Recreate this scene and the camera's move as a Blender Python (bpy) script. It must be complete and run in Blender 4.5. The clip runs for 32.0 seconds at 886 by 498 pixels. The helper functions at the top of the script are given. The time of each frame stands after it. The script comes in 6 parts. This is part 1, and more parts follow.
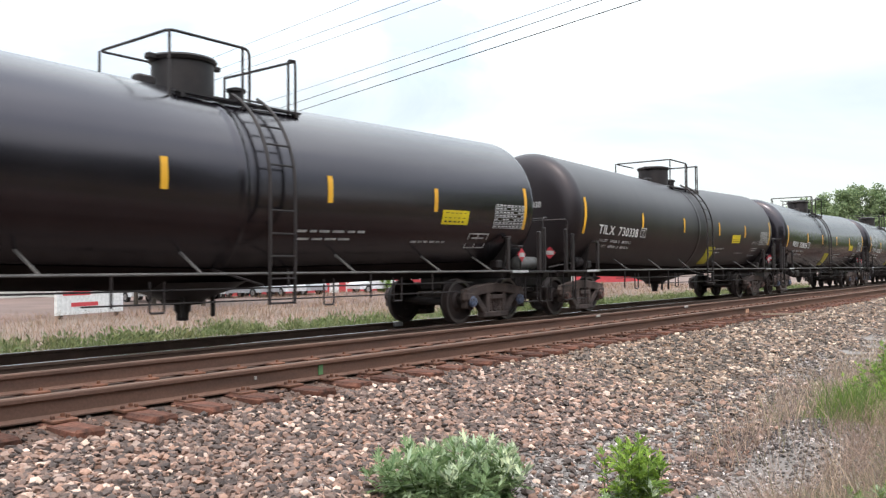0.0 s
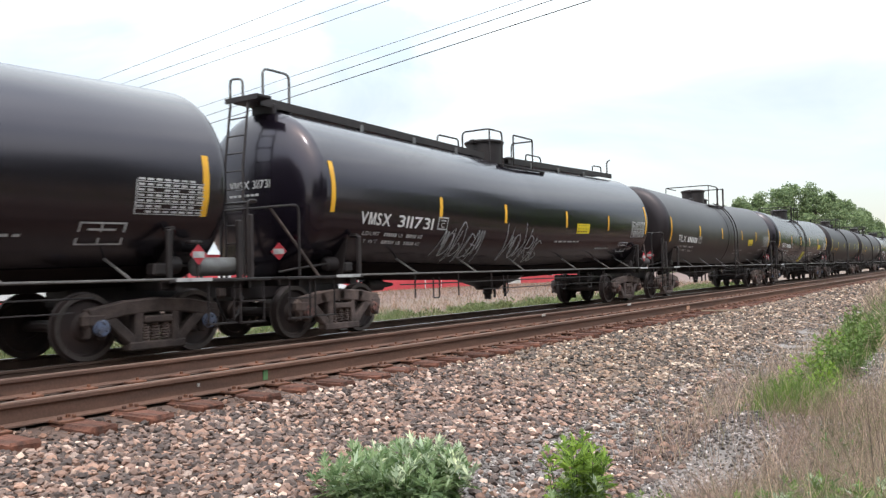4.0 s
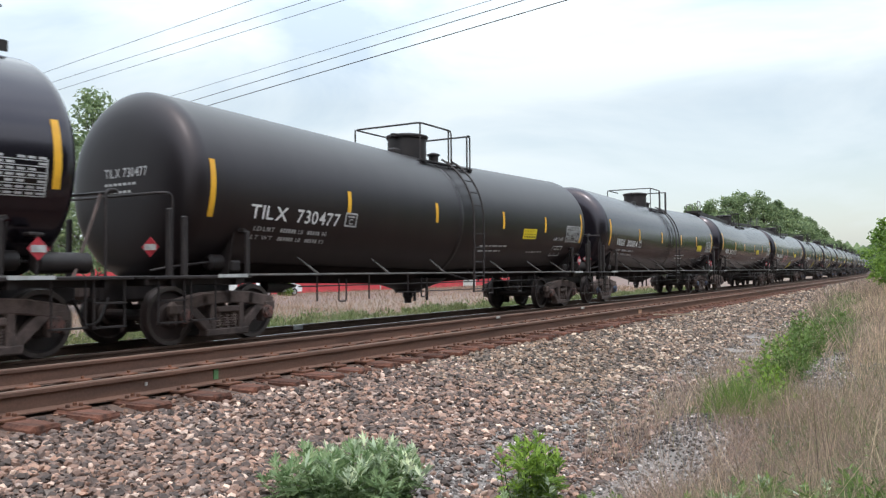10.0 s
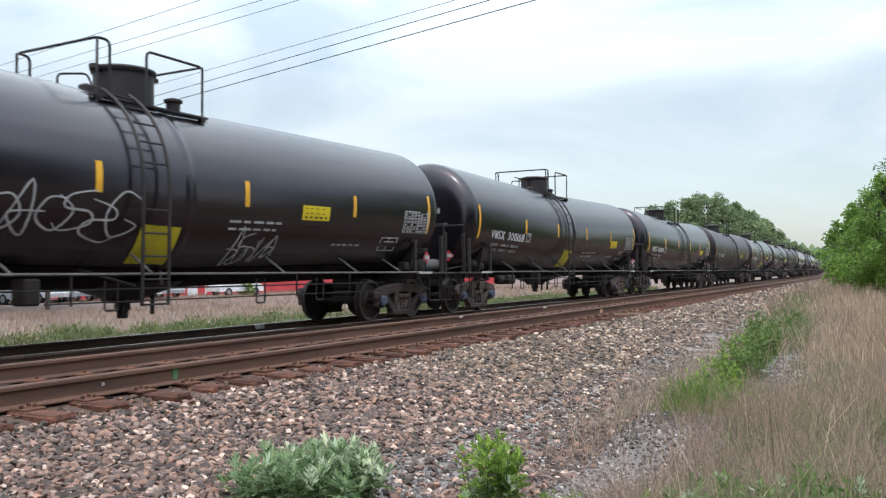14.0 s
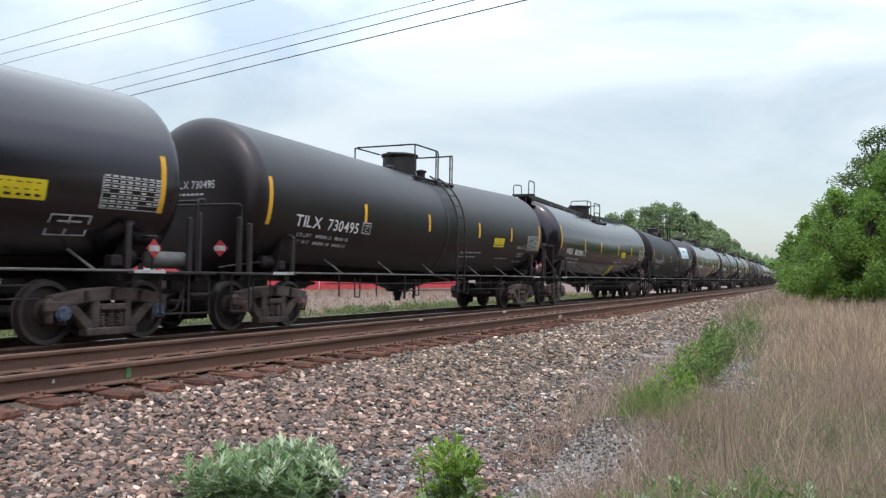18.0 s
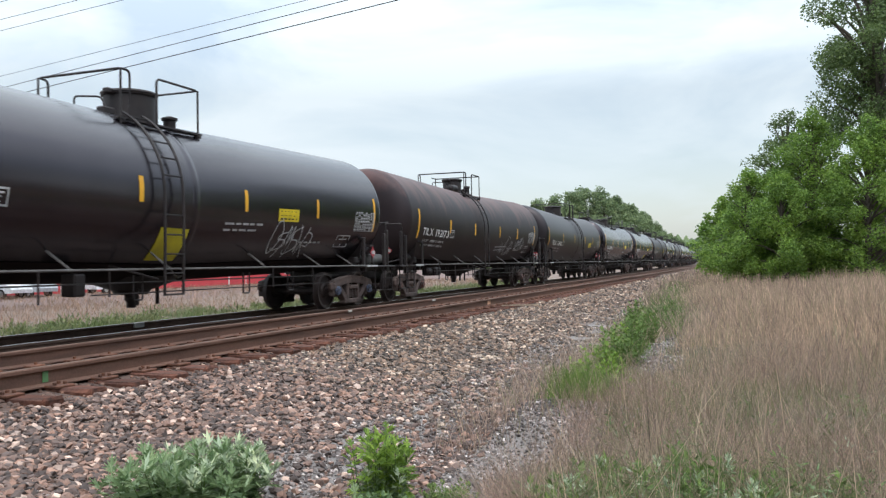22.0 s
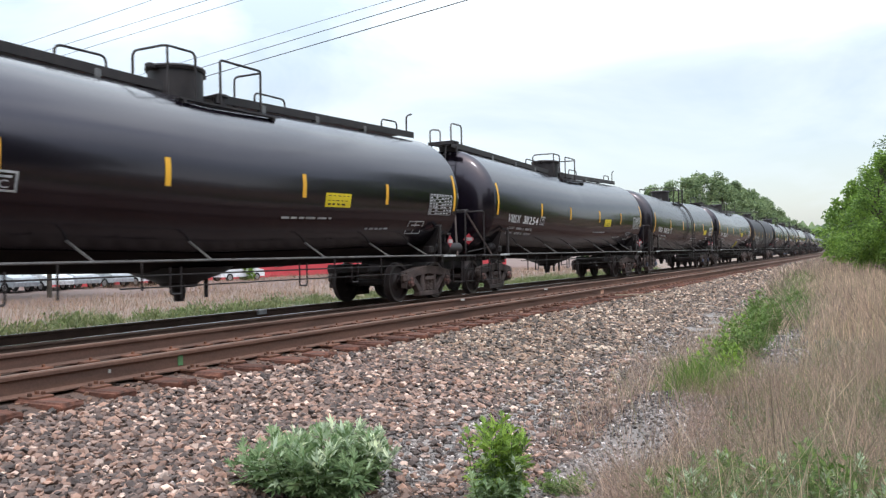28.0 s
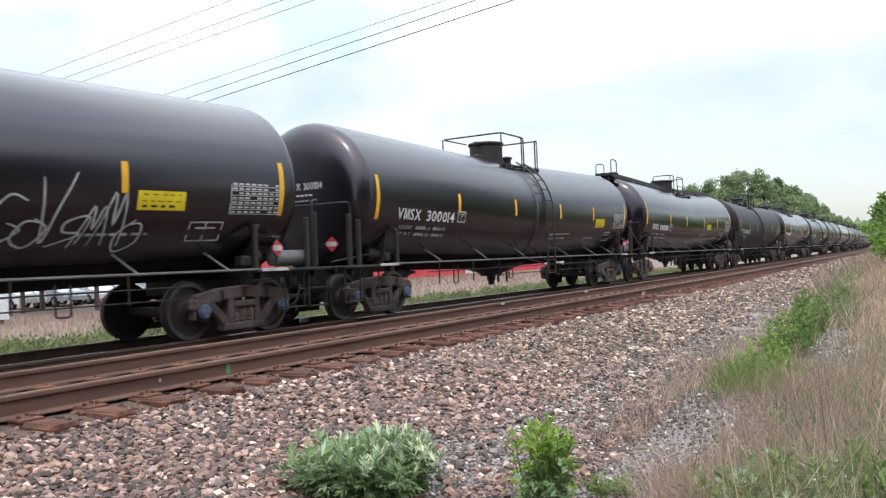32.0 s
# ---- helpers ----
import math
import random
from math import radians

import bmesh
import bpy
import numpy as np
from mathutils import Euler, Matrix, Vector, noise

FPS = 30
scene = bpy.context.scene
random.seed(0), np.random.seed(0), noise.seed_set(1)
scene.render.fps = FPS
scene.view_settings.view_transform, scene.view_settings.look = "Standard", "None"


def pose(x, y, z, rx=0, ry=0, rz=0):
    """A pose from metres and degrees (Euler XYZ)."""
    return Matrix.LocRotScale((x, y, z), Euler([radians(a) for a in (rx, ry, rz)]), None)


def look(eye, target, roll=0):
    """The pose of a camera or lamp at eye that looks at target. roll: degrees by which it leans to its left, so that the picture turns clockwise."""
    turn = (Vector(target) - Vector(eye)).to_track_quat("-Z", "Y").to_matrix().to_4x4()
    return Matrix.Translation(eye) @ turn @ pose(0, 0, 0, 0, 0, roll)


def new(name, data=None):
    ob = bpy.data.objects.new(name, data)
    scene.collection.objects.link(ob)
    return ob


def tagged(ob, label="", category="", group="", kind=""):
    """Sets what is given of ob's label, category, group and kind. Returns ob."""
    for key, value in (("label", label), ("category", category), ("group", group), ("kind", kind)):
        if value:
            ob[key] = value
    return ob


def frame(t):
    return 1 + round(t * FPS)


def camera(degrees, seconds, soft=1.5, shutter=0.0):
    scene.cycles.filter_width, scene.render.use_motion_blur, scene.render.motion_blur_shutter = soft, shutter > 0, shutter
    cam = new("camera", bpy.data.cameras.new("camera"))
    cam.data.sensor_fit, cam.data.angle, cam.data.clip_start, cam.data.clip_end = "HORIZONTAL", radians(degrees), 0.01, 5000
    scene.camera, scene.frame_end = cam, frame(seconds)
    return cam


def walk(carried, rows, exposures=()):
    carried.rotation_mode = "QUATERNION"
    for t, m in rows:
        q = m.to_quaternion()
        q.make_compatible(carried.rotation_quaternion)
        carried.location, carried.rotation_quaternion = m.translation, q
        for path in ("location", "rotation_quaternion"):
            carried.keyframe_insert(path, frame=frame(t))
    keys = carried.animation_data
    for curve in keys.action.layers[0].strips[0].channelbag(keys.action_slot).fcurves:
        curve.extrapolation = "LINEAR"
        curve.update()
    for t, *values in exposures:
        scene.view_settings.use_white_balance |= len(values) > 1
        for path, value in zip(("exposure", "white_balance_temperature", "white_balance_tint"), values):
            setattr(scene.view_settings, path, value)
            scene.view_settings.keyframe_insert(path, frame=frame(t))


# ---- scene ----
# World: the train's track runs along +Y, z = 0 is the head of its rails, the eye stands near the origin.
CURVE = 5000.0      # radius of the line's slow bend to the left
TRAIN_X = 10.90     # centre line of the train's track, metres to the left of the eye
NEAR_X = 6.94       # centre line of the near track
NEAR_Z = 0.19       # its rail head
CAR = 17.830        # coupling length of one tank car


def bend(y):
    return y * y / (2 * CURVE)


PATH = [
    (0.0, 0.003, -0.025, 1.111, 37.938, 1.457, 0.4), (0.5, 0.012, -0.025, 1.106, 35.859, 2.617, 0.924),
    (1.0, 0.02, -0.034, 1.107, 36.65, 1.822, 1.766), (1.5, 0.029, -0.043, 1.106, 36.217, 1.219, 1.371),
    (2.0, 0.012, -0.022, 1.105, 35.448, 0.909, 0.548), (2.5, 0.015, -0.022, 1.102, 34.757, 1.232, 0.389),
    (3.0, 0.015, -0.016, 1.104, 34.265, 1.572, 0.915), (3.5, 0.015, -0.01, 1.107, 33.956, 1.744, 1.288),
    (4.0, 0.02, -0.019, 1.107, 34.218, 1.55, 1.289), (4.5, 0.022, -0.013, 1.102, 33.565, 1.156, 0.883),
    (6.5, -0.001, -0.007, 1.083, 34.176, 1.122, 0.139), (7.0, -0.003, -0.002, 1.087, 33.358, 1.659, 0.05),
    (7.5, 0.004, -0.005, 1.081, 33.385, 1.907, 0.4), (8.0, -0.001, 0.003, 1.087, 31.798, 1.724, -0.638),
    (8.5, -0.008, -0.001, 1.095, 31.167, 2.746, -0.671), (9.0, -0.012, -0.003, 1.09, 31.473, 2.548, -0.947),
    (9.5, -0.011, 0.008, 1.09, 31.012, 1.889, -0.531), (10.0, -0.004, 0.01, 1.092, 31.088, 1.627, 0.468),
    (10.5, -0.007, 0.014, 1.087, 30.69, 1.209, 0.174), (11.0, -0.014, 0.032, 1.085, 29.97, 1.029, 0.245),
    (11.5, -0.006, 0.025, 1.086, 29.811, 1.055, 0.454), (12.0, -0.013, 0.017, 1.09, 31.459, 1.775, -0.145),
    (12.5, -0.007, 0.016, 1.088, 29.886, 1.727, -0.224), (13.0, -0.0, 0.0, 1.09, 29.48, 1.9, 0.13),
    (13.5, -0.006, 0.01, 1.085, 28.98, 1.551, 0.188), (14.0, -0.004, 0.015, 1.087, 28.51, 1.582, 0.303),
    (14.5, 0.001, 0.017, 1.081, 28.277, 1.459, -0.134), (16.5, -0.0, 0.023, 1.082, 26.49, 0.582, 0.188),
    (17.0, 0.005, 0.024, 1.076, 26.738, 1.064, -0.098), (17.5, 0.008, 0.017, 1.076, 26.422, 1.159, -0.225),
    (18.0, -0.008, 0.018, 1.078, 25.755, 1.83, -0.86), (18.5, -0.007, 0.023, 1.076, 25.394, 1.771, -0.484),
    (19.0, -0.003, 0.031, 1.073, 24.912, 2.022, -0.089), (19.5, -0.002, 0.027, 1.078, 25.274, 1.132, 0.099),
    (20.0, -0.005, 0.031, 1.084, 24.962, 1.18, -0.347), (20.5, -0.01, 0.039, 1.079, 24.447, 1.074, -0.572),
    (21.0, -0.003, 0.032, 1.08, 24.113, 0.96, 0.578), (21.5, 0.004, 0.043, 1.079, 22.185, 1.011, 0.577),
    (22.0, 0.011, 0.032, 1.082, 20.804, 1.054, 0.934), (22.5, 0.019, 0.02, 1.08, 21.374, 0.251, 0.675),
    (23.0, 0.017, 0.016, 1.086, 21.861, -0.321, 0.64), (23.5, 0.021, -0.0, 1.089, 23.47, -0.164, 0.737),
    (24.0, 0.026, -0.01, 1.088, 24.771, 1.063, -0.184), (24.5, 0.014, -0.01, 1.087, 27.726, 1.496, -0.194),
    (25.0, 0.016, -0.018, 1.086, 28.315, 1.271, 0.783), (25.5, 0.01, -0.016, 1.087, 28.379, 1.023, 0.977),
    (26.0, -0.001, -0.012, 1.086, 28.345, 0.595, 0.981), (26.5, -0.001, -0.011, 1.091, 28.362, -0.096, 1.029),
    (28.5, 0.002, -0.041, 1.099, 28.745, 0.577, 1.15), (29.0, -0.002, -0.055, 1.096, 29.514, 0.754, 1.794),
    (29.5, 0.0, -0.075, 1.097, 30.351, 0.814, 2.635), (30.0, 0.003, -0.076, 1.097, 30.447, 0.869, 2.515),
    (30.5, 0.011, -0.081, 1.096, 30.762, 0.536, 2.748), (31.0, 0.02, -0.085, 1.092, 30.995, 0.517, 2.796),
    (31.5, 0.016, -0.081, 1.09, 31.166, 0.699, 2.733), (32.0, 0.003, -0.08, 1.093, 31.196, 0.82, 2.351),
]
cam = camera(56.93, 32.0, soft=1.3, shutter=0.05)
walk(cam, [(t, pose(x, y, z, 90 + p, r, w)) for t, x, y, z, w, p, r in PATH],
     exposures=[(0.0, 0.10, 6560, 9.6), (1.0, 0.0, 6540, 9.3), (2.0, 0.10, 6560, 9.6), (4.5, 0.05, 6510, 9.3), (8.0, -0.07, 6430, 8.6), (9.5, -0.16, 6300, 8.0), (11.5, -0.16, 6300, 8.3), (13.0, -0.17, 6160, 7.6),
                (20.0, -0.28, 6150, 8.2), (22.5, -0.20, 6210, 8.2), (24.0, -0.14, 6180, 8.4), (26.5, -0.10, 6190, 9.0), (29.0, 0.0, 6240, 9.9), (31.0, 0.04, 6260, 10.2), (32.0, 0.04, 6260, 10.2)])

# ---- world and sun ----
SUN_AZ, SUN_EL = radians(150), radians(60)
world = bpy.data.worlds.new("sky")
scene.world = world
world.use_nodes = True
wn, wl = world.node_tree.nodes, world.node_tree.links
wn.clear()
sky = wn.new("ShaderNodeTexSky")
sky.sky_type, sky.sun_disc = "NISHITA", False
sky.sun_elevation, sky.sun_rotation = SUN_EL, SUN_AZ
sky.air_density, sky.dust_density, sky.ozone_density = 1.0, 2.0, 1.0
coord = wn.new("ShaderNodeTexCoord")
mapn = wn.new("ShaderNodeMapping")
mapn.inputs["Scale"].default_value = (1.4, 1.4, 4.6)
mapn.inputs["Location"].default_value = (0.35, 0.1, 0.0)
cloud = wn.new("ShaderNodeTexNoise")
cloud.inputs["Scale"].default_value, cloud.inputs["Detail"].default_value = 1.5, 6.0
cloud.inputs["Roughness"].default_value, cloud.inputs["Distortion"].default_value = 0.55, 0.5
ramp = wn.new("ShaderNodeMapRange")
ramp.inputs["From Min"].default_value, ramp.inputs["From Max"].default_value = 0.40, 0.62
ramp.inputs["To Min"].default_value, ramp.inputs["To Max"].default_value = 0.42, 1.0
tone = wn.new("ShaderNodeMixRGB")
tone.inputs["Color2"].default_value = (7.85, 8.45, 8.75, 1)
back = wn.new("ShaderNodeBackground")
back.inputs["Strength"].default_value = 0.12
wout = wn.new("ShaderNodeOutputWorld")
wl.new(coord.outputs["Generated"], mapn.inputs["Vector"])
wl.new(mapn.outputs["Vector"], cloud.inputs["Vector"])
wl.new(cloud.outputs["Fac"], ramp.inputs["Value"])
wl.new(ramp.outputs["Result"], tone.inputs["Fac"])
thin = wn.new("ShaderNodeVectorMath")      # thin cloud lightens the blue between the thick ones
thin.operation = "MULTIPLY"
thin.inputs[1].default_value = (1.75, 1.55, 1.35)
wl.new(sky.outputs["Color"], thin.inputs[0])
wl.new(thin.outputs["Vector"], tone.inputs["Color1"])
# a veiled sky is brighter overhead than at the horizon
split = wn.new("ShaderNodeSeparateXYZ")
rise = wn.new("ShaderNodeMapRange")
rise.inputs["From Min"].default_value, rise.inputs["From Max"].default_value = 0.2, 1.0
rise.inputs["To Min"].default_value, rise.inputs["To Max"].default_value = 1.07, 4.0
veil = wn.new("ShaderNodeMixRGB")
veil.blend_type = "MULTIPLY"
veil.inputs["Fac"].default_value = 1.0
wl.new(coord.outputs["Generated"], split.inputs["Vector"])
wl.new(split.outputs["Z"], rise.inputs["Value"])
wl.new(tone.outputs["Color"], veil.inputs["Color1"])
wl.new(rise.outputs["Result"], veil.inputs["Color2"])
wl.new(veil.outputs["Color"], back.inputs["Color"])
wl.new(back.outputs["Background"], wout.inputs["Surface"])

lamp = bpy.data.lights.new("sun", "SUN")
lamp.energy, lamp.angle, lamp.color = 0.80, radians(5), (1.0, 0.975, 0.94)
sun = new("sun", lamp)
sun.matrix_world = look((math.sin(SUN_AZ) * math.cos(SUN_EL) * 50, math.cos(SUN_AZ) * math.cos(SUN_EL) * 50, math.sin(SUN_EL) * 50), (0, 0, 0))


# ---- materials ----
def material(name, colour, rough=0.7, metal=0.0, second=None, scale=6.0, spread=(0.35, 0.65), bump=0.0, bump_scale=40.0,
             fine=0.15, streak=(1, 1, 1), per_object=0.0, island=None, coat=0.0, through_light=0.0, spec=0.5, gleam=None):
    """A surface of two tones that mix by noise, with fine grain, relief and a shade that varies by object or by island."""
    m = bpy.data.materials.new(name)
    m.use_nodes = True
    n, l = m.node_tree.nodes, m.node_tree.links
    b = n["Principled BSDF"]
    b.inputs["Roughness"].default_value, b.inputs["Metallic"].default_value = rough, metal
    b.inputs["Coat Weight"].default_value = coat
    b.inputs["Specular IOR Level"].default_value = spec
    if gleam:
        b.inputs["Specular Tint"].default_value = (*gleam, 1)
    b.inputs["Coat Roughness"].default_value = 0.12
    tc, mp = n.new("ShaderNodeTexCoord"), n.new("ShaderNodeMapping")
    mp.inputs["Scale"].default_value = streak
    l.new(tc.outputs["Object"], mp.inputs["Vector"])
    big, small = n.new("ShaderNodeTexNoise"), n.new("ShaderNodeTexNoise")
    big.inputs["Scale"].default_value, big.inputs["Detail"].default_value = scale, 5
    small.inputs["Scale"].default_value, small.inputs["Detail"].default_value = bump_scale, 3
    l.new(mp.outputs["Vector"], big.inputs["Vector"])
    l.new(tc.outputs["Object"], small.inputs["Vector"])
    mr = n.new("ShaderNodeMapRange")
    mr.inputs["From Min"].default_value, mr.inputs["From Max"].default_value = spread
    l.new(big.outputs["Fac"], mr.inputs["Value"])
    mix = n.new("ShaderNodeMixRGB")
    mix.inputs["Color1"].default_value = (*colour, 1)
    mix.inputs["Color2"].default_value = (*(second or [c * 0.7 for c in colour]), 1)
    l.new(mr.outputs["Result"], mix.inputs["Fac"])
    grain = n.new("ShaderNodeMapRange")
    grain.inputs["To Min"].default_value, grain.inputs["To Max"].default_value = 1 - fine, 1 + fine
    l.new(small.outputs["Fac"], grain.inputs["Value"])
    hsv = n.new("ShaderNodeHueSaturation")
    l.new(mix.outputs["Color"], hsv.inputs["Color"])
    l.new(grain.outputs["Result"], hsv.inputs["Value"])
    last = hsv.outputs["Color"]
    if per_object:
        info, rng2 = n.new("ShaderNodeObjectInfo"), n.new("ShaderNodeMapRange")
        rng2.inputs["To Min"].default_value, rng2.inputs["To Max"].default_value = 1 - per_object, 1 + per_object
        l.new(info.outputs["Random"], rng2.inputs["Value"])
        h2 = n.new("ShaderNodeHueSaturation")
        l.new(last, h2.inputs["Color"])
        l.new(rng2.outputs["Result"], h2.inputs["Value"])
        last = h2.outputs["Color"]
    if island:
        geo, cr = n.new("ShaderNodeNewGeometry"), n.new("ShaderNodeValToRGB")
        cr.color_ramp.interpolation = "LINEAR"
        els = cr.color_ramp.elements
        for i, (pos, col) in enumerate(island):
            e = els[i] if i < 2 else els.new(pos)
            e.position, e.color = pos, (*col, 1)
        l.new(geo.outputs["Random Per Island"], cr.inputs["Fac"])
        m3 = n.new("ShaderNodeMixRGB")
        m3.blend_type = "MULTIPLY"
        m3.inputs["Fac"].default_value = 1.0
        l.new(last, m3.inputs["Color1"])
        l.new(cr.outputs["Color"], m3.inputs["Color2"])
        last = m3.outputs["Color"]
    l.new(last, b.inputs["Base Color"])
    if bump:
        bp = n.new("ShaderNodeBump")
        bp.inputs["Strength"].default_value, bp.inputs["Distance"].default_value = bump, 0.02
        l.new(small.outputs["Fac"], bp.inputs["Height"])
        l.new(bp.outputs["Normal"], b.inputs["Normal"])
    if through_light:
        tr = n.new("ShaderNodeBsdfTranslucent")
        ms = n.new("ShaderNodeMixShader")
        ms.inputs["Fac"].default_value = through_light
        l.new(last, tr.inputs["Color"])
        l.new(b.outputs["BSDF"], ms.inputs[1])
        l.new(tr.outputs["BSDF"], ms.inputs[2])
        l.new(ms.outputs["Shader"], n["Material Output"].inputs["Surface"])
    return m


M = {}
M["gloss"] = material("gloss_black_paint", (0.0042, 0.0031, 0.0056), 0.17, second=(0.0070, 0.0053, 0.0088), scale=1.2, streak=(1, 1, 0.5), fine=0.1, per_object=0.15, bump=0.015, bump_scale=2.5, spec=0.67, gleam=(1.0, 0.92, 1.0))
M["semi"] = material("satin_black_paint", (0.0048, 0.0040, 0.0056), 0.225, second=(0.0082, 0.0069, 0.0092), scale=1.0, streak=(1, 2, 0.4), fine=0.12, per_object=0.25, bump=0.02, bump_scale=2.5, spec=0.74, gleam=(1.0, 0.92, 1.0))
M["matte"] = material("dull_black_paint", (0.0078, 0.0058, 0.0063), 0.38, second=(0.0128, 0.0098, 0.0102), scale=1.0, streak=(1, 2, 0.4), fine=0.12, per_object=0.2, bump=0.03, bump_scale=3, spec=0.5, gleam=(1.0, 0.91, 0.96))
M["brown"] = material("flat_brown_black_paint", (0.0078, 0.0058, 0.0060), 0.46, second=(0.0135, 0.0102, 0.0102), scale=1.2, streak=(1, 2, 0.4), fine=0.15, per_object=0.15, bump=0.03, bump_scale=4, spec=0.42, gleam=(1.0, 0.92, 0.96))
M["rusty"] = material("rust_stained_black_paint", (0.0085, 0.0060, 0.0062), 0.5, second=(0.016, 0.0105, 0.0102), scale=0.8, streak=(1, 1.6, 0.35), fine=0.2, bump=0.04, bump_scale=6, spec=0.38, gleam=(1.0, 0.92, 1.0))
def rust_top(m):
    """Adds brown rust over the upper part of a tank, in soft rings along it."""
    n, l = m.node_tree.nodes, m.node_tree.links
    b = n["Principled BSDF"]
    base = b.inputs["Base Color"].links[0].from_socket
    tc, sp = n.new("ShaderNodeTexCoord"), n.new("ShaderNodeSeparateXYZ")
    l.new(tc.outputs["Object"], sp.inputs["Vector"])
    mp, ring = n.new("ShaderNodeMapping"), n.new("ShaderNodeTexNoise")
    mp.inputs["Scale"].default_value = (0.25, 1.3, 0.35)
    ring.inputs["Scale"].default_value, ring.inputs["Detail"].default_value, ring.inputs["Roughness"].default_value = 1.5, 8, 0.62
    l.new(tc.outputs["Object"], mp.inputs["Vector"])
    l.new(mp.outputs["Vector"], ring.inputs["Vector"])
    lift = n.new("ShaderNodeMath")
    lift.operation = "MULTIPLY_ADD"
    lift.inputs[1].default_value, lift.inputs[2].default_value = 3.4, -1.7
    l.new(ring.outputs["Fac"], lift.inputs[0])
    add = n.new("ShaderNodeMath")
    l.new(sp.outputs["Z"], add.inputs[0])
    l.new(lift.outputs["Value"], add.inputs[1])
    mask = n.new("ShaderNodeMapRange")
    mask.inputs["From Min"].default_value, mask.inputs["From Max"].default_value = 2.95, 3.85
    l.new(add.outputs["Value"], mask.inputs["Value"])
    mix = n.new("ShaderNodeMixRGB")
    mix.inputs["Color2"].default_value = (0.088, 0.044, 0.037, 1)
    l.new(mask.outputs["Result"], mix.inputs["Fac"])
    l.new(base, mix.inputs["Color1"])
    l.new(mix.outputs["Color"], b.inputs["Base Color"])
    return m


rust_top(M["rusty"])
M["flat"] = material("flat_black_paint", (0.0062, 0.0048, 0.0056), 0.5, second=(0.0115, 0.0090, 0.0098), scale=1.0, streak=(1, 2, 0.4), fine=0.14, per_object=0.2, bump=0.03, bump_scale=3, spec=0.31, gleam=(1.0, 0.9, 1.0))
M["pipe"] = material("grey_pipe_paint", (0.12, 0.112, 0.108), 0.6, second=(0.08, 0.074, 0.07), scale=4, fine=0.15)
# Matte dark tone that keeps pale ground reflections off the tank's underside
M["belly_dull"] = material("dull_dark_tank_belly", (0.014, 0.0112, 0.0115), 0.95, second=(0.021, 0.0165, 0.016), scale=2, fine=0.2, spec=0.05)
M["frame"] = material("black_underframe_paint", (0.0165, 0.0130, 0.0138), 0.55, second=(0.027, 0.021, 0.0205), scale=4, fine=0.2, per_object=0.2, spec=0.35)
M["truck"] = material("dusty_cast_steel", (0.115, 0.084, 0.075), 0.85, second=(0.050, 0.038, 0.035), scale=3.5, fine=0.3, per_object=0.4, bump=0.25, spec=0.3)
M["wheel"] = material("brown_wheel_steel", (0.036, 0.023, 0.021), 0.7, metal=0.1, second=(0.024, 0.017, 0.016), scale=5, fine=0.2, per_object=0.3)
M["tread"] = material("worn_wheel_rim", (0.10, 0.085, 0.08), 0.45, metal=0.6, scale=9, fine=0.1)
M["cap_blue"] = material("blue_bearing_cap", (0.09, 0.12, 0.20), 0.55, second=(0.06, 0.06, 0.075), scale=12, fine=0.2)
M["cap_grey"] = material("rusty_red_bearing_cap", (0.17, 0.075, 0.06), 0.65, second=(0.07, 0.05, 0.046), scale=7, spread=(0.4, 0.6), fine=0.25)
M["stripe"] = material("yellow_reflective_tape", (0.80, 0.43, 0.02), 0.5, second=(0.66, 0.34, 0.02), scale=3, fine=0.08)
M["decal"] = material("yellow_decal", (0.74, 0.58, 0.01), 0.5, second=(0.62, 0.47, 0.01), scale=4, fine=0.08)
M["patch"] = material("yellow_green_panel_paint", (0.56, 0.49, 0.02), 0.45, second=(0.42, 0.36, 0.02), scale=3, fine=0.1)
M["white"] = material("white_stencil_paint", (0.74, 0.74, 0.73), 0.6, second=(0.58, 0.58, 0.57), scale=8, fine=0.1)
M["dim"] = material("dusty_white_stencil_paint", (0.48, 0.48, 0.48), 0.65, second=(0.30, 0.30, 0.30), scale=6, fine=0.15)
M["yellow_ink"] = material("orange_yellow_stencil_paint", (0.62, 0.33, 0.03), 0.6, second=(0.42, 0.21, 0.025), scale=8, fine=0.15)
M["dull_ink"] = material("worn_orange_stencil_paint", (0.22, 0.115, 0.02), 0.65, second=(0.10, 0.055, 0.015), scale=6, fine=0.2)
M["spray"] = material("silver_white_spray_paint", (0.42, 0.43, 0.44), 0.55, second=(0.25, 0.25, 0.26), scale=3, fine=0.15)
M["pink"] = material("pink_spray_paint", (0.62, 0.24, 0.27), 0.55, scale=3, fine=0.15)
M["red"] = material("red_sign_paint", (0.42, 0.03, 0.045), 0.5, scale=8, fine=0.05)
M["steel"] = material("bare_grey_steel", (0.15, 0.15, 0.15), 0.5, metal=0.3, second=(0.1, 0.095, 0.09), scale=6, fine=0.15)
M["banner"] = material("white_vinyl_banner", (0.70, 0.72, 0.68), 0.5, second=(0.7, 0.73, 0.74), scale=2, fine=0.03)
M["banner_ink"] = material("blue_banner_print", (0.22, 0.48, 0.72), 0.5, fine=0.05)
M["rail"] = material("rusty_rail_steel", (0.150, 0.083, 0.060), 0.78, second=(0.102, 0.060, 0.046), scale=3, streak=(1, 0.3, 3), fine=0.25, bump=0.08, spec=0.25)
M["head"] = material("worn_rail_head", (0.165, 0.102, 0.075), 0.65, second=(0.125, 0.078, 0.058), scale=3, streak=(1, 0.2, 1), fine=0.1, spec=0.3)
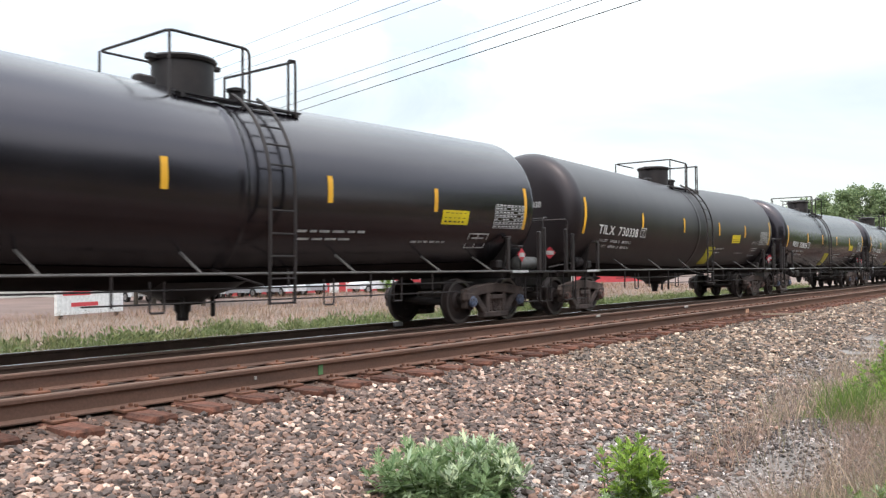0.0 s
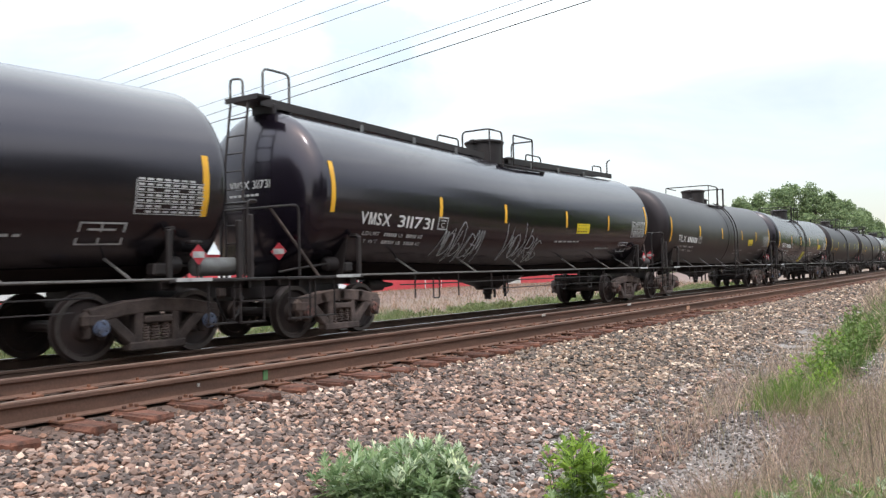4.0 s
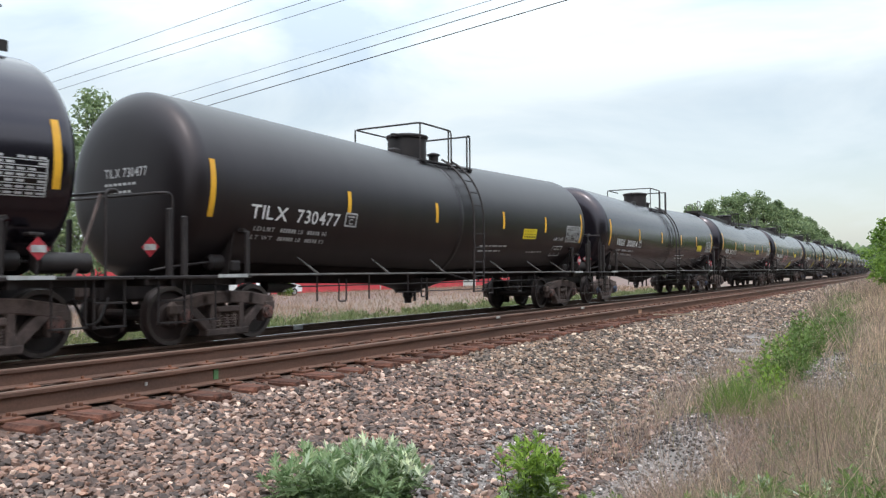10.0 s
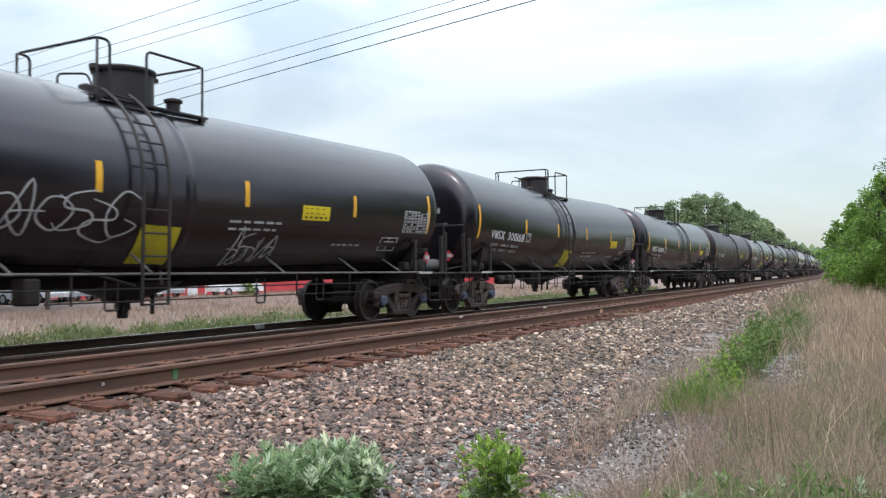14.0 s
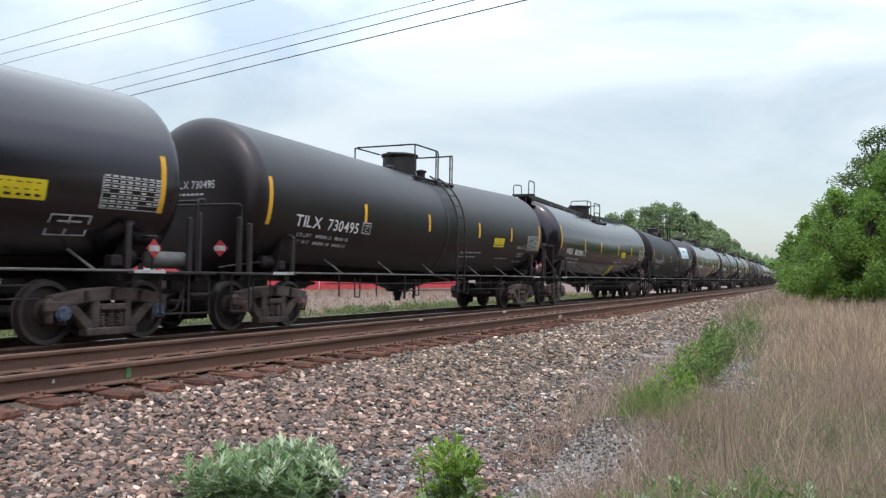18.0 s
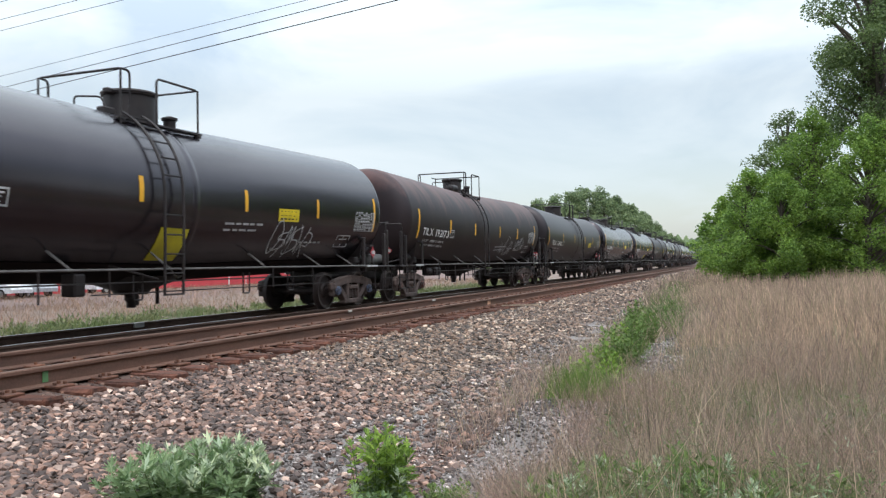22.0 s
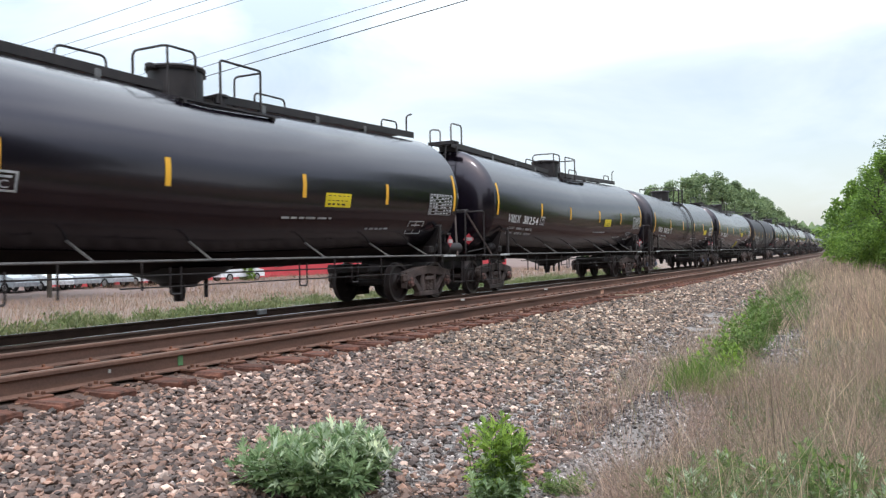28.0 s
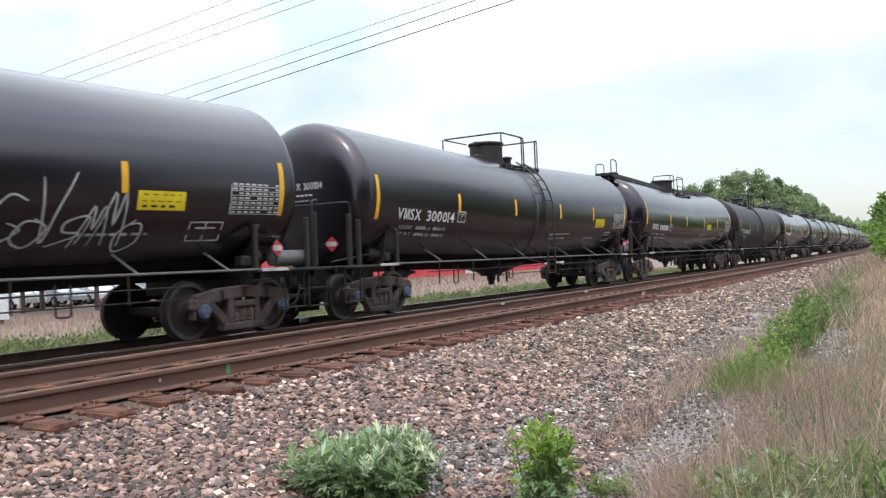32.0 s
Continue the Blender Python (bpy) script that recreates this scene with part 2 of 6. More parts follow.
M["shine"] = material("polished_rail_head", (0.50, 0.49, 0.48), 0.25, metal=1.0, scale=3, streak=(1, 0.2, 1), fine=0.05)
M["dark_rail"] = material("oily_dark_rail_steel", (0.075, 0.050, 0.040), 0.8, second=(0.095, 0.063, 0.050), scale=3, fine=0.2, spec=0.15)
M["tie"] = material("rusty_brown_timber_tie", (0.125, 0.054, 0.037), 0.9, second=(0.062, 0.034, 0.027), scale=4, streak=(0.6, 3, 3), fine=0.5, per_object=0.3, bump=0.8, bump_scale=22, spec=0.15)
M["tie_dark"] = material("dark_oily_timber_tie", (0.075, 0.056, 0.046), 0.88, second=(0.11, 0.082, 0.066), scale=5, fine=0.25, per_object=0.3, spec=0.2)
M["plate"] = material("rusty_tie_plate", (0.165, 0.073, 0.044), 0.85, second=(0.09, 0.047, 0.034), scale=9, fine=0.3, per_object=0.2, spec=0.2)
STONES = [(0.0, (0.22, 0.20, 0.20)), (1.0, (3.3, 2.95, 2.7)), (0.24, (0.42, 0.38, 0.38)), (0.44, (0.72, 0.60, 0.56)), (0.58, (1.25, 0.92, 0.78)), (0.72, (0.62, 0.55, 0.55)), (0.86, (1.75, 1.28, 1.05)), (0.93, (1.5, 1.42, 1.38))]
M["ballast"] = material("broken_ballast_stone", (0.224, 0.180, 0.156), 0.85, second=(0.180, 0.145, 0.127), scale=20, fine=0.2, island=STONES, bump=0.15, bump_scale=60)
M["ballast_tan"] = material("tan_ballast_stone", (0.214, 0.185, 0.152), 0.85, second=(0.172, 0.150, 0.125), scale=20, fine=0.2, island=STONES, bump=0.15, bump_scale=60)
M["ballast_rust"] = material("rust_stained_ballast", (0.15, 0.105, 0.082), 0.88, second=(0.11, 0.08, 0.065), scale=20, fine=0.2, island=STONES, bump=0.15, bump_scale=60)
FINES = [(0.0, (0.25, 0.23, 0.23)), (1.0, (3.0, 2.9, 2.85)), (0.35, (0.5, 0.46, 0.45)), (0.7, (0.85, 0.76, 0.72)), (0.88, (1.45, 1.34, 1.28))]
M["gravel"] = material("grey_crushed_gravel", (0.24, 0.222, 0.213), 0.88, second=(0.19, 0.175, 0.17), scale=20, fine=0.2, island=FINES, bump=0.15, bump_scale=60)
DRY = [(0.0, (0.42, 0.39, 0.37)), (1.0, (1.9, 1.75, 1.5)), (0.35, (0.8, 0.72, 0.68)), (0.5, (0.72, 0.85, 0.55)), (0.6, (1.0, 0.92, 0.86)), (0.85, (1.3, 1.18, 1.02))]
M["straw"] = material("dry_grass", (0.40, 0.33, 0.285), 0.8, second=(0.34, 0.265, 0.235), scale=0.5, fine=0.1, island=DRY, through_light=0.42)
M["straw_far"] = material("pale_dry_grass", (0.50, 0.395, 0.315), 0.8, second=(0.38, 0.295, 0.25), scale=0.3, fine=0.1, island=DRY, through_light=0.48)
M["straw_grey"] = material("dead_stalk", (0.42, 0.36, 0.29), 0.8, second=(0.30, 0.24, 0.2), scale=0.7, fine=0.1, island=DRY, through_light=0.15)
M["stem"] = material("reddish_dead_stem", (0.38, 0.29, 0.25), 0.8, second=(0.29, 0.215, 0.185), scale=0.7, fine=0.1, island=DRY, through_light=0.35)
M["field"] = material("pinkish_dry_field_grass", (0.29, 0.20, 0.155), 0.85, second=(0.225, 0.155, 0.12), scale=0.35, fine=0.1, island=DRY, through_light=0.3)
GREEN = [(0.0, (0.55, 0.6, 0.5)), (1.0, (1.5, 1.4, 1.2)), (0.5, (0.95, 0.95, 0.9))]
M["grass"] = material("fresh_green_grass", (0.125, 0.20, 0.045), 0.65, second=(0.09, 0.16, 0.04), scale=0.6, fine=0.1, island=GREEN, through_light=0.3)
M["weed"] = material("bright_green_weed_leaf", (0.15, 0.225, 0.052), 0.65, second=(0.095, 0.155, 0.042), scale=1.5, fine=0.1, island=GREEN, through_light=0.36)
M["strip_grass"] = material("dusty_green_grass", (0.115, 0.16, 0.06), 0.75, second=(0.155, 0.165, 0.082), scale=0.7, fine=0.1, island=GREEN, through_light=0.3)
M["lime"] = material("yellow_green_weed_leaf", (0.22, 0.335, 0.05), 0.65, second=(0.15, 0.25, 0.045), scale=1.5, fine=0.1, island=GREEN, through_light=0.4)
M["mugwort"] = material("grey_green_mugwort_leaf", (0.225, 0.32, 0.145), 0.6, second=(0.155, 0.235, 0.10), scale=3, fine=0.1, island=[(0.0, (0.6, 0.7, 0.6)), (1.0, (2.0, 1.7, 2.6)), (0.86, (1.15, 1.05, 1.1)), (0.95, (1.6, 1.4, 1.9))], through_light=0.32)
M["silver"] = material("silvery_leaf_underside", (0.46, 0.53, 0.40), 0.7, second=(0.38, 0.46, 0.33), scale=3, fine=0.1, island=GREEN, through_light=0.25)
M["leaf"] = material("tree_leaf", (0.215, 0.335, 0.062), 0.55, second=(0.13, 0.225, 0.045), scale=0.5, fine=0.1, island=GREEN, through_light=0.44)
M["leaf_dark"] = material("dark_tree_leaf", (0.14, 0.20, 0.07), 0.55, second=(0.10, 0.155, 0.058), scale=0.4, fine=0.1, island=GREEN, through_light=0.38)
# Darkened copy of the dark leaf, only for unseen trees mirrored in the tanks
M["leaf_deep"] = material("darkened_unseen_leaf", (0.055, 0.07, 0.035), 0.6, second=(0.04, 0.052, 0.028), scale=0.4, fine=0.1, island=GREEN, through_light=0.2)
# Leaf green made paler and greyer: distance haze is put into this colour
M["leaf_haze"] = material("haze_toned_tree_leaf", (0.23, 0.295, 0.165), 0.85, second=(0.175, 0.24, 0.135), scale=0.1, fine=0.1, island=GREEN, through_light=0.5)
M["bark"] = material("grey_brown_bark", (0.10, 0.08, 0.065), 0.9, second=(0.06, 0.05, 0.04), scale=8, streak=(1, 1, 0.2), fine=0.2, bump=0.3)
M["cable"] = material("black_cable", (0.02, 0.02, 0.022), 0.6, fine=0.05)
M["cable_thin"] = material("grey_wire", (0.06, 0.06, 0.065), 0.6, fine=0.05)
M["red_wall"] = material("faded_red_cladding", (0.56, 0.075, 0.085), 0.75, second=(0.47, 0.06, 0.07), scale=0.8, fine=0.1, spec=0.2)
M["pale_wall"] = material("pale_plaster", (0.55, 0.54, 0.5), 0.8, second=(0.48, 0.47, 0.44), scale=0.8, fine=0.1)
M["roof"] = material("grey_sheet_roof", (0.30, 0.31, 0.32), 0.6, second=(0.24, 0.25, 0.26), scale=1, fine=0.1)
M["glass"] = material("dark_window_glass", (0.02, 0.025, 0.03), 0.08, fine=0.02)
M["tyre"] = material("black_rubber", (0.02, 0.02, 0.02), 0.8, fine=0.1)
M["alloy"] = material("silver_wheel_disc", (0.5, 0.5, 0.5), 0.35, metal=0.8, fine=0.05)
M["gravel_lot"] = material("pinkish_gravel_lot", (0.175, 0.115, 0.097), 0.95, second=(0.13, 0.088, 0.075), scale=0.35, fine=0.35)
for key, col in (("car_white", (0.75, 0.76, 0.78)), ("car_silver", (0.42, 0.44, 0.47)), ("car_grey", (0.12, 0.13, 0.14)), ("car_red", (0.42, 0.02, 0.02)), ("car_blue", (0.04, 0.08, 0.2))):
    M[key] = material(key + "_paint", col, 0.3, coat=0.5, fine=0.03)


# ---- mesh helpers ----
class Shape:
    """Collects vertices and faces of one mesh."""

    def __init__(self):
        self.v, self.f = [], []

    def add(self, verts, faces):
        k = len(self.v)
        self.v += [tuple(p) for p in verts]
        self.f += [tuple(i + k for i in q) for q in faces]
        return self

    def box(self, c, s, turn=None, bev=0.0):
        hx, hy, hz = s[0] / 2, s[1] / 2, s[2] / 2
        if bev:
            b = min(bev, hx * 0.9, hy * 0.9, hz * 0.9)
            pts = []
            for z, ins in ((-hz, b), (-hz + b, 0), (hz - b, 0), (hz, b)):
                x, y = hx - ins, hy - ins
                pts += [(-x + b * (ins == 0), -y, z), (x - b * (ins == 0), -y, z), (x, -y + b * (ins == 0), z), (x, y - b * (ins == 0), z),
                        (x - b * (ins == 0), y, z), (-x + b * (ins == 0), y, z), (-x, y - b * (ins == 0), z), (-x, -y + b * (ins == 0), z)]
            fs = [tuple(range(7, -1, -1)), tuple(range(24, 32))]
            for r in range(3):
                for i in range(8):
                    j = (i + 1) % 8
                    fs.append((r * 8 + i, r * 8 + j, r * 8 + 8 + j, r * 8 + 8 + i))
        else:
            pts = [(x, y, z) for z in (-hz, hz) for x, y in ((-hx, -hy), (hx, -hy), (hx, hy), (-hx, hy))]
            fs = [(3, 2, 1, 0), (4, 5, 6, 7), (0, 1, 5, 4), (1, 2, 6, 5), (2, 3, 7, 6), (3, 0, 4, 7)]
        m = Matrix.Translation(c) @ (turn.to_4x4() if turn else Matrix())
        return self.add([m @ Vector(p) for p in pts], fs)

    def tube(self, path, r, n=6, caps=True):
        path = [Vector(p) for p in path]
        rings = []
        up = None
        for i, p in enumerate(path):
            d = (path[min(i + 1, len(path) - 1)] - path[max(i - 1, 0)]).normalized()
            if up is None:
                up = d.orthogonal().normalized()
            up = (up - d * up.dot(d)).normalized()
            side = d.cross(up)
            rr = r[i] if isinstance(r, (list, tuple)) else r
            rings.append([p + (up * math.cos(a) + side * math.sin(a)) * rr for a in (2 * math.pi * k / n for k in range(n))])
        vs = [q for ring in rings for q in ring]
        fs = [(i * n + k, i * n + (k + 1) % n, (i + 1) * n + (k + 1) % n, (i + 1) * n + k) for i in range(len(path) - 1) for k in range(n)]
        if caps:
            fs += [tuple(range(n - 1, -1, -1)), tuple((len(path) - 1) * n + k for k in range(n))]
        return self.add(vs, fs)

    def lathe(self, profile, origin, axis="y", n=32, ends=True):
        """profile: (along, radius) pairs."""
        vs = []
        for s, r in profile:
            for k in range(n):
                a = 2 * math.pi * k / n
                p, q = r * math.cos(a), r * math.sin(a)
                d = {"y": (p, s, q), "x": (s, p, q), "z": (p, q, s)}[axis]
                vs.append((origin[0] + d[0], origin[1] + d[1], origin[2] + d[2]))
        m = len(profile)
        fs = [(i * n + k, (i + 1) * n + k, (i + 1) * n + (k + 1) % n, i * n + (k + 1) % n) for i in range(m - 1) for k in range(n)]
        if axis != "y":
            fs = [q[::-1] for q in fs]
        if ends:
            a, b = tuple(range(n)), tuple((m - 1) * n + k for k in range(n))
            fs += [a, b[::-1]] if axis == "y" else [a[::-1], b]
        return self.add(vs, fs)

    def plate(self, outline, thick, at=0.0, axis="x"):
        """A flat plate from an outline of (u, v), extruded along axis."""
        n = len(outline)
        def put(u, v, w):
            return {"x": (w, u, v), "y": (u, w, v), "z": (u, v, w)}[axis]
        vs = [put(u, v, at - thick / 2) for u, v in outline] + [put(u, v, at + thick / 2) for u, v in outline]
        fs = [tuple(range(n - 1, -1, -1)), tuple(range(n, 2 * n))]
        fs += [(i, (i + 1) % n, n + (i + 1) % n, n + i) for i in range(n)]
        return self.add(vs, fs)

    def mesh(self, name, mat, smooth=True, angle=35):
        me = bpy.data.meshes.new(name)
        me.from_pydata(self.v, [], self.f)
        me.materials.append(M[mat] if isinstance(mat, str) else mat)
        if smooth:
            me.shade_smooth()
            me.set_sharp_from_angle(angle=radians(angle))
        me.update()
        return me


def part(name, shape, mat, parent, label="", smooth=True):
    """Links a shape (or a ready mesh) as one mesh object under a thing or a part."""
    me = shape.mesh(name, mat, smooth) if isinstance(shape, Shape) else shape
    ob = new(name, me)
    ob.parent = parent
    return tagged(ob, label)


def arrays(name, verts, faces_per, mat, smooth=False):
    """A mesh from numpy: verts (n, k, 3) and one face pattern of k-vertex pieces."""
    n, k = verts.shape[:2]
    pat = np.array(faces_per, dtype=np.int64)
    idx = (np.arange(n)[:, None, None] * k + pat[None]).reshape(-1)
    me = bpy.data.meshes.new(name)
    m, w = pat.shape
    me.vertices.add(n * k)
    me.vertices.foreach_set("co", verts.reshape(-1).astype(np.float32))
    me.loops.add(n * m * w)
    me.loops.foreach_set("vertex_index", idx.astype(np.int32))
    me.polygons.add(n * m)
    me.polygons.foreach_set("loop_start", (np.arange(n * m) * w).astype(np.int32))
    me.polygons.foreach_set("loop_total", np.full(n * m, w, dtype=np.int32))
    me.polygons.foreach_set("use_smooth", np.full(n * m, smooth, dtype=bool))
    me.materials.append(M[mat])
    me.update(calc_edges=True)
    return me


# ---- the tank cars ----
RAD = 1.52
SHELL = 7.74        # half length of the straight shell
TRUCK = 6.96        # truck centres from the middle


def mid_z(y, kind):
    """Height of the tank's axis: the two halves slope down to the middle."""
    base = 2.39 if kind == "B" else 2.35
    return base + 0.15 * min(abs(y), SHELL) / SHELL


def dish(u, kind):
    """How far the tank's end bulges at u = radius / full radius."""
    return 0.45 * max(0.0, 1 - u ** 2.5) ** 0.5 if kind in "BD" else 0.37 * max(0.0, 1 - u ** 6.5) ** 0.5


def tank_shape(kind):
    s = Shape()
    n = 56
    prof = []
    for u in (0.015, 0.2, 0.4, 0.58, 0.72, 0.80, 0.86, 0.91, 0.945, 0.97, 0.985, 0.994, 0.9985, 1.0):
        prof.append((-SHELL - dish(u, kind), RAD * u))
    heads = len(prof)
    ys = [-SHELL + 0.03, -SHELL + 0.12, -5.2, -5.1, -2.6, -0.3, -0.13, -0.06]
    prof += [(y, RAD) for y in ys] + [(-0.045, RAD + (0.0 if kind in "BE" else 0.008)), (0.045, RAD + (0.0 if kind in "BE" else 0.008))]
    prof += [(-y, RAD) for y in ys[::-1]] + [(-y, r) for y, r in prof[heads - 1::-1]]
    vs, fs = [], []
    for y, r in prof:
        z0 = mid_z(y, kind)
        vs += [(r * math.cos(2 * math.pi * k / n), y, z0 + r * math.sin(2 * math.pi * k / n)) for k in range(n)]
    for i in range(len(prof) - 1):
        for k in range(n):
            fs.append((i * n + k, (i + 1) * n + k, (i + 1) * n + (k + 1) % n, i * n + (k + 1) % n))
    fs += [tuple(range(n)), tuple((len(prof) - 1) * n + k for k in range(n - 1, -1, -1))]
    s.add(vs, fs)
    return s


def on_side(y, h, kind, off=0.006):
    """A point of the tank's near side: y along, h the height above the axis along the skin."""
    a = h / RAD
    r = RAD + off
    return (r * math.cos(a), y, mid_z(y, kind) + r * math.sin(a))


def skin(s, y0, y1, h0, h1, kind, off=0.006, lean=0.0, steps=4):
    """A decal on the tank's near side."""
    vs, fs = [], []
    for i in range(steps + 1):
        h = h0 + (h1 - h0) * i / steps
        d = lean * (i / steps)
        vs += [on_side(y0 + d, h, kind, off), on_side(y1 + d, h, kind, off)]
    fs = [(2 * i, 2 * i + 1, 2 * i + 3, 2 * i + 2) for i in range(steps)]
    return s.add(vs, fs)


def height(z, y, kind):
    """Height along the skin for a level z."""
    return RAD * math.asin(max(-1, min(1, (z - mid_z(y, kind)) / RAD)))


WIDE_M = [(0, 0), (0.17, 0), (0.17, 0.74), (0.355, 0), (0.505, 0), (0.69, 0.74), (0.69, 0), (0.86, 0), (0.86, 1), (0.62, 1), (0.43, 0.27), (0.24, 1), (0, 1)]
GLYPHS = {}


def glyph(sign):
    """One character of the built-in font, one unit high, with faces and width."""
    if sign not in GLYPHS:
        if sign == "M":
            GLYPHS[sign] = (WIDE_M, [tuple(range(len(WIDE_M)))], 0.86)
        else:
            cu = bpy.data.curves.new("lettering", "FONT")
            cu.body, cu.size, cu.offset, cu.resolution_u = sign, 1 / 0.69, 0.022, 3
            ob = new("lettering", cu)
            me = ob.to_mesh()
            left = min(v.co[0] for v in me.vertices)
            pts = [(v.co[0] - left, v.co[1]) for v in me.vertices]
            GLYPHS[sign] = (pts, [tuple(p.vertices) for p in me.polygons], max(p[0] for p in pts))
            ob.to_mesh_clear()
            bpy.data.objects.remove(ob)
            bpy.data.curves.remove(cu)
    return GLYPHS[sign]


def letters(body, tall):
    """A line of characters as points (u, v) of that height, with faces."""
    pts, fs, u = [], [], 0.0
    for sign in body:
        if sign == " ":
            u += 0.24
            continue
        p, f, wide = glyph(sign)
        k = len(pts)
        pts += [((u + a) * tall, b * tall) for a, b in p]
        fs += [tuple(i + k for i in q) for q in f]
        u += wide + 0.15
    return pts, fs


def write_side(s, body, y0, width, h0, tall, kind, off=0.008):
    pts, fs = letters(body, tall)
    wide = max(p[0] for p in pts)
    k = width / wide
    return s.add([on_side(y0 + u * k, h0 + v, kind, off) for u, v in pts], fs)


def bars_side(s, rng, y0, y1, h0, tall, kind, word=(0.12, 0.3)):
    y = y0
    while y < y1 - 0.05:
        w = min(rng.uniform(*word), y1 - y)
        skin(s, y, y + w, h0, h0 + tall, kind, 0.007, steps=1)
        y += w + rng.uniform(0.05, 0.08)


STROKES = (
    ((0.1, 0.0), (0.35, 1.0), (0.5, 0.45), (0.65, 1.0), (0.95, 0.05)), ((0.8, 0.95), (0.25, 0.8), (0.2, 0.55), (0.75, 0.5), (0.85, 0.2), (0.3, 0.0), (0.05, 0.15)),
    ((0.15, 1.0), (0.2, 0.0), (0.2, 0.45), (0.75, 0.6), (0.85, 0.0)), ((0.05, 0.1), (0.45, 1.05), (0.6, 0.0), (0.15, 0.42), (0.85, 0.5)),
    ((0.2, 0.0), (0.2, 1.0), (0.75, 0.9), (0.7, 0.5), (0.25, 0.45), (0.9, -0.1)), ((0.85, 0.85), (0.4, 1.0), (0.1, 0.5), (0.4, 0.0), (0.9, 0.25), (0.55, 0.45)),
    ((0.0, 0.9), (0.9, 1.0), (0.1, 0.05), (1.0, 0.1)), ((0.1, 1.0), (0.45, 0.0), (0.6, 0.5), (0.9, 1.1)), ((0.5, 1.0), (0.1, 0.6), (0.35, 0.0), (0.8, 0.3), (0.7, 0.85), (0.35, 0.9)))


def scrawl(s, rng, y0, y1, h0, h1, kind, strokes, width=0.04):
    """Slanting hand-style strokes of spray paint on the near side."""
    step, tall = (y1 - y0) / strokes, h1 - h0
    for i in range(strokes):
        base = STROKES[rng.randrange(len(STROKES))]
        lift, grow = rng.uniform(-0.2, 0.2) * tall, rng.uniform(0.6, 1.35)
        ctl = [(y0 + step * (i + (u if i % 2 else 1 - u) * 1.9) + 0.22 * (v - 0.5) * tall, h0 + lift + tall * v * grow + rng.uniform(-0.04, 0.04) * tall) for u, v in base]
        pts = []
        for a in range(len(ctl) - 1):
            p = [ctl[max(a - 1, 0)], ctl[a], ctl[a + 1], ctl[min(a + 2, len(ctl) - 1)]]
            for k in range(5):
                t = k / 5
                pts.append(tuple(0.5 * (2 * p[1][c] + (p[2][c] - p[0][c]) * t + (2 * p[0][c] - 5 * p[1][c] + 4 * p[2][c] - p[3][c]) * t * t + (3 * p[1][c] - p[0][c] - 3 * p[2][c] + p[3][c]) * t ** 3) for c in (0, 1)))
        pts.append(ctl[-1])
        left, right = [], []
        for k, (y, h) in enumerate(pts):
            (ya, ha), (yb, hb) = pts[max(k - 1, 0)], pts[min(k + 1, len(pts) - 1)]
            d = math.hypot(yb - ya, hb - ha) + 1e-6
            w = width * (0.6 + 0.4 * math.sin(math.pi * k / (len(pts) - 1))) / 2
            left.append(on_side(y - (hb - ha) / d * w, h + (yb - ya) / d * w, kind, 0.008 + 0.0004 * i))
            right.append(on_side(y + (hb - ha) / d * w, h - (yb - ya) / d * w, kind, 0.008 + 0.0004 * i))
        n = len(pts)
        s.add(left + right, [(n + k, n + k + 1, k + 1, k) for k in range(n - 1)])


def bent(a, b, c, r=0.1, n=4):
    """A rounded corner at b between a and c."""
    a, b, c = Vector(a), Vector(b), Vector(c)
    p, q = b + (a - b).normalized() * r, b + (c - b).normalized() * r
    return [tuple(p * (1 - t) ** 2 + b * 2 * t * (1 - t) + q * t * t) for t in (i / n for i in range(n + 1))]


def rail_path(*pts, r=0.1):
    out = [pts[0]]
    for i in range(1, len(pts) - 1):
        out += bent(pts[i - 1], pts[i], pts[i + 1], r)
    return out + [pts[-1]]


def side_frame_shape():
    """The cast side frame of a truck, in the plane of its bearings."""
    s = Shape()
    def beam(pts, w, t):
        for (y0, z0), (y1, z1) in zip(pts, pts[1:]):
            d = math.hypot(y1 - y0, z1 - z0)
            a = math.atan2(z1 - z0, y1 - y0)
            s.box((0, (y0 + y1) / 2, (z0 + z1) / 2), (t, d + w * 0.7, w), Euler((a, 0, 0)).to_matrix(), 0.02)
    beam([(-0.98, 0.62), (-0.5, 0.70), (0, 0.73), (0.5, 0.70), (0.98, 0.62)], 0.20, 0.18)
    for g in (-1, 1):
        beam([(g * 0.76, 0.58), (g * 0.34, 0.20)], 0.15, 0.16)
        beam([(g * 0.31, 0.20), (g * 0.29, 0.70)], 0.13, 0.17)
        s.box((0, g * 0.95, 0.56), (0.21, 0.36, 0.25), None, 0.07)
        s.box((0, g * 0.83, 0.40), (0.15, 0.05, 0.22), None, 0.015)
        s.box((0, g * 1.04, 0.42), (0.15, 0.05, 0.2), None, 0.015)
    beam([(-0.42, 0.17), (0.42, 0.17)], 0.12, 0.2)
    s.box((0, 0, 0.53), (0.24, 0.46, 0.10), None, 0.02)
    return s


def spring_shape():
    s = Shape()
    for y in (-0.17, 0.0, 0.17):
        pts = [(0.0 + 0.06 * math.cos(a), y + 0.065 * math.sin(a), 0.23 + 0.23 * i / 40) for i, a in enumerate(k * 0.95 for k in range(41))]
        s.tube(pts, 0.017, 5)
    return s


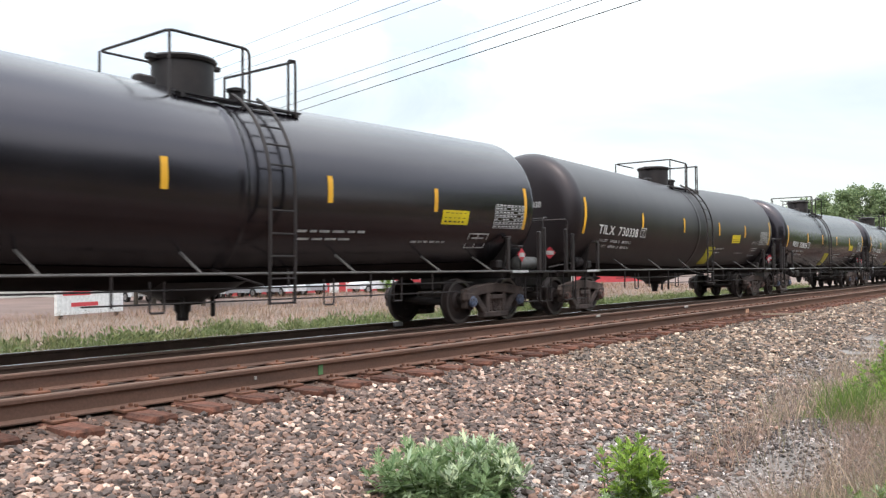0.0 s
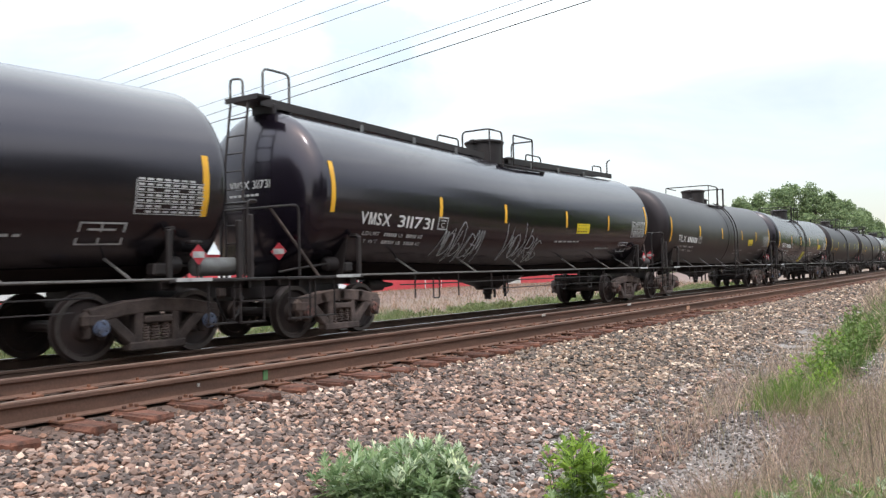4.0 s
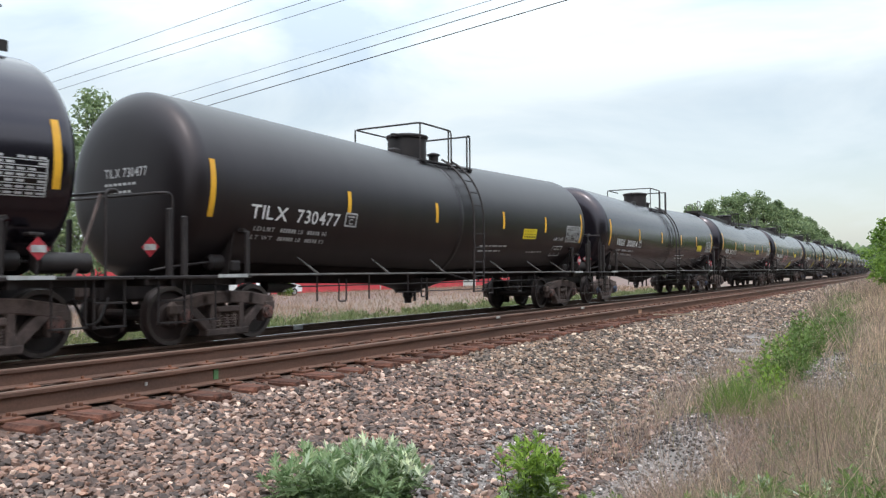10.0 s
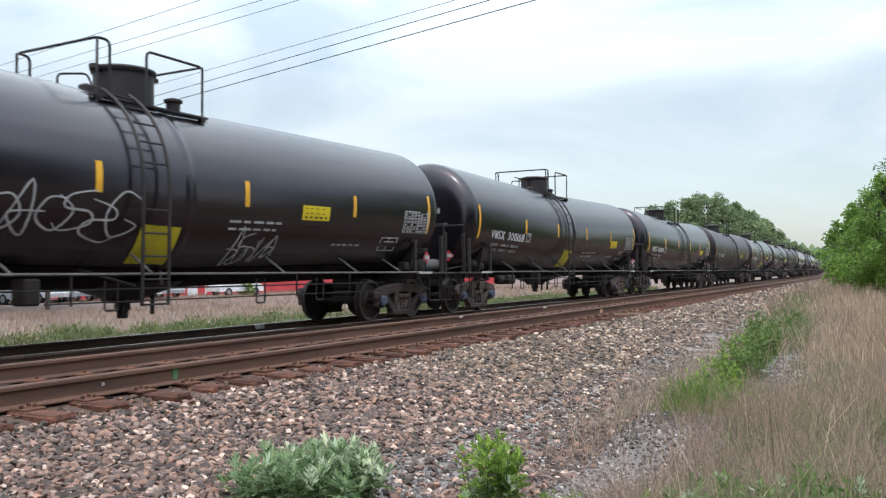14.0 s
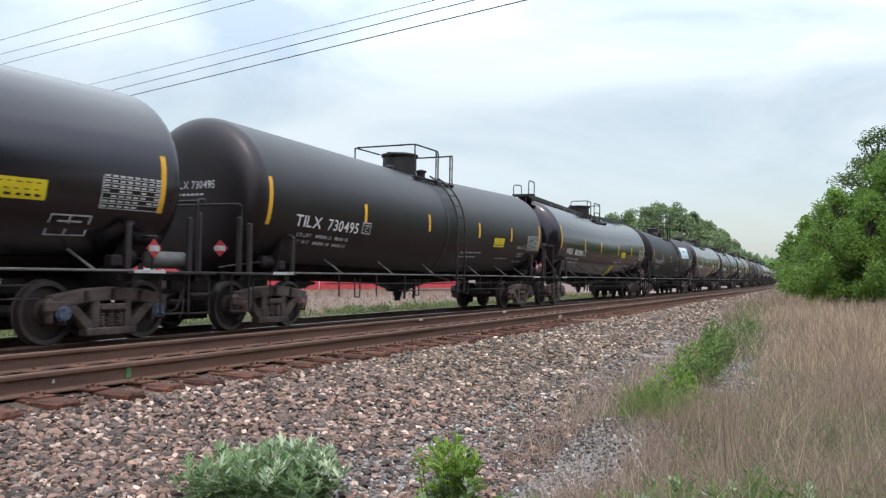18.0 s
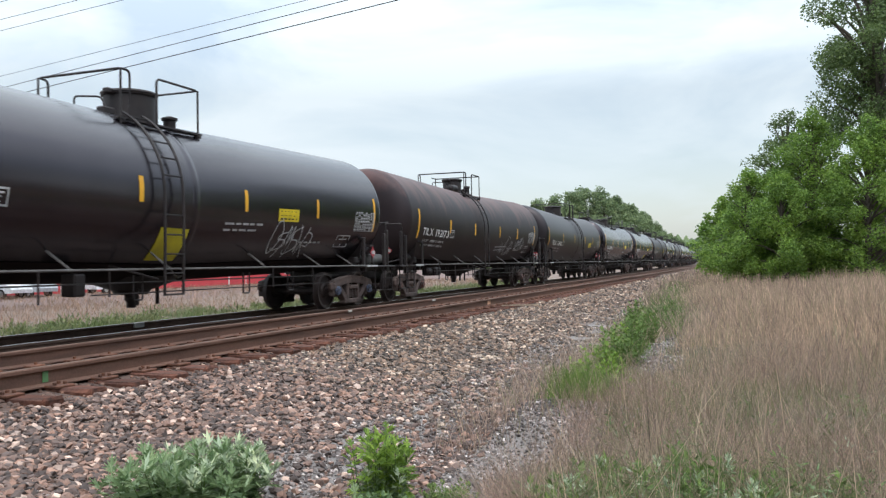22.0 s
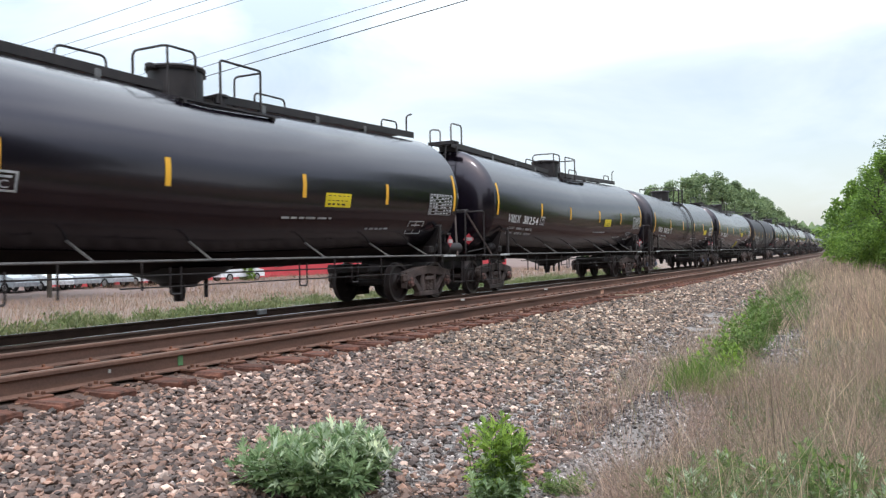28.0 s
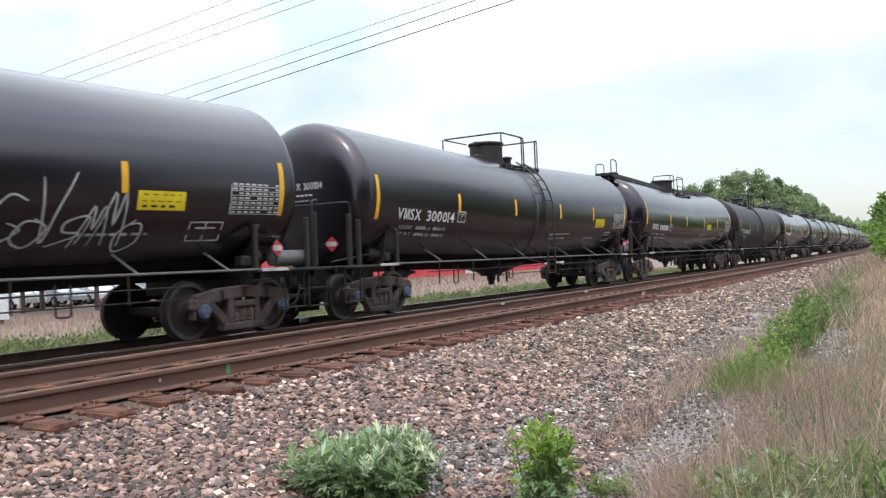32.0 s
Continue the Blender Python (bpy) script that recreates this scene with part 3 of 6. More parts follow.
def wheelset_shape():
    """Axle and two wheels about the x axis."""
    s = Shape()
    s.tube([(-1.0, 0, 0), (1.0, 0, 0)], 0.085, 10)
    for g in (-1, 1):
        prof = [(0.655, 0.09), (0.655, 0.17), (0.70, 0.20), (0.705, 0.37), (0.665, 0.395), (0.665, 0.478), (0.69, 0.484), (0.70, 0.460), (0.80, 0.452), (0.80, 0.385), (0.745, 0.36), (0.735, 0.20), (0.79, 0.16), (0.79, 0.09)]
        q = [(g * a, r) for a, r in prof]
        s.lathe(q if g > 0 else q[::-1], (0, 0, 0), "x", 32, False)
    return s


def rim_shape():
    s = Shape()
    s.lathe([(0.802, 0.39), (0.804, 0.45), (0.802, 0.453)], (0, 0, 0), "x", 32, False)
    return s


def cap_shape():
    s = Shape()
    s.lathe([(0.0, 0.115), (0.03, 0.115), (0.035, 0.10), (0.07, 0.095), (0.075, 0.03)], (0, 0, 0), "x", 14)
    for k in range(3):
        a = k * 2 * math.pi / 3
        s.tube([(0.06, 0.055 * math.cos(a), 0.055 * math.sin(a)), (0.095, 0.055 * math.cos(a), 0.055 * math.sin(a))], 0.018, 6)
    return s


SHARED = {}


def shared(key, make, mat):
    if key not in SHARED:
        SHARED[key] = make().mesh(key, mat)
    return SHARED[key]


def add_truck(car, y, cap_mat):
    tr = part("truck", Shape().box((0, 0, 0.50), (1.9, 0.34, 0.26), None, 0.05).box((0, 0, 0.64), (0.5, 0.5, 0.14), None, 0.04).box((0, 0.55, 0.42), (1.5, 0.12, 0.14), None, 0.02).box((0, -0.55, 0.42), (1.5, 0.12, 0.14), None, 0.02), "truck", car, "dusty cast steel four-wheel truck")
    tr.location = (0, y, 0)
    for g in (-1, 1):
        sf = part("side_frame", shared("side_frame", side_frame_shape, "truck"), None, tr)
        sf.location = (g * 1.03, 0, 0)
        sp = part("spring_nest", shared("spring_nest", spring_shape, "truck"), None, tr)
        sp.location = (g * 1.03, 0, 0)
        ws = part("wheelset", shared("wheelset", wheelset_shape, "wheel"), None, tr, "brown steel wheels on an axle")
        ws.location = (0, g * 0.889, 0.457)
        if cap_mat:
            cp = part("bearing_cap", shared("cap_" + cap_mat, cap_shape, cap_mat), None, ws)
            cp.location = (1.11, 0, 0)
            rim = part("rim", shared("rim", rim_shape, "tread"), None, ws)
    return tr


def end_fittings(car, kind, g):
    """Sill, coupler, platform, railings and steps at one end (g = -1: towards the eye)."""
    E = CAR / 2
    part("stub_sill", Shape().box((0, g * (TRUCK + 0.45), 0.86), (0.62, 2.6, 0.36), None, 0.04).box((0, g * (E - 0.42), 0.88), (0.5, 0.5, 0.34), None, 0.04), "frame", car)
    s = Shape().box((0, g * (E - 0.14), 0.86), (0.16, 0.34, 0.2), None, 0.03).box((0.06, g * (E - 0.02), 0.87), (0.24, 0.2, 0.28), None, 0.05)
    part("coupler", s, "truck", car, "rusty brown knuckle coupler")
    part("brake_hose", Shape().tube(rail_path((0.35, g * (E - 0.3), 0.75), (0.38, g * (E - 0.1), 0.35), (0.2, g * (E + 0.02), 0.36), r=0.15), 0.025, 6), "frame", car)
    # end platform: beams across and along both sides of the truck
    p = Shape().box((0, g * (E - 0.42), 1.05), (2.9, 0.30, 0.05), None, 0.01).box((0, g * (E - 0.55), 0.98), (2.9, 0.06, 0.12))
    for x in (-1.43, 1.43):
        p.box((x, g * (SHELL + 0.05), 1.05), (0.20, 1.9, 0.05), None, 0.01)
        p.box((x * 0.93, g * (SHELL + 0.05), 0.99), (0.05, 1.9, 0.10))
    p.box((0, g * (TRUCK + 0.1), 0.98), (2.9, 0.12, 0.12))
    part("end_platform", p, "frame", car)
    part("edge_band", Shape().box((1.535, g * (SHELL - 0.48), 1.065), (0.012, 0.62, 0.05)), "dim", car, "pale lettering band on the platform edge")
    # railings
    top = 2.28 if kind != "B" else 2.25
    ye = g * (E - 0.32)
    r = Shape().tube(rail_path((1.42, g * (SHELL + 0.62), 1.05), (1.42, g * (SHELL + 0.62), top), (1.42, ye, top - 0.02), (-1.42, ye, top - 0.02), (-1.42, g * (SHELL + 0.62), top), (-1.42, g * (SHELL + 0.62), 1.05), r=0.12), 0.022, 7)
    part("end_railing", r, "frame", car)
    if kind in "BD":
        part("brace", Shape().tube([(1.0, ye, top - 0.03), (1.42, g * (SHELL + 0.15), 1.06)], 0.025, 6), "truck", car)
        part("railing_post", Shape().tube([(-0.2, ye, 1.05), (-0.2, ye, top - 0.02)], 0.025, 6), "frame", car)
    else:
        for x, z in ((1.42, 2.05), (-0.9, 1.98)):
            part("corner_post", Shape().box((x, g * (E - 0.5), (z + 1.05) / 2), (0.09, 0.07, z - 1.05), None, 0.015), "frame", car)
        part("corner_post", Shape().box((1.45, g * (SHELL + 0.42), 1.5), (0.08, 0.09, 0.9), None, 0.015), "frame", car)
    # bent grab post beside the lettering, steps under the corner
    part("grab_post", Shape().box((1.46, g * (SHELL - 0.85), 1.42), (0.07, 0.09, 0.7), None, 0.015).box((1.40, g * (SHELL - 0.80), 1.78), (0.16, 0.09, 0.05), Euler((radians(g * 18), 0, 0)).to_matrix()), "frame", car)
    st = Shape()
    for y in (E - 0.75, E - 0.28):
        st.tube([(1.46, g * y, 1.04), (1.46, g * y, 0.38)], 0.018, 5)
    for z in (0.40, 0.72):
        st.box((1.46, g * (E - 0.515), z), (0.09, 0.48, 0.025))
    part("corner_step", st, "frame", car)
    st = Shape()
    for y in (SHELL - 0.18, SHELL + 0.30):
        st.tube([(1.46, g * y, 1.03), (1.46, g * y, 0.40)], 0.016, 5)
    st.box((1.46, g * (SHELL + 0.06), 0.41), (0.09, 0.5, 0.025))
    part("side_step", st, "frame", car)
    # saddle between the tank and the sill
    sd = Shape()
    sd.plate([(-1.2, 1.0), (-1.34, 1.75), (-0.9, 1.3), (0, 1.12), (0.9, 1.3), (1.34, 1.75), (1.2, 1.0)], 0.03, g * (TRUCK + 0.1), "y")
    part("saddle", sd, "frame", car)
    part("air_valve", Shape().lathe([(-0.16, 0.08), (-0.12, 0.13), (0.12, 0.13), (0.16, 0.08)], (1.05, g * (TRUCK + 0.25), 1.28), "y", 12).box((1.15, g * (TRUCK - 0.05), 1.22), (0.2, 0.22, 0.18), None, 0.03).tube([(1.1, g * (TRUCK + 0.2), 1.3), (1.1, g * (TRUCK + 1.2), 1.2), (0.9, g * (E - 0.6), 1.15)], 0.02, 5), "frame", car)


def placard(car, x, y, z, turn):
    p = part("placard", Shape().box((0, 0, 0), (0.012, 0.21, 0.21), Euler((radians(45), 0, 0)).to_matrix()), "red", car, "red hazard diamond with a white band")
    p.matrix_basis = pose(x, y, z, 0, 0, turn)
    part("band", Shape().box((0.008, 0, 0), (0.006, 0.20, 0.09)), "dim", p, "white number band")
    return p


def tank_car(kind, paint, style):
    """One tank car with all its fittings; lettering comes later."""
    car = new("tank_car")
    E = CAR / 2
    part("tank", tank_shape(kind), paint, car)
    # Dark skin laid over the belly, added to suppress its grazing reflection
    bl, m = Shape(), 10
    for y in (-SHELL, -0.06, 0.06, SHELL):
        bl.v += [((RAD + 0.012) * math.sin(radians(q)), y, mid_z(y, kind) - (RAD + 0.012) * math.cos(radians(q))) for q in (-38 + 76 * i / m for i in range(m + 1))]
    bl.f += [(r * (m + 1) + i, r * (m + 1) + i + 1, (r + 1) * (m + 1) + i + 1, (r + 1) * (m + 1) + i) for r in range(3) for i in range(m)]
    part("belly", bl, "belly_dull", car, "dull dark skin added under the tank")
    for g in (-1, 1):
        end_fittings(car, kind, g)
        add_truck(car, g * TRUCK, "cap_blue" if kind in "AF" else "cap_grey")
    # reflective stripes
    spots = {"A": (-7.62, -4.43, -1.68, 1.26, 4.21, 7.62), "F": (-7.55, -4.31, -1.32, 1.68, 4.40, 7.50), "B": (-7.6, -4.30, -1.62, 1.64, 4.48, 7.6),
             "C": (-7.66, -4.27, -1.11, 2.17, 4.80, 7.54), "D": (-7.36, -4.53, -1.59, 1.57, 4.70, 7.36), "E": (-7.2, -4.40, -1.75, 1.40, 4.05, 7.05), "E1": (-7.2, -4.6, -2.2, 0.55, 3.45, 7.05), "E2": (-7.3, -4.50, -1.55, 1.25, 3.9, 6.95),
             "A2": (-7.55, -4.35, -1.45, 1.55, 4.42, 7.45), "A3": (-7.55, -4.43, -1.68, 1.26, 4.42, 7.45), "F2": (-7.55, -4.31, -1.32, 1.68, 4.40, 7.50), "C1": (-7.6, -4.27, -1.25, 1.85, 4.53, 7.52)}[style]
    for i, y in enumerate(spots):
        s = Shape()
        zoff = -0.08 if kind == "E" else (0.2 if kind == "B" and i in (0, 5) else 0.0)
        if i in (0, 5):
            skin(s, y - 0.055, y + 0.055, height(1.97 + zoff, y, kind), height(2.85 + zoff, y, kind), kind, steps=8)
        else:
            skin(s, y - 0.055, y + 0.055, height(2.19 + zoff, y, kind), height(2.62 + zoff, y, kind), kind)
        part("reflective_stripe", s, "stripe" if kind != "D" else "decal", car, "yellow reflective stripe")
    # side pipe with its slanting struts
    part("side_pipe", Shape().tube([(1.50, -SHELL + 0.6, 1.075), (1.50, SHELL - 0.6, 1.075)], 0.021, 6), "pipe", car)
    for y in (-5.1, -2.9, -0.7, 2.3, 4.6, 6.3):
        a = on_side(y - 0.13, height(1.37, y, kind), kind, -0.01)
        part("strut", Shape().tube([a, (1.49, y, 1.06)], 0.020, 5), "pipe", car)
    # pipes and hangers under the belly
    for z, y0, y1, thick in ((0.86, -5.4, 5.9, 0.014), (0.68, -2.3, 5.6, 0.012)):
        part("train_line", Shape().tube([(1.25, y0, z), (1.25, y1, z)], thick, 5), "frame", car)
    for y in (-4.9, -3.3, -1.9, 2.9, 4.6):
        part("hanger", Shape().tube([(1.25, y, 1.05), (1.25, y, 0.64 if y > -3 else 0.58)], 0.018, 5), "frame", car)
    for y in (-4.15, -1.25, 1.9, 3.6):
        part("pipe_clamp", Shape().tube(rail_path((1.25, y - 0.11, 0.98), (1.25, y - 0.11, 0.56), (1.25, y + 0.11, 0.56), (1.25, y + 0.11, 0.98), r=0.04), 0.016, 5), "frame", car)
    if kind == "A":
        part("belly_bracket", Shape().box((0.95, -2.35, 0.84), (0.30, 0.24, 0.36), None, 0.03), "frame", car)
    if kind in "AE":
        part("valve_box", Shape().box((0.85, -4.55, 0.84), (0.5, 0.55, 0.28), None, 0.05).lathe([(-0.2, 0.06), (-0.16, 0.11), (0.12, 0.11), (0.16, 0.05)], (0.95, -5.1, 0.86), "y", 12), "frame", car)
    part("brake_cylinder", Shape().lathe([(-0.3, 0.07), (-0.27, 0.12), (0.2, 0.12), (0.25, 0.07), (0.6, 0.03)], (0.2, -4.9, 0.85), "y", 14), "frame", car)
    if kind == "B":
        part("brake_rigging", Shape().box((-0.1, 5.5, 0.80), (1.2, 0.5, 0.2), None, 0.04), "frame", car)
    b = Shape().lathe([(0.0, 0.95), (-0.12, 0.75), (-0.26, 0.35), (-0.34, 0.30)], (0, 0, 0.95), "z", 20)
    part("sump", b, "frame", car)
    part("bottom_outlet", Shape().lathe([(0, 0.12), (-0.14, 0.13), (-0.2, 0.09), (-0.3, 0.09)], (0, 0, 0.66), "z", 12), "frame", car)
    for y in (-0.24, 0.3):
        part("skid_leg", Shape().tube([(0.35, y, 0.85), (0.35, y, 0.42)], 0.035, 6), "frame", car)
    # top: manway with its lid, platform and railings
    zt = mid_z(0, kind) + RAD
    mr = 0.36 if kind in "DE" else 0.47
    man = part("manway", Shape().lathe([(-0.12, mr), (0.44, mr), (0.44, mr - 0.02)], (0, 0, zt), "z", 28), "frame", car, "black round manway housing")
    part("lid", Shape().lathe([(0, mr + 0.03), (0.05, mr + 0.05), (0.08, mr + 0.03), (0.11, mr - 0.1), (0.12, 0.02)], (0, 0, zt + 0.44), "z", 28).box((0, -mr - 0.06, zt + 0.47), (0.14, 0.2, 0.1), None, 0.02).box((0.1, mr + 0.06, zt + 0.46), (0.1, 0.16, 0.08), None, 0.02), "frame", man)
    forward = kind in "FC" or style == "E2"
    p0, p1 = (-0.75, 1.6) if forward else (-1.3, 0.72 if kind == "E" else 0.95)
    if kind == "B":
        p0, p1 = -0.8, 1.6
    for x in (0.62, 0.75, 0.88):
        part("platform_plank", Shape().box((x, (p0 + p1) / 2, zt - 0.20), (0.10, p1 - p0, 0.03)), "frame", car)
    part("platform_bearer", Shape().box((0.72, (p0 + p1) / 2, zt - 0.25), (0.06, p1 - p0 - 0.1, 0.06)).box((0.7, p0 + 0.1, zt - 0.25), (0.5, 0.06, 0.06)).box((0.7, p1 - 0.1, zt - 0.25), (0.5, 0.06, 0.06)), "frame", car)
    part("platform", Shape().box((-0.74, (p0 + p1) / 2, zt - 0.2), (0.34, p1 - p0, 0.03)), "frame", car)
    part("safety_valve", Shape().lathe([(-0.1, 0.12), (0.1, 0.12), (0.12, 0.16), (0.16, 0.16), (0.2, 0.05)], (0.25, mr + 0.35, zt), "z", 12), "frame", car)
    part("fill_valve", Shape().box((0.15, -mr - 0.3, zt + 0.05), (0.2, 0.3, 0.14), None, 0.03), "frame", car)
    if kind in "DE":
        part("valve_housing", Shape().lathe([(-0.35, 0.04), (-0.3, 0.13), (0.25, 0.15), (0.3, 0.06)], (0.35, -mr - 0.55, zt + 0.08), "y", 12), "frame", car)
        part("vent_valve", Shape().lathe([(-0.1, 0.1), (0.22, 0.1), (0.24, 0.13), (0.3, 0.12)], (0.35, mr + 0.4, zt), "z", 12), "frame", car)
    hr = zt + 0.64
    w = 0.92
    if kind != "B":
        if forward:
            y0, y1, y2, ly = -0.85, 0.55, 1.48, 0.58
            part("railing", Shape().tube(rail_path((-w, 0.5, hr), (-w, y0, hr), (w, y0, hr), (w, y1, hr), (w, y1, zt - 0.2), r=0.12), 0.022, 6), "frame", car)
            part("railing", Shape().tube(rail_path((-w, y2, hr), (w, y2, hr), (w, y2, zt - 0.25), r=0.06), 0.022, 6), "frame", car)
            part("railing_post", Shape().tube(rail_path((w, y2, hr), (w, y2 - 0.15, hr), (w, y2 - 0.15, zt - 0.25), r=0.06), 0.022, 6), "frame", car)
            posts = ((-w, y0), (w, y0), (-w, y2), (w, 0.42))
        else:
            y0, y1, y2, ly = -1.25, -0.35, 0.60 if kind == "E" else 0.82, -0.80
            part("railing", Shape().tube(rail_path((-w, y0 + 0.22, zt - 0.3), (-w, y0 + 0.22, hr), (-w, y0, hr), (w, y0, hr), (w, y0 + 0.22, hr), (w, y0 + 0.22, zt - 0.2), r=0.1), 0.022, 6), "frame", car)
            part("railing", Shape().tube(rail_path((w, y1, zt - 0.2), (w, y1, hr), (w, y2, hr), (-w, y2, hr), (-w, y2 - 0.4, hr), r=0.1), 0.022, 6), "frame", car)
            part("railing", Shape().tube(rail_path((-0.5, -0.85, zt - 0.1), (-0.5, -0.85, zt + 0.36), (-0.1, -0.62, zt + 0.36), (0.1, -0.62, zt), r=0.08), 0.018, 6), "frame", car)
            posts = ((-w, y0), (w, y0), (-w, y2), (w, y2))
        for x, y in posts:
            part("railing_post", Shape().tube([(x, y, hr), (x, y, zt - 0.30)], 0.02, 6), "frame", car)
        # ladder bowed over the near side
        ly0, ly1 = ly - 0.24, ly + 0.24
        path = []
        for k in range(12):
            a = radians(62 - k * 62 / 11)
            path.append(((RAD + 0.13) * math.cos(a), (RAD + 0.13) * math.sin(a) + mid_z(0, kind)))
        path += [(RAD + 0.13, 1.6), (RAD + 0.11, 0.62)]
        for y in (ly0, ly1):
            part("ladder_rail", Shape().tube([(x, y, z) for x, z in path], 0.026, 6), "frame", car)
        for x, z in [(p[0], p[1]) for p in path[1:11:2]] + [(RAD + 0.13, z) for z in (2.0, 1.66, 1.33, 1.0, 0.64)]:
            part("rung", shared_rung(x, z, ly0, ly1), None, car)
        part("ladder_stay", Shape().tube([(1.5, ly0, 0.9), (0.9, ly0 - 0.5, 1.15)], 0.02, 5), "frame", car)
        part("ladder_stay", Shape().tube([(1.5, ly1, 0.9), (0.9, ly1 + 0.5, 1.15)], 0.02, 5), "frame", car)
    else:
        hb = zt + 0.70
        part("railing", Shape().tube(rail_path((-0.17, -0.78, zt + 0.12), (-0.17, -0.78, hb), (0.6, -0.78, hb), (0.6, -0.12, hb), (0.6, -0.12, zt - 0.1), r=0.12), 0.022, 6), "frame", car)
        part("railing_post", Shape().tube([(0.6, -0.74, hb), (0.6, -0.74, zt - 0.12)], 0.02, 6), "frame", car)
        part("railing", Shape().tube(rail_path((0.6, 0.47, zt - 0.12), (0.6, 0.47, hb), (0.6, 1.53, hb), (0.6, 1.53, zt - 0.18), r=0.06), 0.022, 6), "frame", car)
        part("railing", Shape().tube(rail_path((0.6, 1.53, hb - 0.04), (-0.05, 1.53, hb - 0.04), (-0.05, 1.53, zt + 0.05), r=0.1), 0.02, 6), "frame", car)
        # walkway along the whole top
        for g in (-1, 1):
            y0, y1 = g * 0.62, g * (SHELL + (0.42 if g < 0 else -0.1))
            z0, z1 = zt + 0.10, mid_z(SHELL, kind) + RAD + 0.12
            hexa = [(0, 1, 2, 3), (4, 7, 6, 5), (0, 4, 5, 1), (1, 5, 6, 2), (2, 6, 7, 3), (3, 7, 4, 0)]
            def strip(x0, x1, lo, hi):
                return Shape().add([(x0, y0, z0 + lo), (x1, y0, z0 + lo), (x1, y1, z1 + lo), (x0, y1, z1 + lo), (x0, y0, z0 + hi), (x1, y0, z0 + hi), (x1, y1, z1 + hi), (x0, y1, z1 + hi)], hexa)
            for x in (-0.22, 0.0, 0.22):
                part("walkway_plank", strip(x - 0.1, x + 0.1, 0.0, 0.04), "frame", car)
            part("walkway_edge", strip(0.33, 0.36, -0.10, 0.05), "frame", car)
            for y in (1.9, 3.6, 5.4):
                zz = zt + 0.15 * y / SHELL
                part("walkway_clip", Shape().box((0.30, g * y, zz + 0.02), (0.14, 0.12, 0.14), None, 0.01), "steel", car)
            part("grab_loop", Shape().tube(rail_path((0.3, g * 2.6, zt + 0.1), (0.3, g * 2.6, zt + 0.36), (0.3, g * 1.7, zt + 0.36), (0.3, g * 1.7, zt + 0.1), r=0.12), 0.02, 6), "frame", car)
            if g > 0:
                part("grab_hook", Shape().tube(rail_path((0.34, 7.3, z1 - 0.1), (0.34, 7.3, z1 + 0.42), (0.34, 7.55, z1 + 0.5), r=0.1), 0.022, 6), "frame", car)
                part("grab_loop", Shape().tube(rail_path((0.3, 6.2, z1 - 0.05), (0.3, 6.2, z1 + 0.2), (0.3, 6.9, z1 + 0.22), (0.3, 6.9, z1 - 0.05), r=0.12), 0.02, 6), "frame", car)
                continue
            part("end_walk", Shape().box((0.2, -SHELL - 0.55, z1), (0.80, 0.34, 0.05), None, 0.01).box((0.2, -SHELL - 0.71, z1 - 0.02), (0.80, 0.03, 0.09)), "frame", car)
            part("walkway_stand", Shape().box((0.1, -SHELL - 0.08, z1 - 0.12), (0.56, 0.10, 0.2), None, 0.02).box((0.1, -SHELL + 0.35, z1 - 0.1), (0.5, 0.08, 0.14), None, 0.02), "frame", car)
            part("grab_loop", Shape().tube(rail_path((0.3, g * (SHELL - 0.35), z1), (0.3, g * (SHELL - 0.35), z1 + 0.58), (0.3, g * (SHELL + 0.3), z1 + 0.58), (0.3, g * (SHELL + 0.3), z1), r=0.12), 0.024, 6), "steel", car)
            part("grab_loop", Shape().tube(rail_path((-0.2, g * (SHELL + 0.6), z1), (-0.2, g * (SHELL + 0.6), z1 + 0.4), (0.12, g * (SHELL + 0.6), z1 + 0.36), (0.12, g * (SHELL + 0.6), z1), r=0.1), 0.022, 6), "steel", car)
            # end ladder
            la = Shape()
            ye = g * (E - 0.36)
            for x in (-0.12, 0.33):
                la.tube([(x, g * (SHELL + 0.66), z1), (x, ye, 3.0), (x, ye, 1.05)], 0.022, 6)
            for k in range(9):
                z = 1.35 + k * 0.31
                y = ye if z < 3.0 else ye + (g * (SHELL + 0.66) - ye) * (z - 3.0) / max(0.1, z1 - 3.0)
                la.tube([(-0.12, y, z), (0.33, y, z)], 0.014, 5)
            part("end_ladder", la, "frame", car)
    # air reservoir by the far end and hazard diamonds
    part("air_reservoir", Shape().lathe([(-0.42, 0.05), (-0.38, 0.14), (0.34, 0.14), (0.38, 0.05)], (1.28, SHELL + 0.1, 1.25), "y", 14), "steel" if kind in "AFE" else "frame", car, "grey cylindrical air reservoir")
    placard(car, 1.50, SHELL - 0.38, 1.42, 0)
    placard(car, 0.95, -(E - 0.56), 1.5, -74)
    part("placard_bracket", Shape().tube([(1.47, SHELL - 0.38, 1.62), (1.47, SHELL - 0.38, 1.06)], 0.02, 5).box((1.40, SHELL - 0.38, 1.60), (0.16, 0.2, 0.05), None, 0.015), "frame", car)
    return car


RUNGS = {}


def shared_rung(x, z, y0, y1):
    key = (round(x, 3), round(y0, 3), round(z, 3))
    if key not in RUNGS:
        RUNGS[key] = Shape().tube([(x, y0, z), (x, y1, z)], 0.016, 5).mesh("rung", "frame")
    return RUNGS[key]


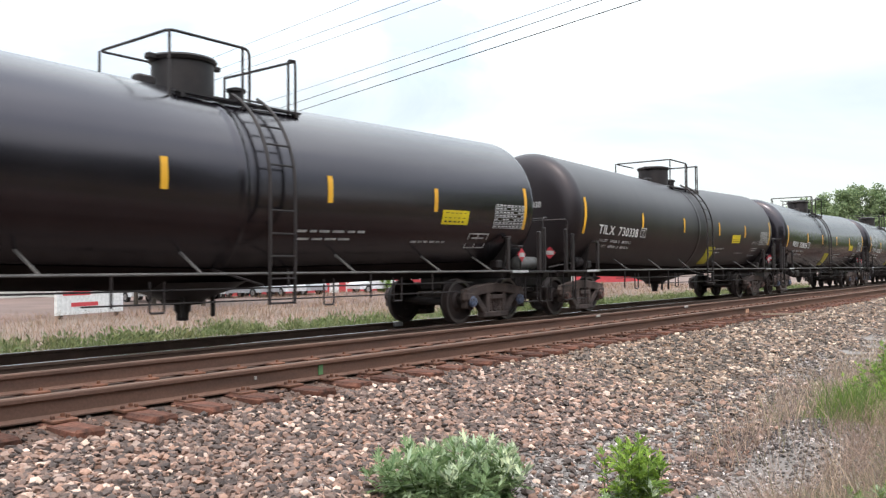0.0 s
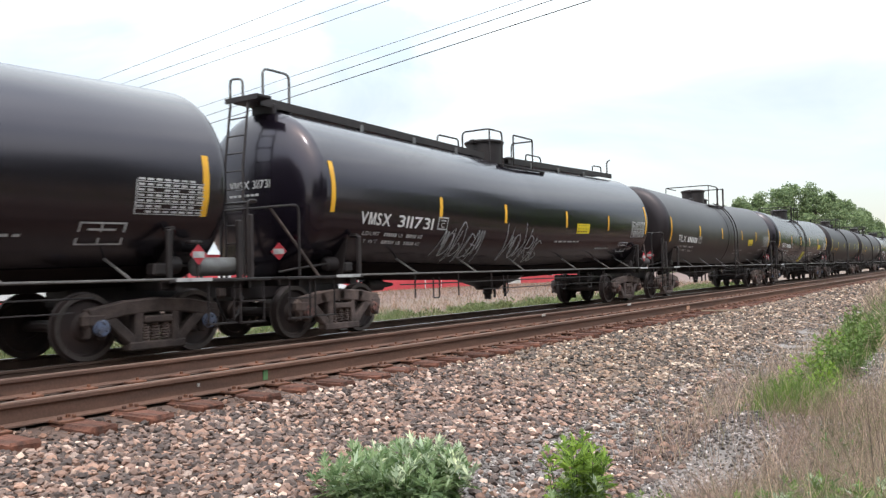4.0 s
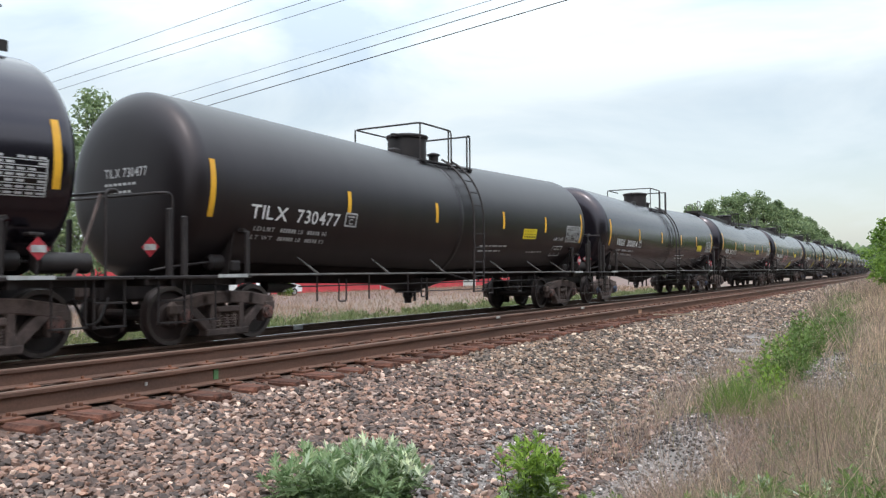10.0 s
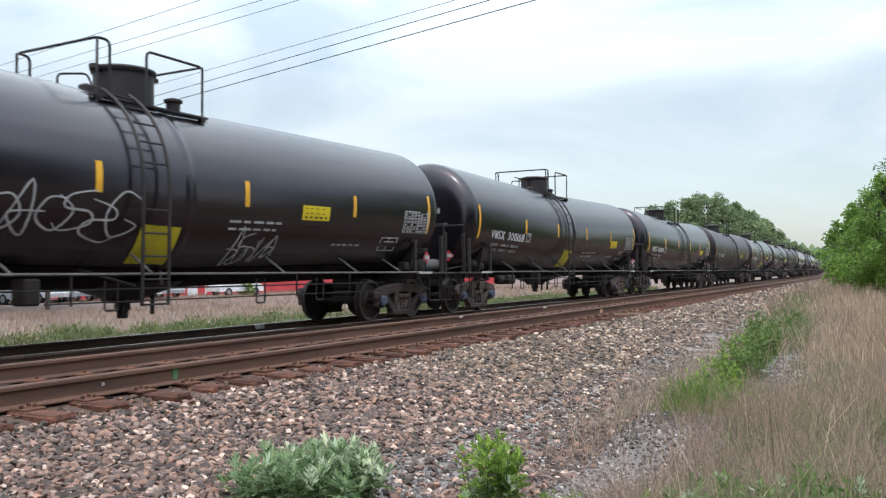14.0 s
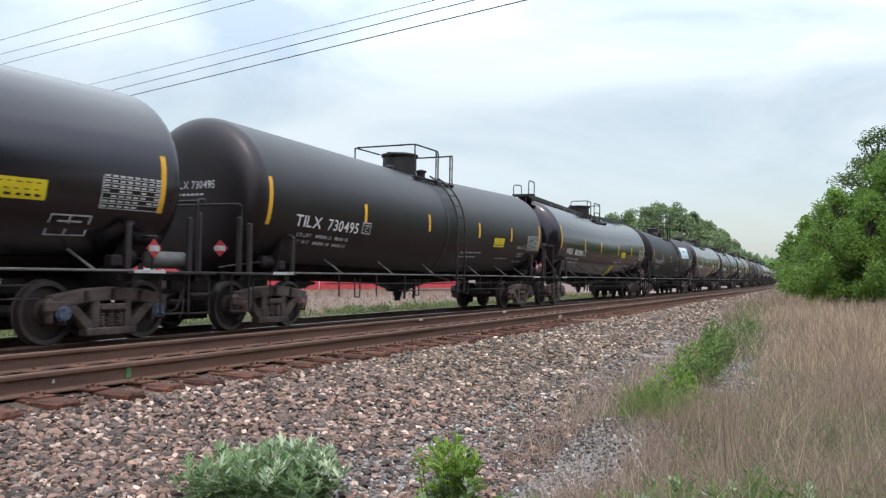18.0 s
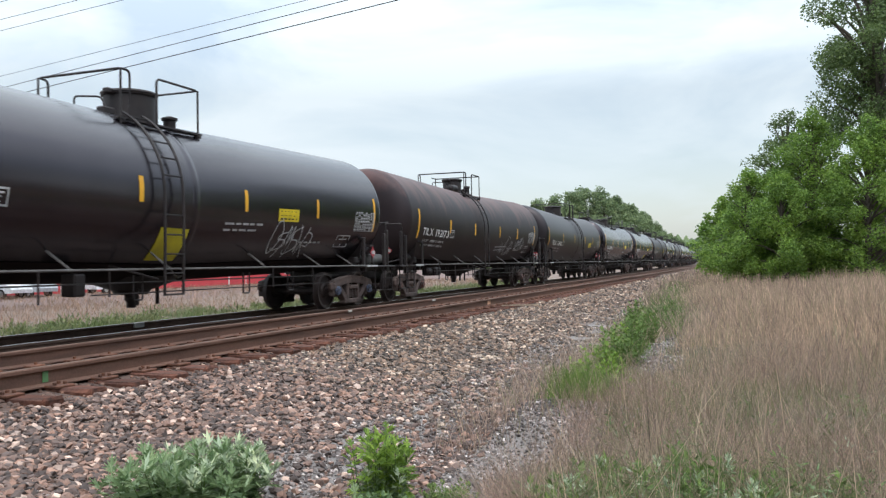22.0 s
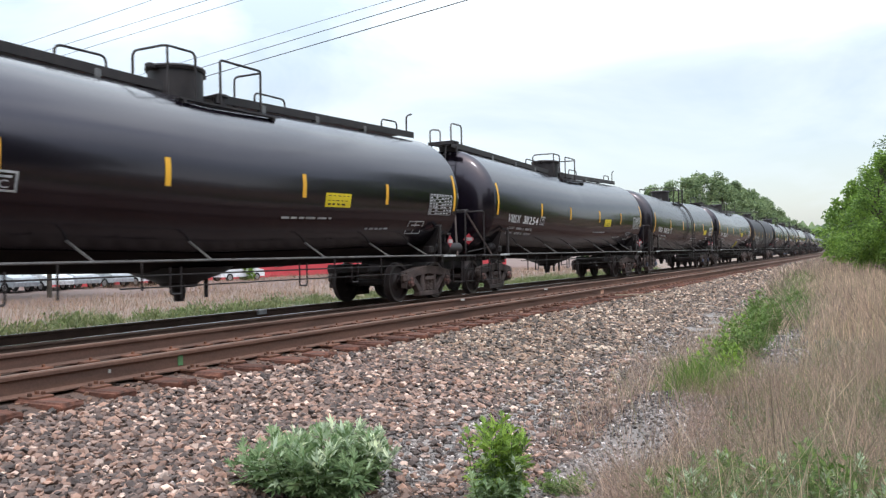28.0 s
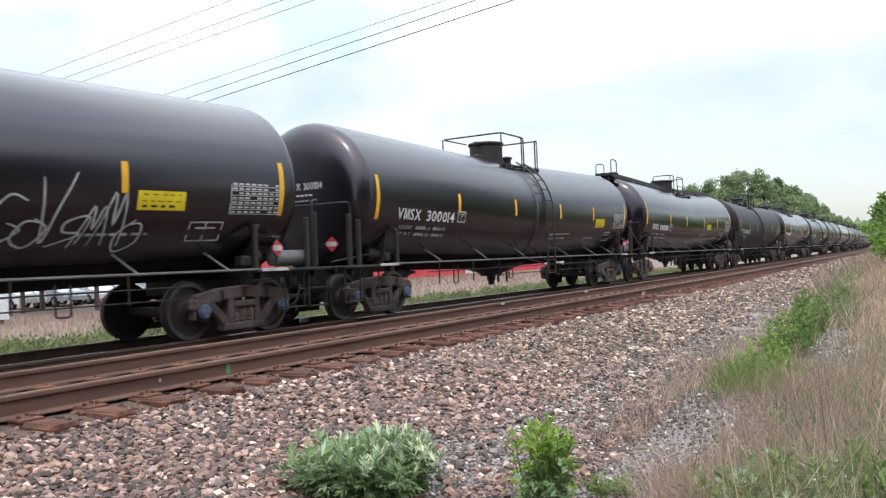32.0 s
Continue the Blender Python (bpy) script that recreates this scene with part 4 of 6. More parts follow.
def decals(car, kind, style, rng, mark, panel, ink="white", graffiti=None, banner=False):
    """Lettering, labels and spray paint on the near side of one car."""
    up = 0.08 if kind == "B" else 0.0
    dim = "dim" if ink == "white" else "dull_ink"
    h0 = height(1.975, -5.5, kind)
    s = Shape()
    if mark[-1:] == "#":
        # the road's letters can be told, the number cannot
        write_side(s, mark[:4], -6.82, 0.9, h0, 0.225, kind)
        for i in range(6):
            skin(s, -5.7 + i * 0.2, -5.57 + i * 0.2, h0 + 0.01, h0 + 0.21, kind, 0.008, steps=1)
        mark = ""
    elif mark:
        road, number = mark.split()
        y0, wide, tall = (-6.3, 1.75, 0.2) if kind == "D" else (-6.82, 2.3, 0.225)
        write_side(s, road, y0, wide * 0.385, h0, tall, kind)
        part("car_number", write_side(Shape(), number, y0 + wide * 0.49, wide * 0.51, h0, tall, kind), ink, car, "car number in block figures")
    else:
        bars_side(s, rng, -6.8, -4.6, h0, 0.2, kind, (0.15, 0.2))
    part("reporting_mark", s, ink, car, "reporting mark in block capitals")
    s = Shape()
    for h, word in ((1.79, "LD LMT"), (1.655, "LT  WT")):
        q = height(h, -5.8, kind)
        write_side(s, word, -6.66, 0.5, q, 0.075, kind)
        for i, (a, b, tail) in enumerate(((-6.02, -5.62, "LB"), (-5.32, -4.98, "KG"))):
            digits = 6 - i
            for d in range(digits):
                skin(s, a + (b - a) * d / digits, a + (b - a) * (d + 0.72) / digits, q, q + 0.072, kind, 0.007, steps=1)
            write_side(s, tail, b + 0.05, 0.13, q, 0.075, kind)
    tagged(part("weight_lettering", s, dim, car, "two lines of small weight lettering"), kind="stuff")
    s = Shape()
    a, b = height(1.96, -4.1, kind), height(2.22, -4.1, kind)
    for q in ((-4.36, -4.33, a, b), (-4.03, -4.0, a, b), (-4.36, -4.0, a, a + 0.03), (-4.36, -4.0, b - 0.03, b), (-4.29, -4.08, b - 0.09, b - 0.06)):
        skin(s, *q, kind, 0.007, steps=1)
    write_side(s, "C", -4.25, 0.13, a + 0.05, 0.1, kind)
    part("plate_box", s, dim, car, "outlined box with a letter C")
    # end lettering, flat on the head
    if mark:
        pts, fs = letters(mark, 0.14)
        s = Shape()
        wide = max(p[0] for p in pts)
        def on_head(u, v):
            x, z = u, v
            rr = math.hypot(x, z - mid_z(SHELL, kind)) / RAD
            return (x, -SHELL - dish(min(rr, 1.0), kind) - 0.012, z)
        s.add([on_head(-0.42 + p[0] * 1.0 / wide, 2.62 + p[1]) for p in pts], fs)
        for dz, w in ((2.49, 0.75), (2.37, 0.55)):
            u = -0.42
            while u < -0.42 + w:
                q = [on_head(u, dz), on_head(u + 0.08, dz), on_head(u + 0.08, dz + 0.04), on_head(u, dz + 0.04)]
                s.add(q, [(0, 1, 2, 3)])
                u += 0.11
        part("end_lettering", s, dim, car, "reporting mark on the tank head")
    if ink == "white" and kind != "E":
        y = {"B": 2.3, "A": 4.28, "F": 4.62, "C": 3.38, "A2": 2.75, "A3": 2.75, "C1": 3.2, "F2": 3.02}.get(style, 4.3)
        up += 0.08 if style in ("A2", "A3") else 0
        p = part("emergency_label", skin(Shape(), y, y + 0.84, height(1.97 + up, y, kind), height(2.24 + up, y, kind), kind), "decal", car, "yellow label with dark print")
        s = Shape()
        for h in (2.01, 2.09, 2.18):
            q = height(h + up, y, kind)
            bars_side(s, rng, y + 0.08, y + 0.76, q, 0.014 if h > 2.05 else 0.034, kind, (0.06, 0.11))
        s.v = [(x + 0.003, yy, z) for x, yy, z in s.v]
        tagged(part("print", s, "frame", p, "dark unreadable print"), kind="stuff")
    # table of test dates, white bars, a small box
    up = 0.08 if kind == "B" else 0.0
    s = Shape()
    ty = {"E": 6.0, "D": 6.05}.get(kind, 6.35)
    z0 = 2.02 if kind == "D" else 1.96 + up
    for r in range(7):
        q = height(z0 + 0.072 * r, ty, kind)
        skin(s, ty, ty + 1.12, q, q + 0.012, kind, 0.007, steps=1)
        for c in range(8):
            if rng.random() < 0.85:
                skin(s, ty + 0.03 + c * 0.138, ty + 0.13 + c * 0.138, q + 0.025, q + 0.055, kind, 0.007, steps=1)
    q0, q1 = height(z0, ty, kind), height(z0 + 0.46, ty, kind)
    for c in (0, 1.1):
        skin(s, ty + c, ty + c + 0.02, q0, q1, kind, 0.007, steps=2)
    part("test_table", s, "dim", car, "white table of small unreadable print")
    s = Shape()
    q0, q1 = height(1.55 + up / 2, 5.9, kind), height(1.84 + up / 2, 5.9, kind)
    for a in ((5.62, 5.65, q0, q1), (6.27, 6.30, q0, q1), (5.62, 6.3, q0, q0 + 0.025), (5.62, 6.3, q1 - 0.025, q1), (5.75, 6.15, q1 - 0.12, q1 - 0.09), (5.93, 5.96, q0, q1)):
        skin(s, *a, kind, 0.007, steps=1)
    part("stencil_box", s, dim, car)
    rise = 0.2 if style in ("A2", "A3") else 0.0
    lines = [(1.1 - rise, 2.6 - rise * 2, 1.72 + up + rise, (0.12, 0.3)), (3.9, 4.9, 1.62 + up / 2, (0.1, 0.16))]
    if kind != "B":
        lines.append((1.1 - rise, 2.3 - rise, 1.60 + rise, (0.12, 0.3)))
    for a, b, z, word in lines:
        s = Shape()
        bars_side(s, rng, a, b, height(z, a + 0.4, kind), 0.042, kind, word)
        tagged(part("stencil_line", s, dim, car, "short line of small unreadable stencilling"), kind="stuff")
    if mark and kind == "C":
        part("stencil", write_side(Shape(), "AAR ST-470", 5.45, 0.75, height(1.98, 5.5, kind), 0.1, kind), dim, car, "small white stencilled lettering")
    if panel:
        y = {"B": 0.65, "C": 0.95}.get(kind, -0.86)
        part("yellow_panel", skin(Shape(), y, y + 0.75, height(1.22 if kind == "B" else 1.24, y, kind), height(1.66 if kind == "B" else 1.80, y, kind), kind, 0.01, steps=8), "patch", car, "yellow-green painted rectangle")
    if graffiti:
        for (y0, y1, z0, z1, n, mat) in graffiti:
            s = Shape()
            scrawl(s, rng, y0, y1, height(z0, y0, kind), height(z1, y0, kind), kind, int(n * 1.7), 0.034)
            part("graffiti", s, mat, car, "spray-painted scrawl in loops")
    if banner:
        bn = part("banner", skin(Shape(), 2.6, 5.75, height(2.50, 4, kind), height(3.25, 4, kind), kind, 0.012, steps=10), "banner", car, "white banner with pale blue print")
        s = Shape()
        write_side(s, "Products", 4.6, 1.0, height(2.88, 4, kind), 0.2, kind, 0.018)
        write_side(s, "Marketing Group", 3.5, 2.1, height(2.60, 4, kind), 0.2, kind, 0.018)
        for i in range(8):
            skin(s, 3.45 + i * 0.135, 3.55 + i * 0.135, height(2.88, 4, kind), height(3.07, 4, kind), kind, 0.018, steps=2)
        for i in range(4):
            q = height(2.58 + 0.16 * i, 4, kind)
            skin(s, 2.85 + (i % 2) * 0.2, 3.05 + (i % 2) * 0.2, q, q + 0.12, kind, 0.018)
        s.v = [(x + 0.004, y, z) for x, y, z in s.v]
        part("banner_print", s, "banner_ink", bn, "pale blue lettering")


# kind, paint, mark, yellow panel, ink, graffiti, banner: one row a car, in order of passing
CARS = [
    ("F", "semi", "VMSX #", 0), ("C1", "matte", "TILX  730338", 1), ("A", "semi", "VMSX  300133", 1),
    ("A", "semi", "VMSX  300586", 1, "white", [(-7.4, -5.7, 2.3, 2.95, 6, "spray"), (2.9, 4.2, 1.5, 1.85, 7, "spray")]),
    ("E1", "matte", "TILX 190880", 0, "white", [(2.6, 5.2, 1.62, 1.98, 6, "dim")]), ("F2", "semi", "VMSX  300931", 0),
    ("B", "gloss", "VMSX  311731", 0, "white", [(-4.2, -2.6, 1.4, 2.0, 5, "spray"), (-1.6, 0.2, 1.4, 2.0, 5, "spray")]),
    ("C", "matte", "TILX #", 0), ("A", "semi", "VMSX #", 1), ("D", "brown", "NATX  303977", 0, "yellow_ink"),
    ("D", "brown", "NATX  302946", 0, "yellow_ink"), ("F", "semi", "VMSX  300368", 0, "white", [(-3.2, -2.4, 1.5, 1.75, 4, "dim")]),
    ("B", "gloss", "VMSX  310644", 0), ("B", "gloss", "VMSX  310112", 1), ("C", "matte", "TILX  730477", 0),
    ("F", "semi", "VMSX  300054", 0), ("B", "gloss", "VMSX  311270", 0),
    ("B", "gloss", "VMSX  310194", 1, "white", [(-3.4, -1.9, 1.75, 2.4, 4, "pink")]), ("A", "semi", "VMSX  300604", 1),
    ("A3", "semi", "VMSX  300961", 1, "white", [(-3.4, -1.2, 1.6, 2.1, 4, "dim"), (1.0, 2.1, 1.3, 1.8, 3, "dim")]), ("A", "semi", "VMSX  300168", 1),
    ("F", "semi", "VMSX #", 0), ("C", "matte", "TILX #", 0), ("A2", "semi", "VMSX  300796", 1),
    ("F", "semi", "VMSX  300923", 0), ("C", "matte", "TILX  730495", 0), ("B", "gloss", "VMSX  311390", 1),
    ("E2", "flat", "TILX 192791", 0, "white", None, True), ("B", "gloss", "VMSX  311061", 1), ("A", "semi", "VMSX  300128", 1),
    ("A2", "semi", "VMSX  300960", 1, "white", [(2.6, 4.2, 1.35, 1.9, 4, "dim")]),
    ("E", "rusty", "TILX 192173", 0, "white", [(1.6, 3.4, 1.5, 2.1, 4, "spray"), (3.8, 5.2, 1.7, 2.1, 4, "spray")]), ("C", "matte", "TILX  730985", 0),
    ("B", "gloss", "VMSX  310913", 0), ("B", "gloss", "VMSX  311735", 1), ("C", "matte", "TILX  730318", 0),
    ("F", "semi", "VMSX  300875", 0), ("C", "matte", "TILX  730365", 0), ("B", "gloss", "VMSX #", 0),
    ("B", "gloss", "VMSX  311254", 0), ("F", "semi", "VMSX  300292", 0), ("B", "gloss", "VMSX  311522", 1),
    ("E", "flat", "TILX 199032", 0, "white", [(-5.2, -2.6, 1.5, 1.95, 7, "dim"), (-2.2, -1.2, 1.55, 1.8, 4, "spray"), (-2.2, -1.3, 1.9, 2.1, 3, "spray"), (-0.3, 4.5, 1.5, 2.1, 13, "spray"), (5.4, 6.2, 1.75, 1.95, 5, "dim")]),
    ("F", "semi", "VMSX  300794", 0, "white", [(2.2, 4.6, 1.45, 2.0, 5, "dim")]), ("F", "semi", "VMSX  300014", 0),
    ("B", "gloss", "VMSX #", 0), ("E", "flat", "TILX #", 0), ("B", "gloss", "VMSX #", 0), ("F", "semi", "VMSX #", 0),
]
TAIL = "ABFCAFBCABBFCABFACABCFBA"
LABELS = {
    "semi": "satin black tank car with yellow stripes, rolling on the track", "gloss": "glossy black tank car with a full-length top walkway",
    "flat": "flat black tank car with white lettering, rolling on the track", "matte": "dull black tank car with white lettering, rolling on the track", "brown": "flat brownish-black tank car with yellow lettering",
    "rusty": "rust-stained black tank car covered in graffiti",
}
# metres rolled by each second
ROLL = [
    0.233, 24.299, 48.336, 72.428, 96.535, 120.654, 144.775, 168.875, 192.837,
    216.754, 240.815, 264.810, 289.005, 313.180, 337.250, 361.334, 385.424, 409.516,
    433.626, 457.728, 481.855, 506.092, 530.278, 554.425, 578.516, 602.673, 626.541,
    650.682, 674.880, 699.065, 723.191, 747.393, 771.577,
]


def rolled(t):
    t = max(0.0, min(32.0, t))
    i = min(int(t), len(ROLL) - 2)
    return ROLL[i] + (ROLL[i + 1] - ROLL[i]) * (t - i)


FIRST = 7.674
PLAIN = ("tank", "reflective_stripe", "manway", "lid", "railing", "walkway_edge", "side_pipe", "stub_sill", "truck", "side_frame", "wheelset", "end_platform", "ladder_rail", "sump")
train = []
makers = {}
rng_car = random.Random(7)
for k in range(len(CARS) + len(TAIL)):
    row = CARS[k] if k < len(CARS) else None
    kind, paint = row[:2] if row else (TAIL[k - len(CARS)], {"A": "semi", "F": "semi", "B": "gloss", "C": "matte"}[TAIL[k - len(CARS)]])
    style, kind = kind, kind[0]
    key = (style, paint)
    place = pose(-TRAIN_X, FIRST + CAR * k, 0)
    if key not in makers:
        makers[key] = tank_car(kind, paint, style)
        makers[key].matrix_basis = place
        car = makers[key]
    else:
        first = makers[key]
        car = new("tank_car")
        car.matrix_basis = place
        made = {first: car}
        for o in first.children_recursive:
            if o.get("own") or o.parent not in made or (row is None and o.name.split(".")[0] not in PLAIN):
                continue
            c = o.copy()
            scene.collection.objects.link(c)
            c.parent = made[o.parent]
            made[o] = c
    text = LABELS[paint]
    if row:
        was = set(car.children_recursive)
        decals(car, kind, style, rng_car, *row[2:])
        for o in set(car.children_recursive) - was:
            o["own"] = 1
        if row[3]:
            text = text.replace(" with yellow stripes, rolling on the track", " with a yellow side panel").replace(" with white lettering, rolling on the track", " with a yellow side panel").replace("a full-length top walkway", "top walkway and yellow panel")
        if len(row) > 5 and row[5] and paint != "rusty":
            text = text.replace(", rolling on the track", "") + " and graffiti"
        if len(row) > 6:
            text = "dull black tank car carrying a white and blue banner"
    tagged(car, text, "tank car", "tank cars of the train")
    train.append(car)


# ---- ground ----
LAY_X = np.array([-400, -40, -19, -15.2, -13.6, -12.3, -9.4, -8.6, -7.64, -7.54, -6.34, -6.24, -5.62, -5.3, -3.4, -2.6, -1.6, -0.6, 3, 8, 30, 400.0])
LAY_Z = np.array([-1.2, -0.75, -0.75, -0.62, -0.26, -0.23, -0.23, -0.08, -0.015, 0.0, 0.0, -0.015, -0.07, -0.135, -0.50, -0.56, -0.52, -0.47, -0.25, -0.1, -0.1, -0.6])


def bumps(x, y):
    """Small unevenness of the gravel and the verge, none under the tracks."""
    w = np.clip((x + 5.3) / 1.5, 0, 1) + np.clip((-14.5 - x) / 2, 0, 1)
    z = 0.035 * np.sin(2.1 * x + 0.7 * y) + 0.03 * np.sin(1.3 * y - 1.7 * x + 1) + 0.025 * np.sin(3.7 * x + 2.9 * y) + 0.02 * np.sin(5.3 * y + 1.1)
    mound = 0.16 * np.exp(-(((x + 2.0) / 0.6) ** 2 + ((y - 8.2) / 0.8) ** 2)) - 0.10 * np.exp(-(((x + 2.7) / 0.5) ** 2 + ((y - 7.4) / 1.2) ** 2))
    return w * z + mound


def ground_z(x, y):
    return np.interp(x, LAY_X, LAY_Z) + bumps(x, y)


def make_ground():
    xs = np.concatenate([[-900, -400, -200, -120, -80, -60, -50, -40, -32, -26, -22], np.arange(-19, -12, 0.5), [-12, -11, -10, -9.4, -9, -8.6, -8, -7.64, -7.54, -7, -6.34, -6.24, -6, -5.62], np.arange(-5.3, 2.01, 0.18), np.arange(2.5, 9, 0.6), [10, 13, 17, 22, 30, 45, 70, 110, 200, 400, 900]])
    ys = np.concatenate([[-300, -120, -60, -30, -15, -6, -2], np.arange(0, 16, 0.2), np.arange(16, 40, 0.8), np.arange(40, 120, 5), np.arange(120, 400, 20), [450, 600, 800, 1100, 1500]])
    X, Y = np.meshgrid(xs, ys)
    Z = ground_z(X, Y)
    Z[:, 0] = Z[:, -1] = -1.5
    V = np.stack([X - Y * Y / (2 * CURVE), Y, Z], -1).reshape(-1, 3)
    w = len(xs)
    faces, mats = [], []
    for j in range(len(ys) - 1):
        for i in range(w - 1):
            faces.append((j * w + i, j * w + i + 1, (j + 1) * w + i + 1, (j + 1) * w + i))
            x = (xs[i] + xs[i + 1]) / 2
            mats.append(5 if -8.5 < x < -5.45 else 0 if -13.8 < x < -3.7 else 1 if -3.7 <= x < -1.3 else 2 if x >= -1.3 else (4 if x < -32 else 3))
    me = bpy.data.meshes.new("ground")
    me.from_pydata(V.tolist(), [], faces)
    for key in ("bed", "grit", "verge", "meadow", "gravel_lot", "gauge"):
        me.materials.append(M[key])
    me.polygons.foreach_set("material_index", mats)
    me.shade_smooth()
    return tagged(new("ground", me), "railway embankment with gravel verge and rough grass", "ground", kind="structure")


M["bed"] = material("dark_ballast_bed", (0.12, 0.093, 0.080), 0.95, second=(0.17, 0.135, 0.116), scale=14, fine=0.5, bump=0.8, bump_scale=30)
M["gauge"] = material("rust_stained_ballast_bed", (0.105, 0.062, 0.045), 0.95, second=(0.065, 0.040, 0.031), scale=14, fine=0.5, bump=0.8, bump_scale=30)
M["grit"] = material("grey_grit", (0.15, 0.135, 0.125), 0.95, second=(0.23, 0.205, 0.19), scale=6, fine=0.5, bump=0.7, bump_scale=45)
# Tree shade is put into this soil colour, so the tanks mirror darker ground
M["verge"] = material("shade_toned_straw_soil", (0.10, 0.078, 0.062), 0.95, second=(0.062, 0.062, 0.04), scale=1.2, fine=0.4, bump=0.6, bump_scale=25)
M["meadow"] = material("rough_meadow", (0.15, 0.110, 0.086), 0.95, second=(0.20, 0.145, 0.115), scale=0.5, fine=0.4, bump=0.5, bump_scale=12)
make_ground()


# ---- the two tracks ----
def sweep(name, profile, x, z, y0, y1, mat, parent, label=""):
    ys = np.concatenate([np.arange(y0, 60, 3.0), np.arange(60, y1 + 1, 12.0)])
    n = len(profile)
    vs = [(x + u - bend(y), y, z + v) for y in ys for u, v in profile]
    fs = [(i * n + k, i * n + (k + 1) % n, (i + 1) * n + (k + 1) % n, (i + 1) * n + k) for i in range(len(ys) - 1) for k in range(n)]
    return part(name, Shape().add(vs, [f[::-1] for f in fs]), mat, parent, label)


RAIL = [(-0.070, -0.185), (0.070, -0.185), (0.070, -0.174), (0.012, -0.155), (0.010, -0.048), (0.036, -0.038), (0.037, -0.010), (0.030, -0.001), (-0.030, -0.001), (-0.037, -0.010), (-0.036, -0.038), (-0.010, -0.048), (-0.012, -0.155), (-0.070, -0.174)]
HEAD = [(-0.026, 0.0012), (0.026, 0.0012), (0.026, -0.004), (-0.026, -0.004)]
near_track = tagged(new("railway_track"), "rusty near track on brown timber ties and ballast", "track", kind="structure")
far_track = tagged(new("railway_track"), "dark far track with polished rails under the train", "track", kind="structure")
for tr, cx, z, mat, top in ((near_track, -NEAR_X, NEAR_Z, "rail", "head"), (far_track, -TRAIN_X, 0.0, "dark_rail", "shine")):
    for g in (-1, 1):
        sweep("rail", RAIL, cx + g * 0.7525, z, -12, 420, mat, tr)
        sweep("rail_head", HEAD, cx + g * 0.7525, z, -12, 420, top, tr)


def tie_shape(seed):
    r = random.Random(seed)
    s = Shape().box((0, 0, -0.09), (2.64, 0.235, 0.18), None, 0.02)
    s.v = [(x + r.uniform(-0.012, 0.012), y + r.uniform(-0.006, 0.006), z + r.uniform(-0.012, 0.008)) for x, y, z in s.v]
    return s


def plate_shape():
    s = Shape().box((0.03, 0, 0.008), (0.42, 0.20, 0.024), None, 0.005)
    for x, y in ((0.085, 0.05), (-0.085, -0.05), (0.15, -0.06), (0.15, 0.06)):
        s.box((x, y, 0.03), (0.03, 0.03, 0.035), None, 0.006)
    return s


TIE_STEP = 0.565
ties = [tie_shape(i).mesh("tie", "tie", False) for i in range(4)]
ties_dark = tie_shape(9).mesh("tie", "tie_dark", False)
plate_mesh = plate_shape().mesh("tie_plate", "plate", False)
rng = random.Random(3)
for k in range(104):
    y = 1.36 + k * TIE_STEP
    o = part("tie", ties[k % 4], None, near_track)
    o.matrix_basis = pose(-NEAR_X - bend(y) + rng.uniform(-0.05, 0.09), y + rng.uniform(-0.02, 0.02), 0.0 + rng.uniform(-0.012, 0.004), 0, 0, rng.uniform(-1.5, 1.5))
    if k < 72:
        for g in (-1, 1):
            o = part("tie_plate", plate_mesh, None, near_track)
            o.matrix_basis = pose(-NEAR_X + g * 0.7525 - bend(y), y, 0.0, 0, 0, 0 if g > 0 else 180)
for k in range(70):
    y = 1.0 + k * 0.5
    o = part("tie", ties_dark, None, far_track)
    o.matrix_basis = pose(-TRAIN_X - bend(y), y, -0.19, 0, 0, 0)
# painted marks on the near track's rails
for x, y, z, mat, size in ((-NEAR_X + 0.7525 + 0.017, 5.84, NEAR_Z - 0.095, "mark_green", (0.012, 0.06, 0.10)), (-NEAR_X + 0.7525 + 0.017, 19.6, NEAR_Z - 0.09, "mark_orange", (0.012, 0.22, 0.10)),
                           (-NEAR_X - 0.7525 + 0.04, 19.6, NEAR_Z - 0.03, "mark_white", (0.012, 0.22, 0.05)), (-NEAR_X - 0.7525 + 0.04, 14.9, NEAR_Z - 0.03, "mark_white", (0.012, 0.16, 0.04)), (-NEAR_X + 0.7525 + 0.017, 2.3, NEAR_Z - 0.09, "mark_white", (0.012, 0.03, 0.05)), (-NEAR_X + 0.7525 + 0.017, 5.0, NEAR_Z - 0.09, "mark_white", (0.012, 0.025, 0.03))):
    if mat not in M:
        M[mat] = material(mat + "_paint", {"mark_green": (0.10, 0.22, 0.09), "mark_orange": (0.62, 0.36, 0.24), "mark_white": (0.5, 0.48, 0.45)}[mat], 0.7, fine=0.1)
    part("paint_mark", Shape().box((x - bend(y), y, z), size), mat, near_track, mat[5:] + " paint mark on the rail")
part("stake", Shape().box((-5.4 - bend(19.6), 19.75, 0.03), (0.95, 0.05, 0.03), Euler((0, 0, 0.5)).to_matrix()), "straw_grey", near_track, "pale wooden stake lying by the ties")
part("joint_bar", Shape().box((-TRAIN_X - 0.7525 + 0.03, 13.3, -0.05), (0.05, 0.28, 0.1), None, 0.01), "dim", far_track, "pale joint bar on the far rail")


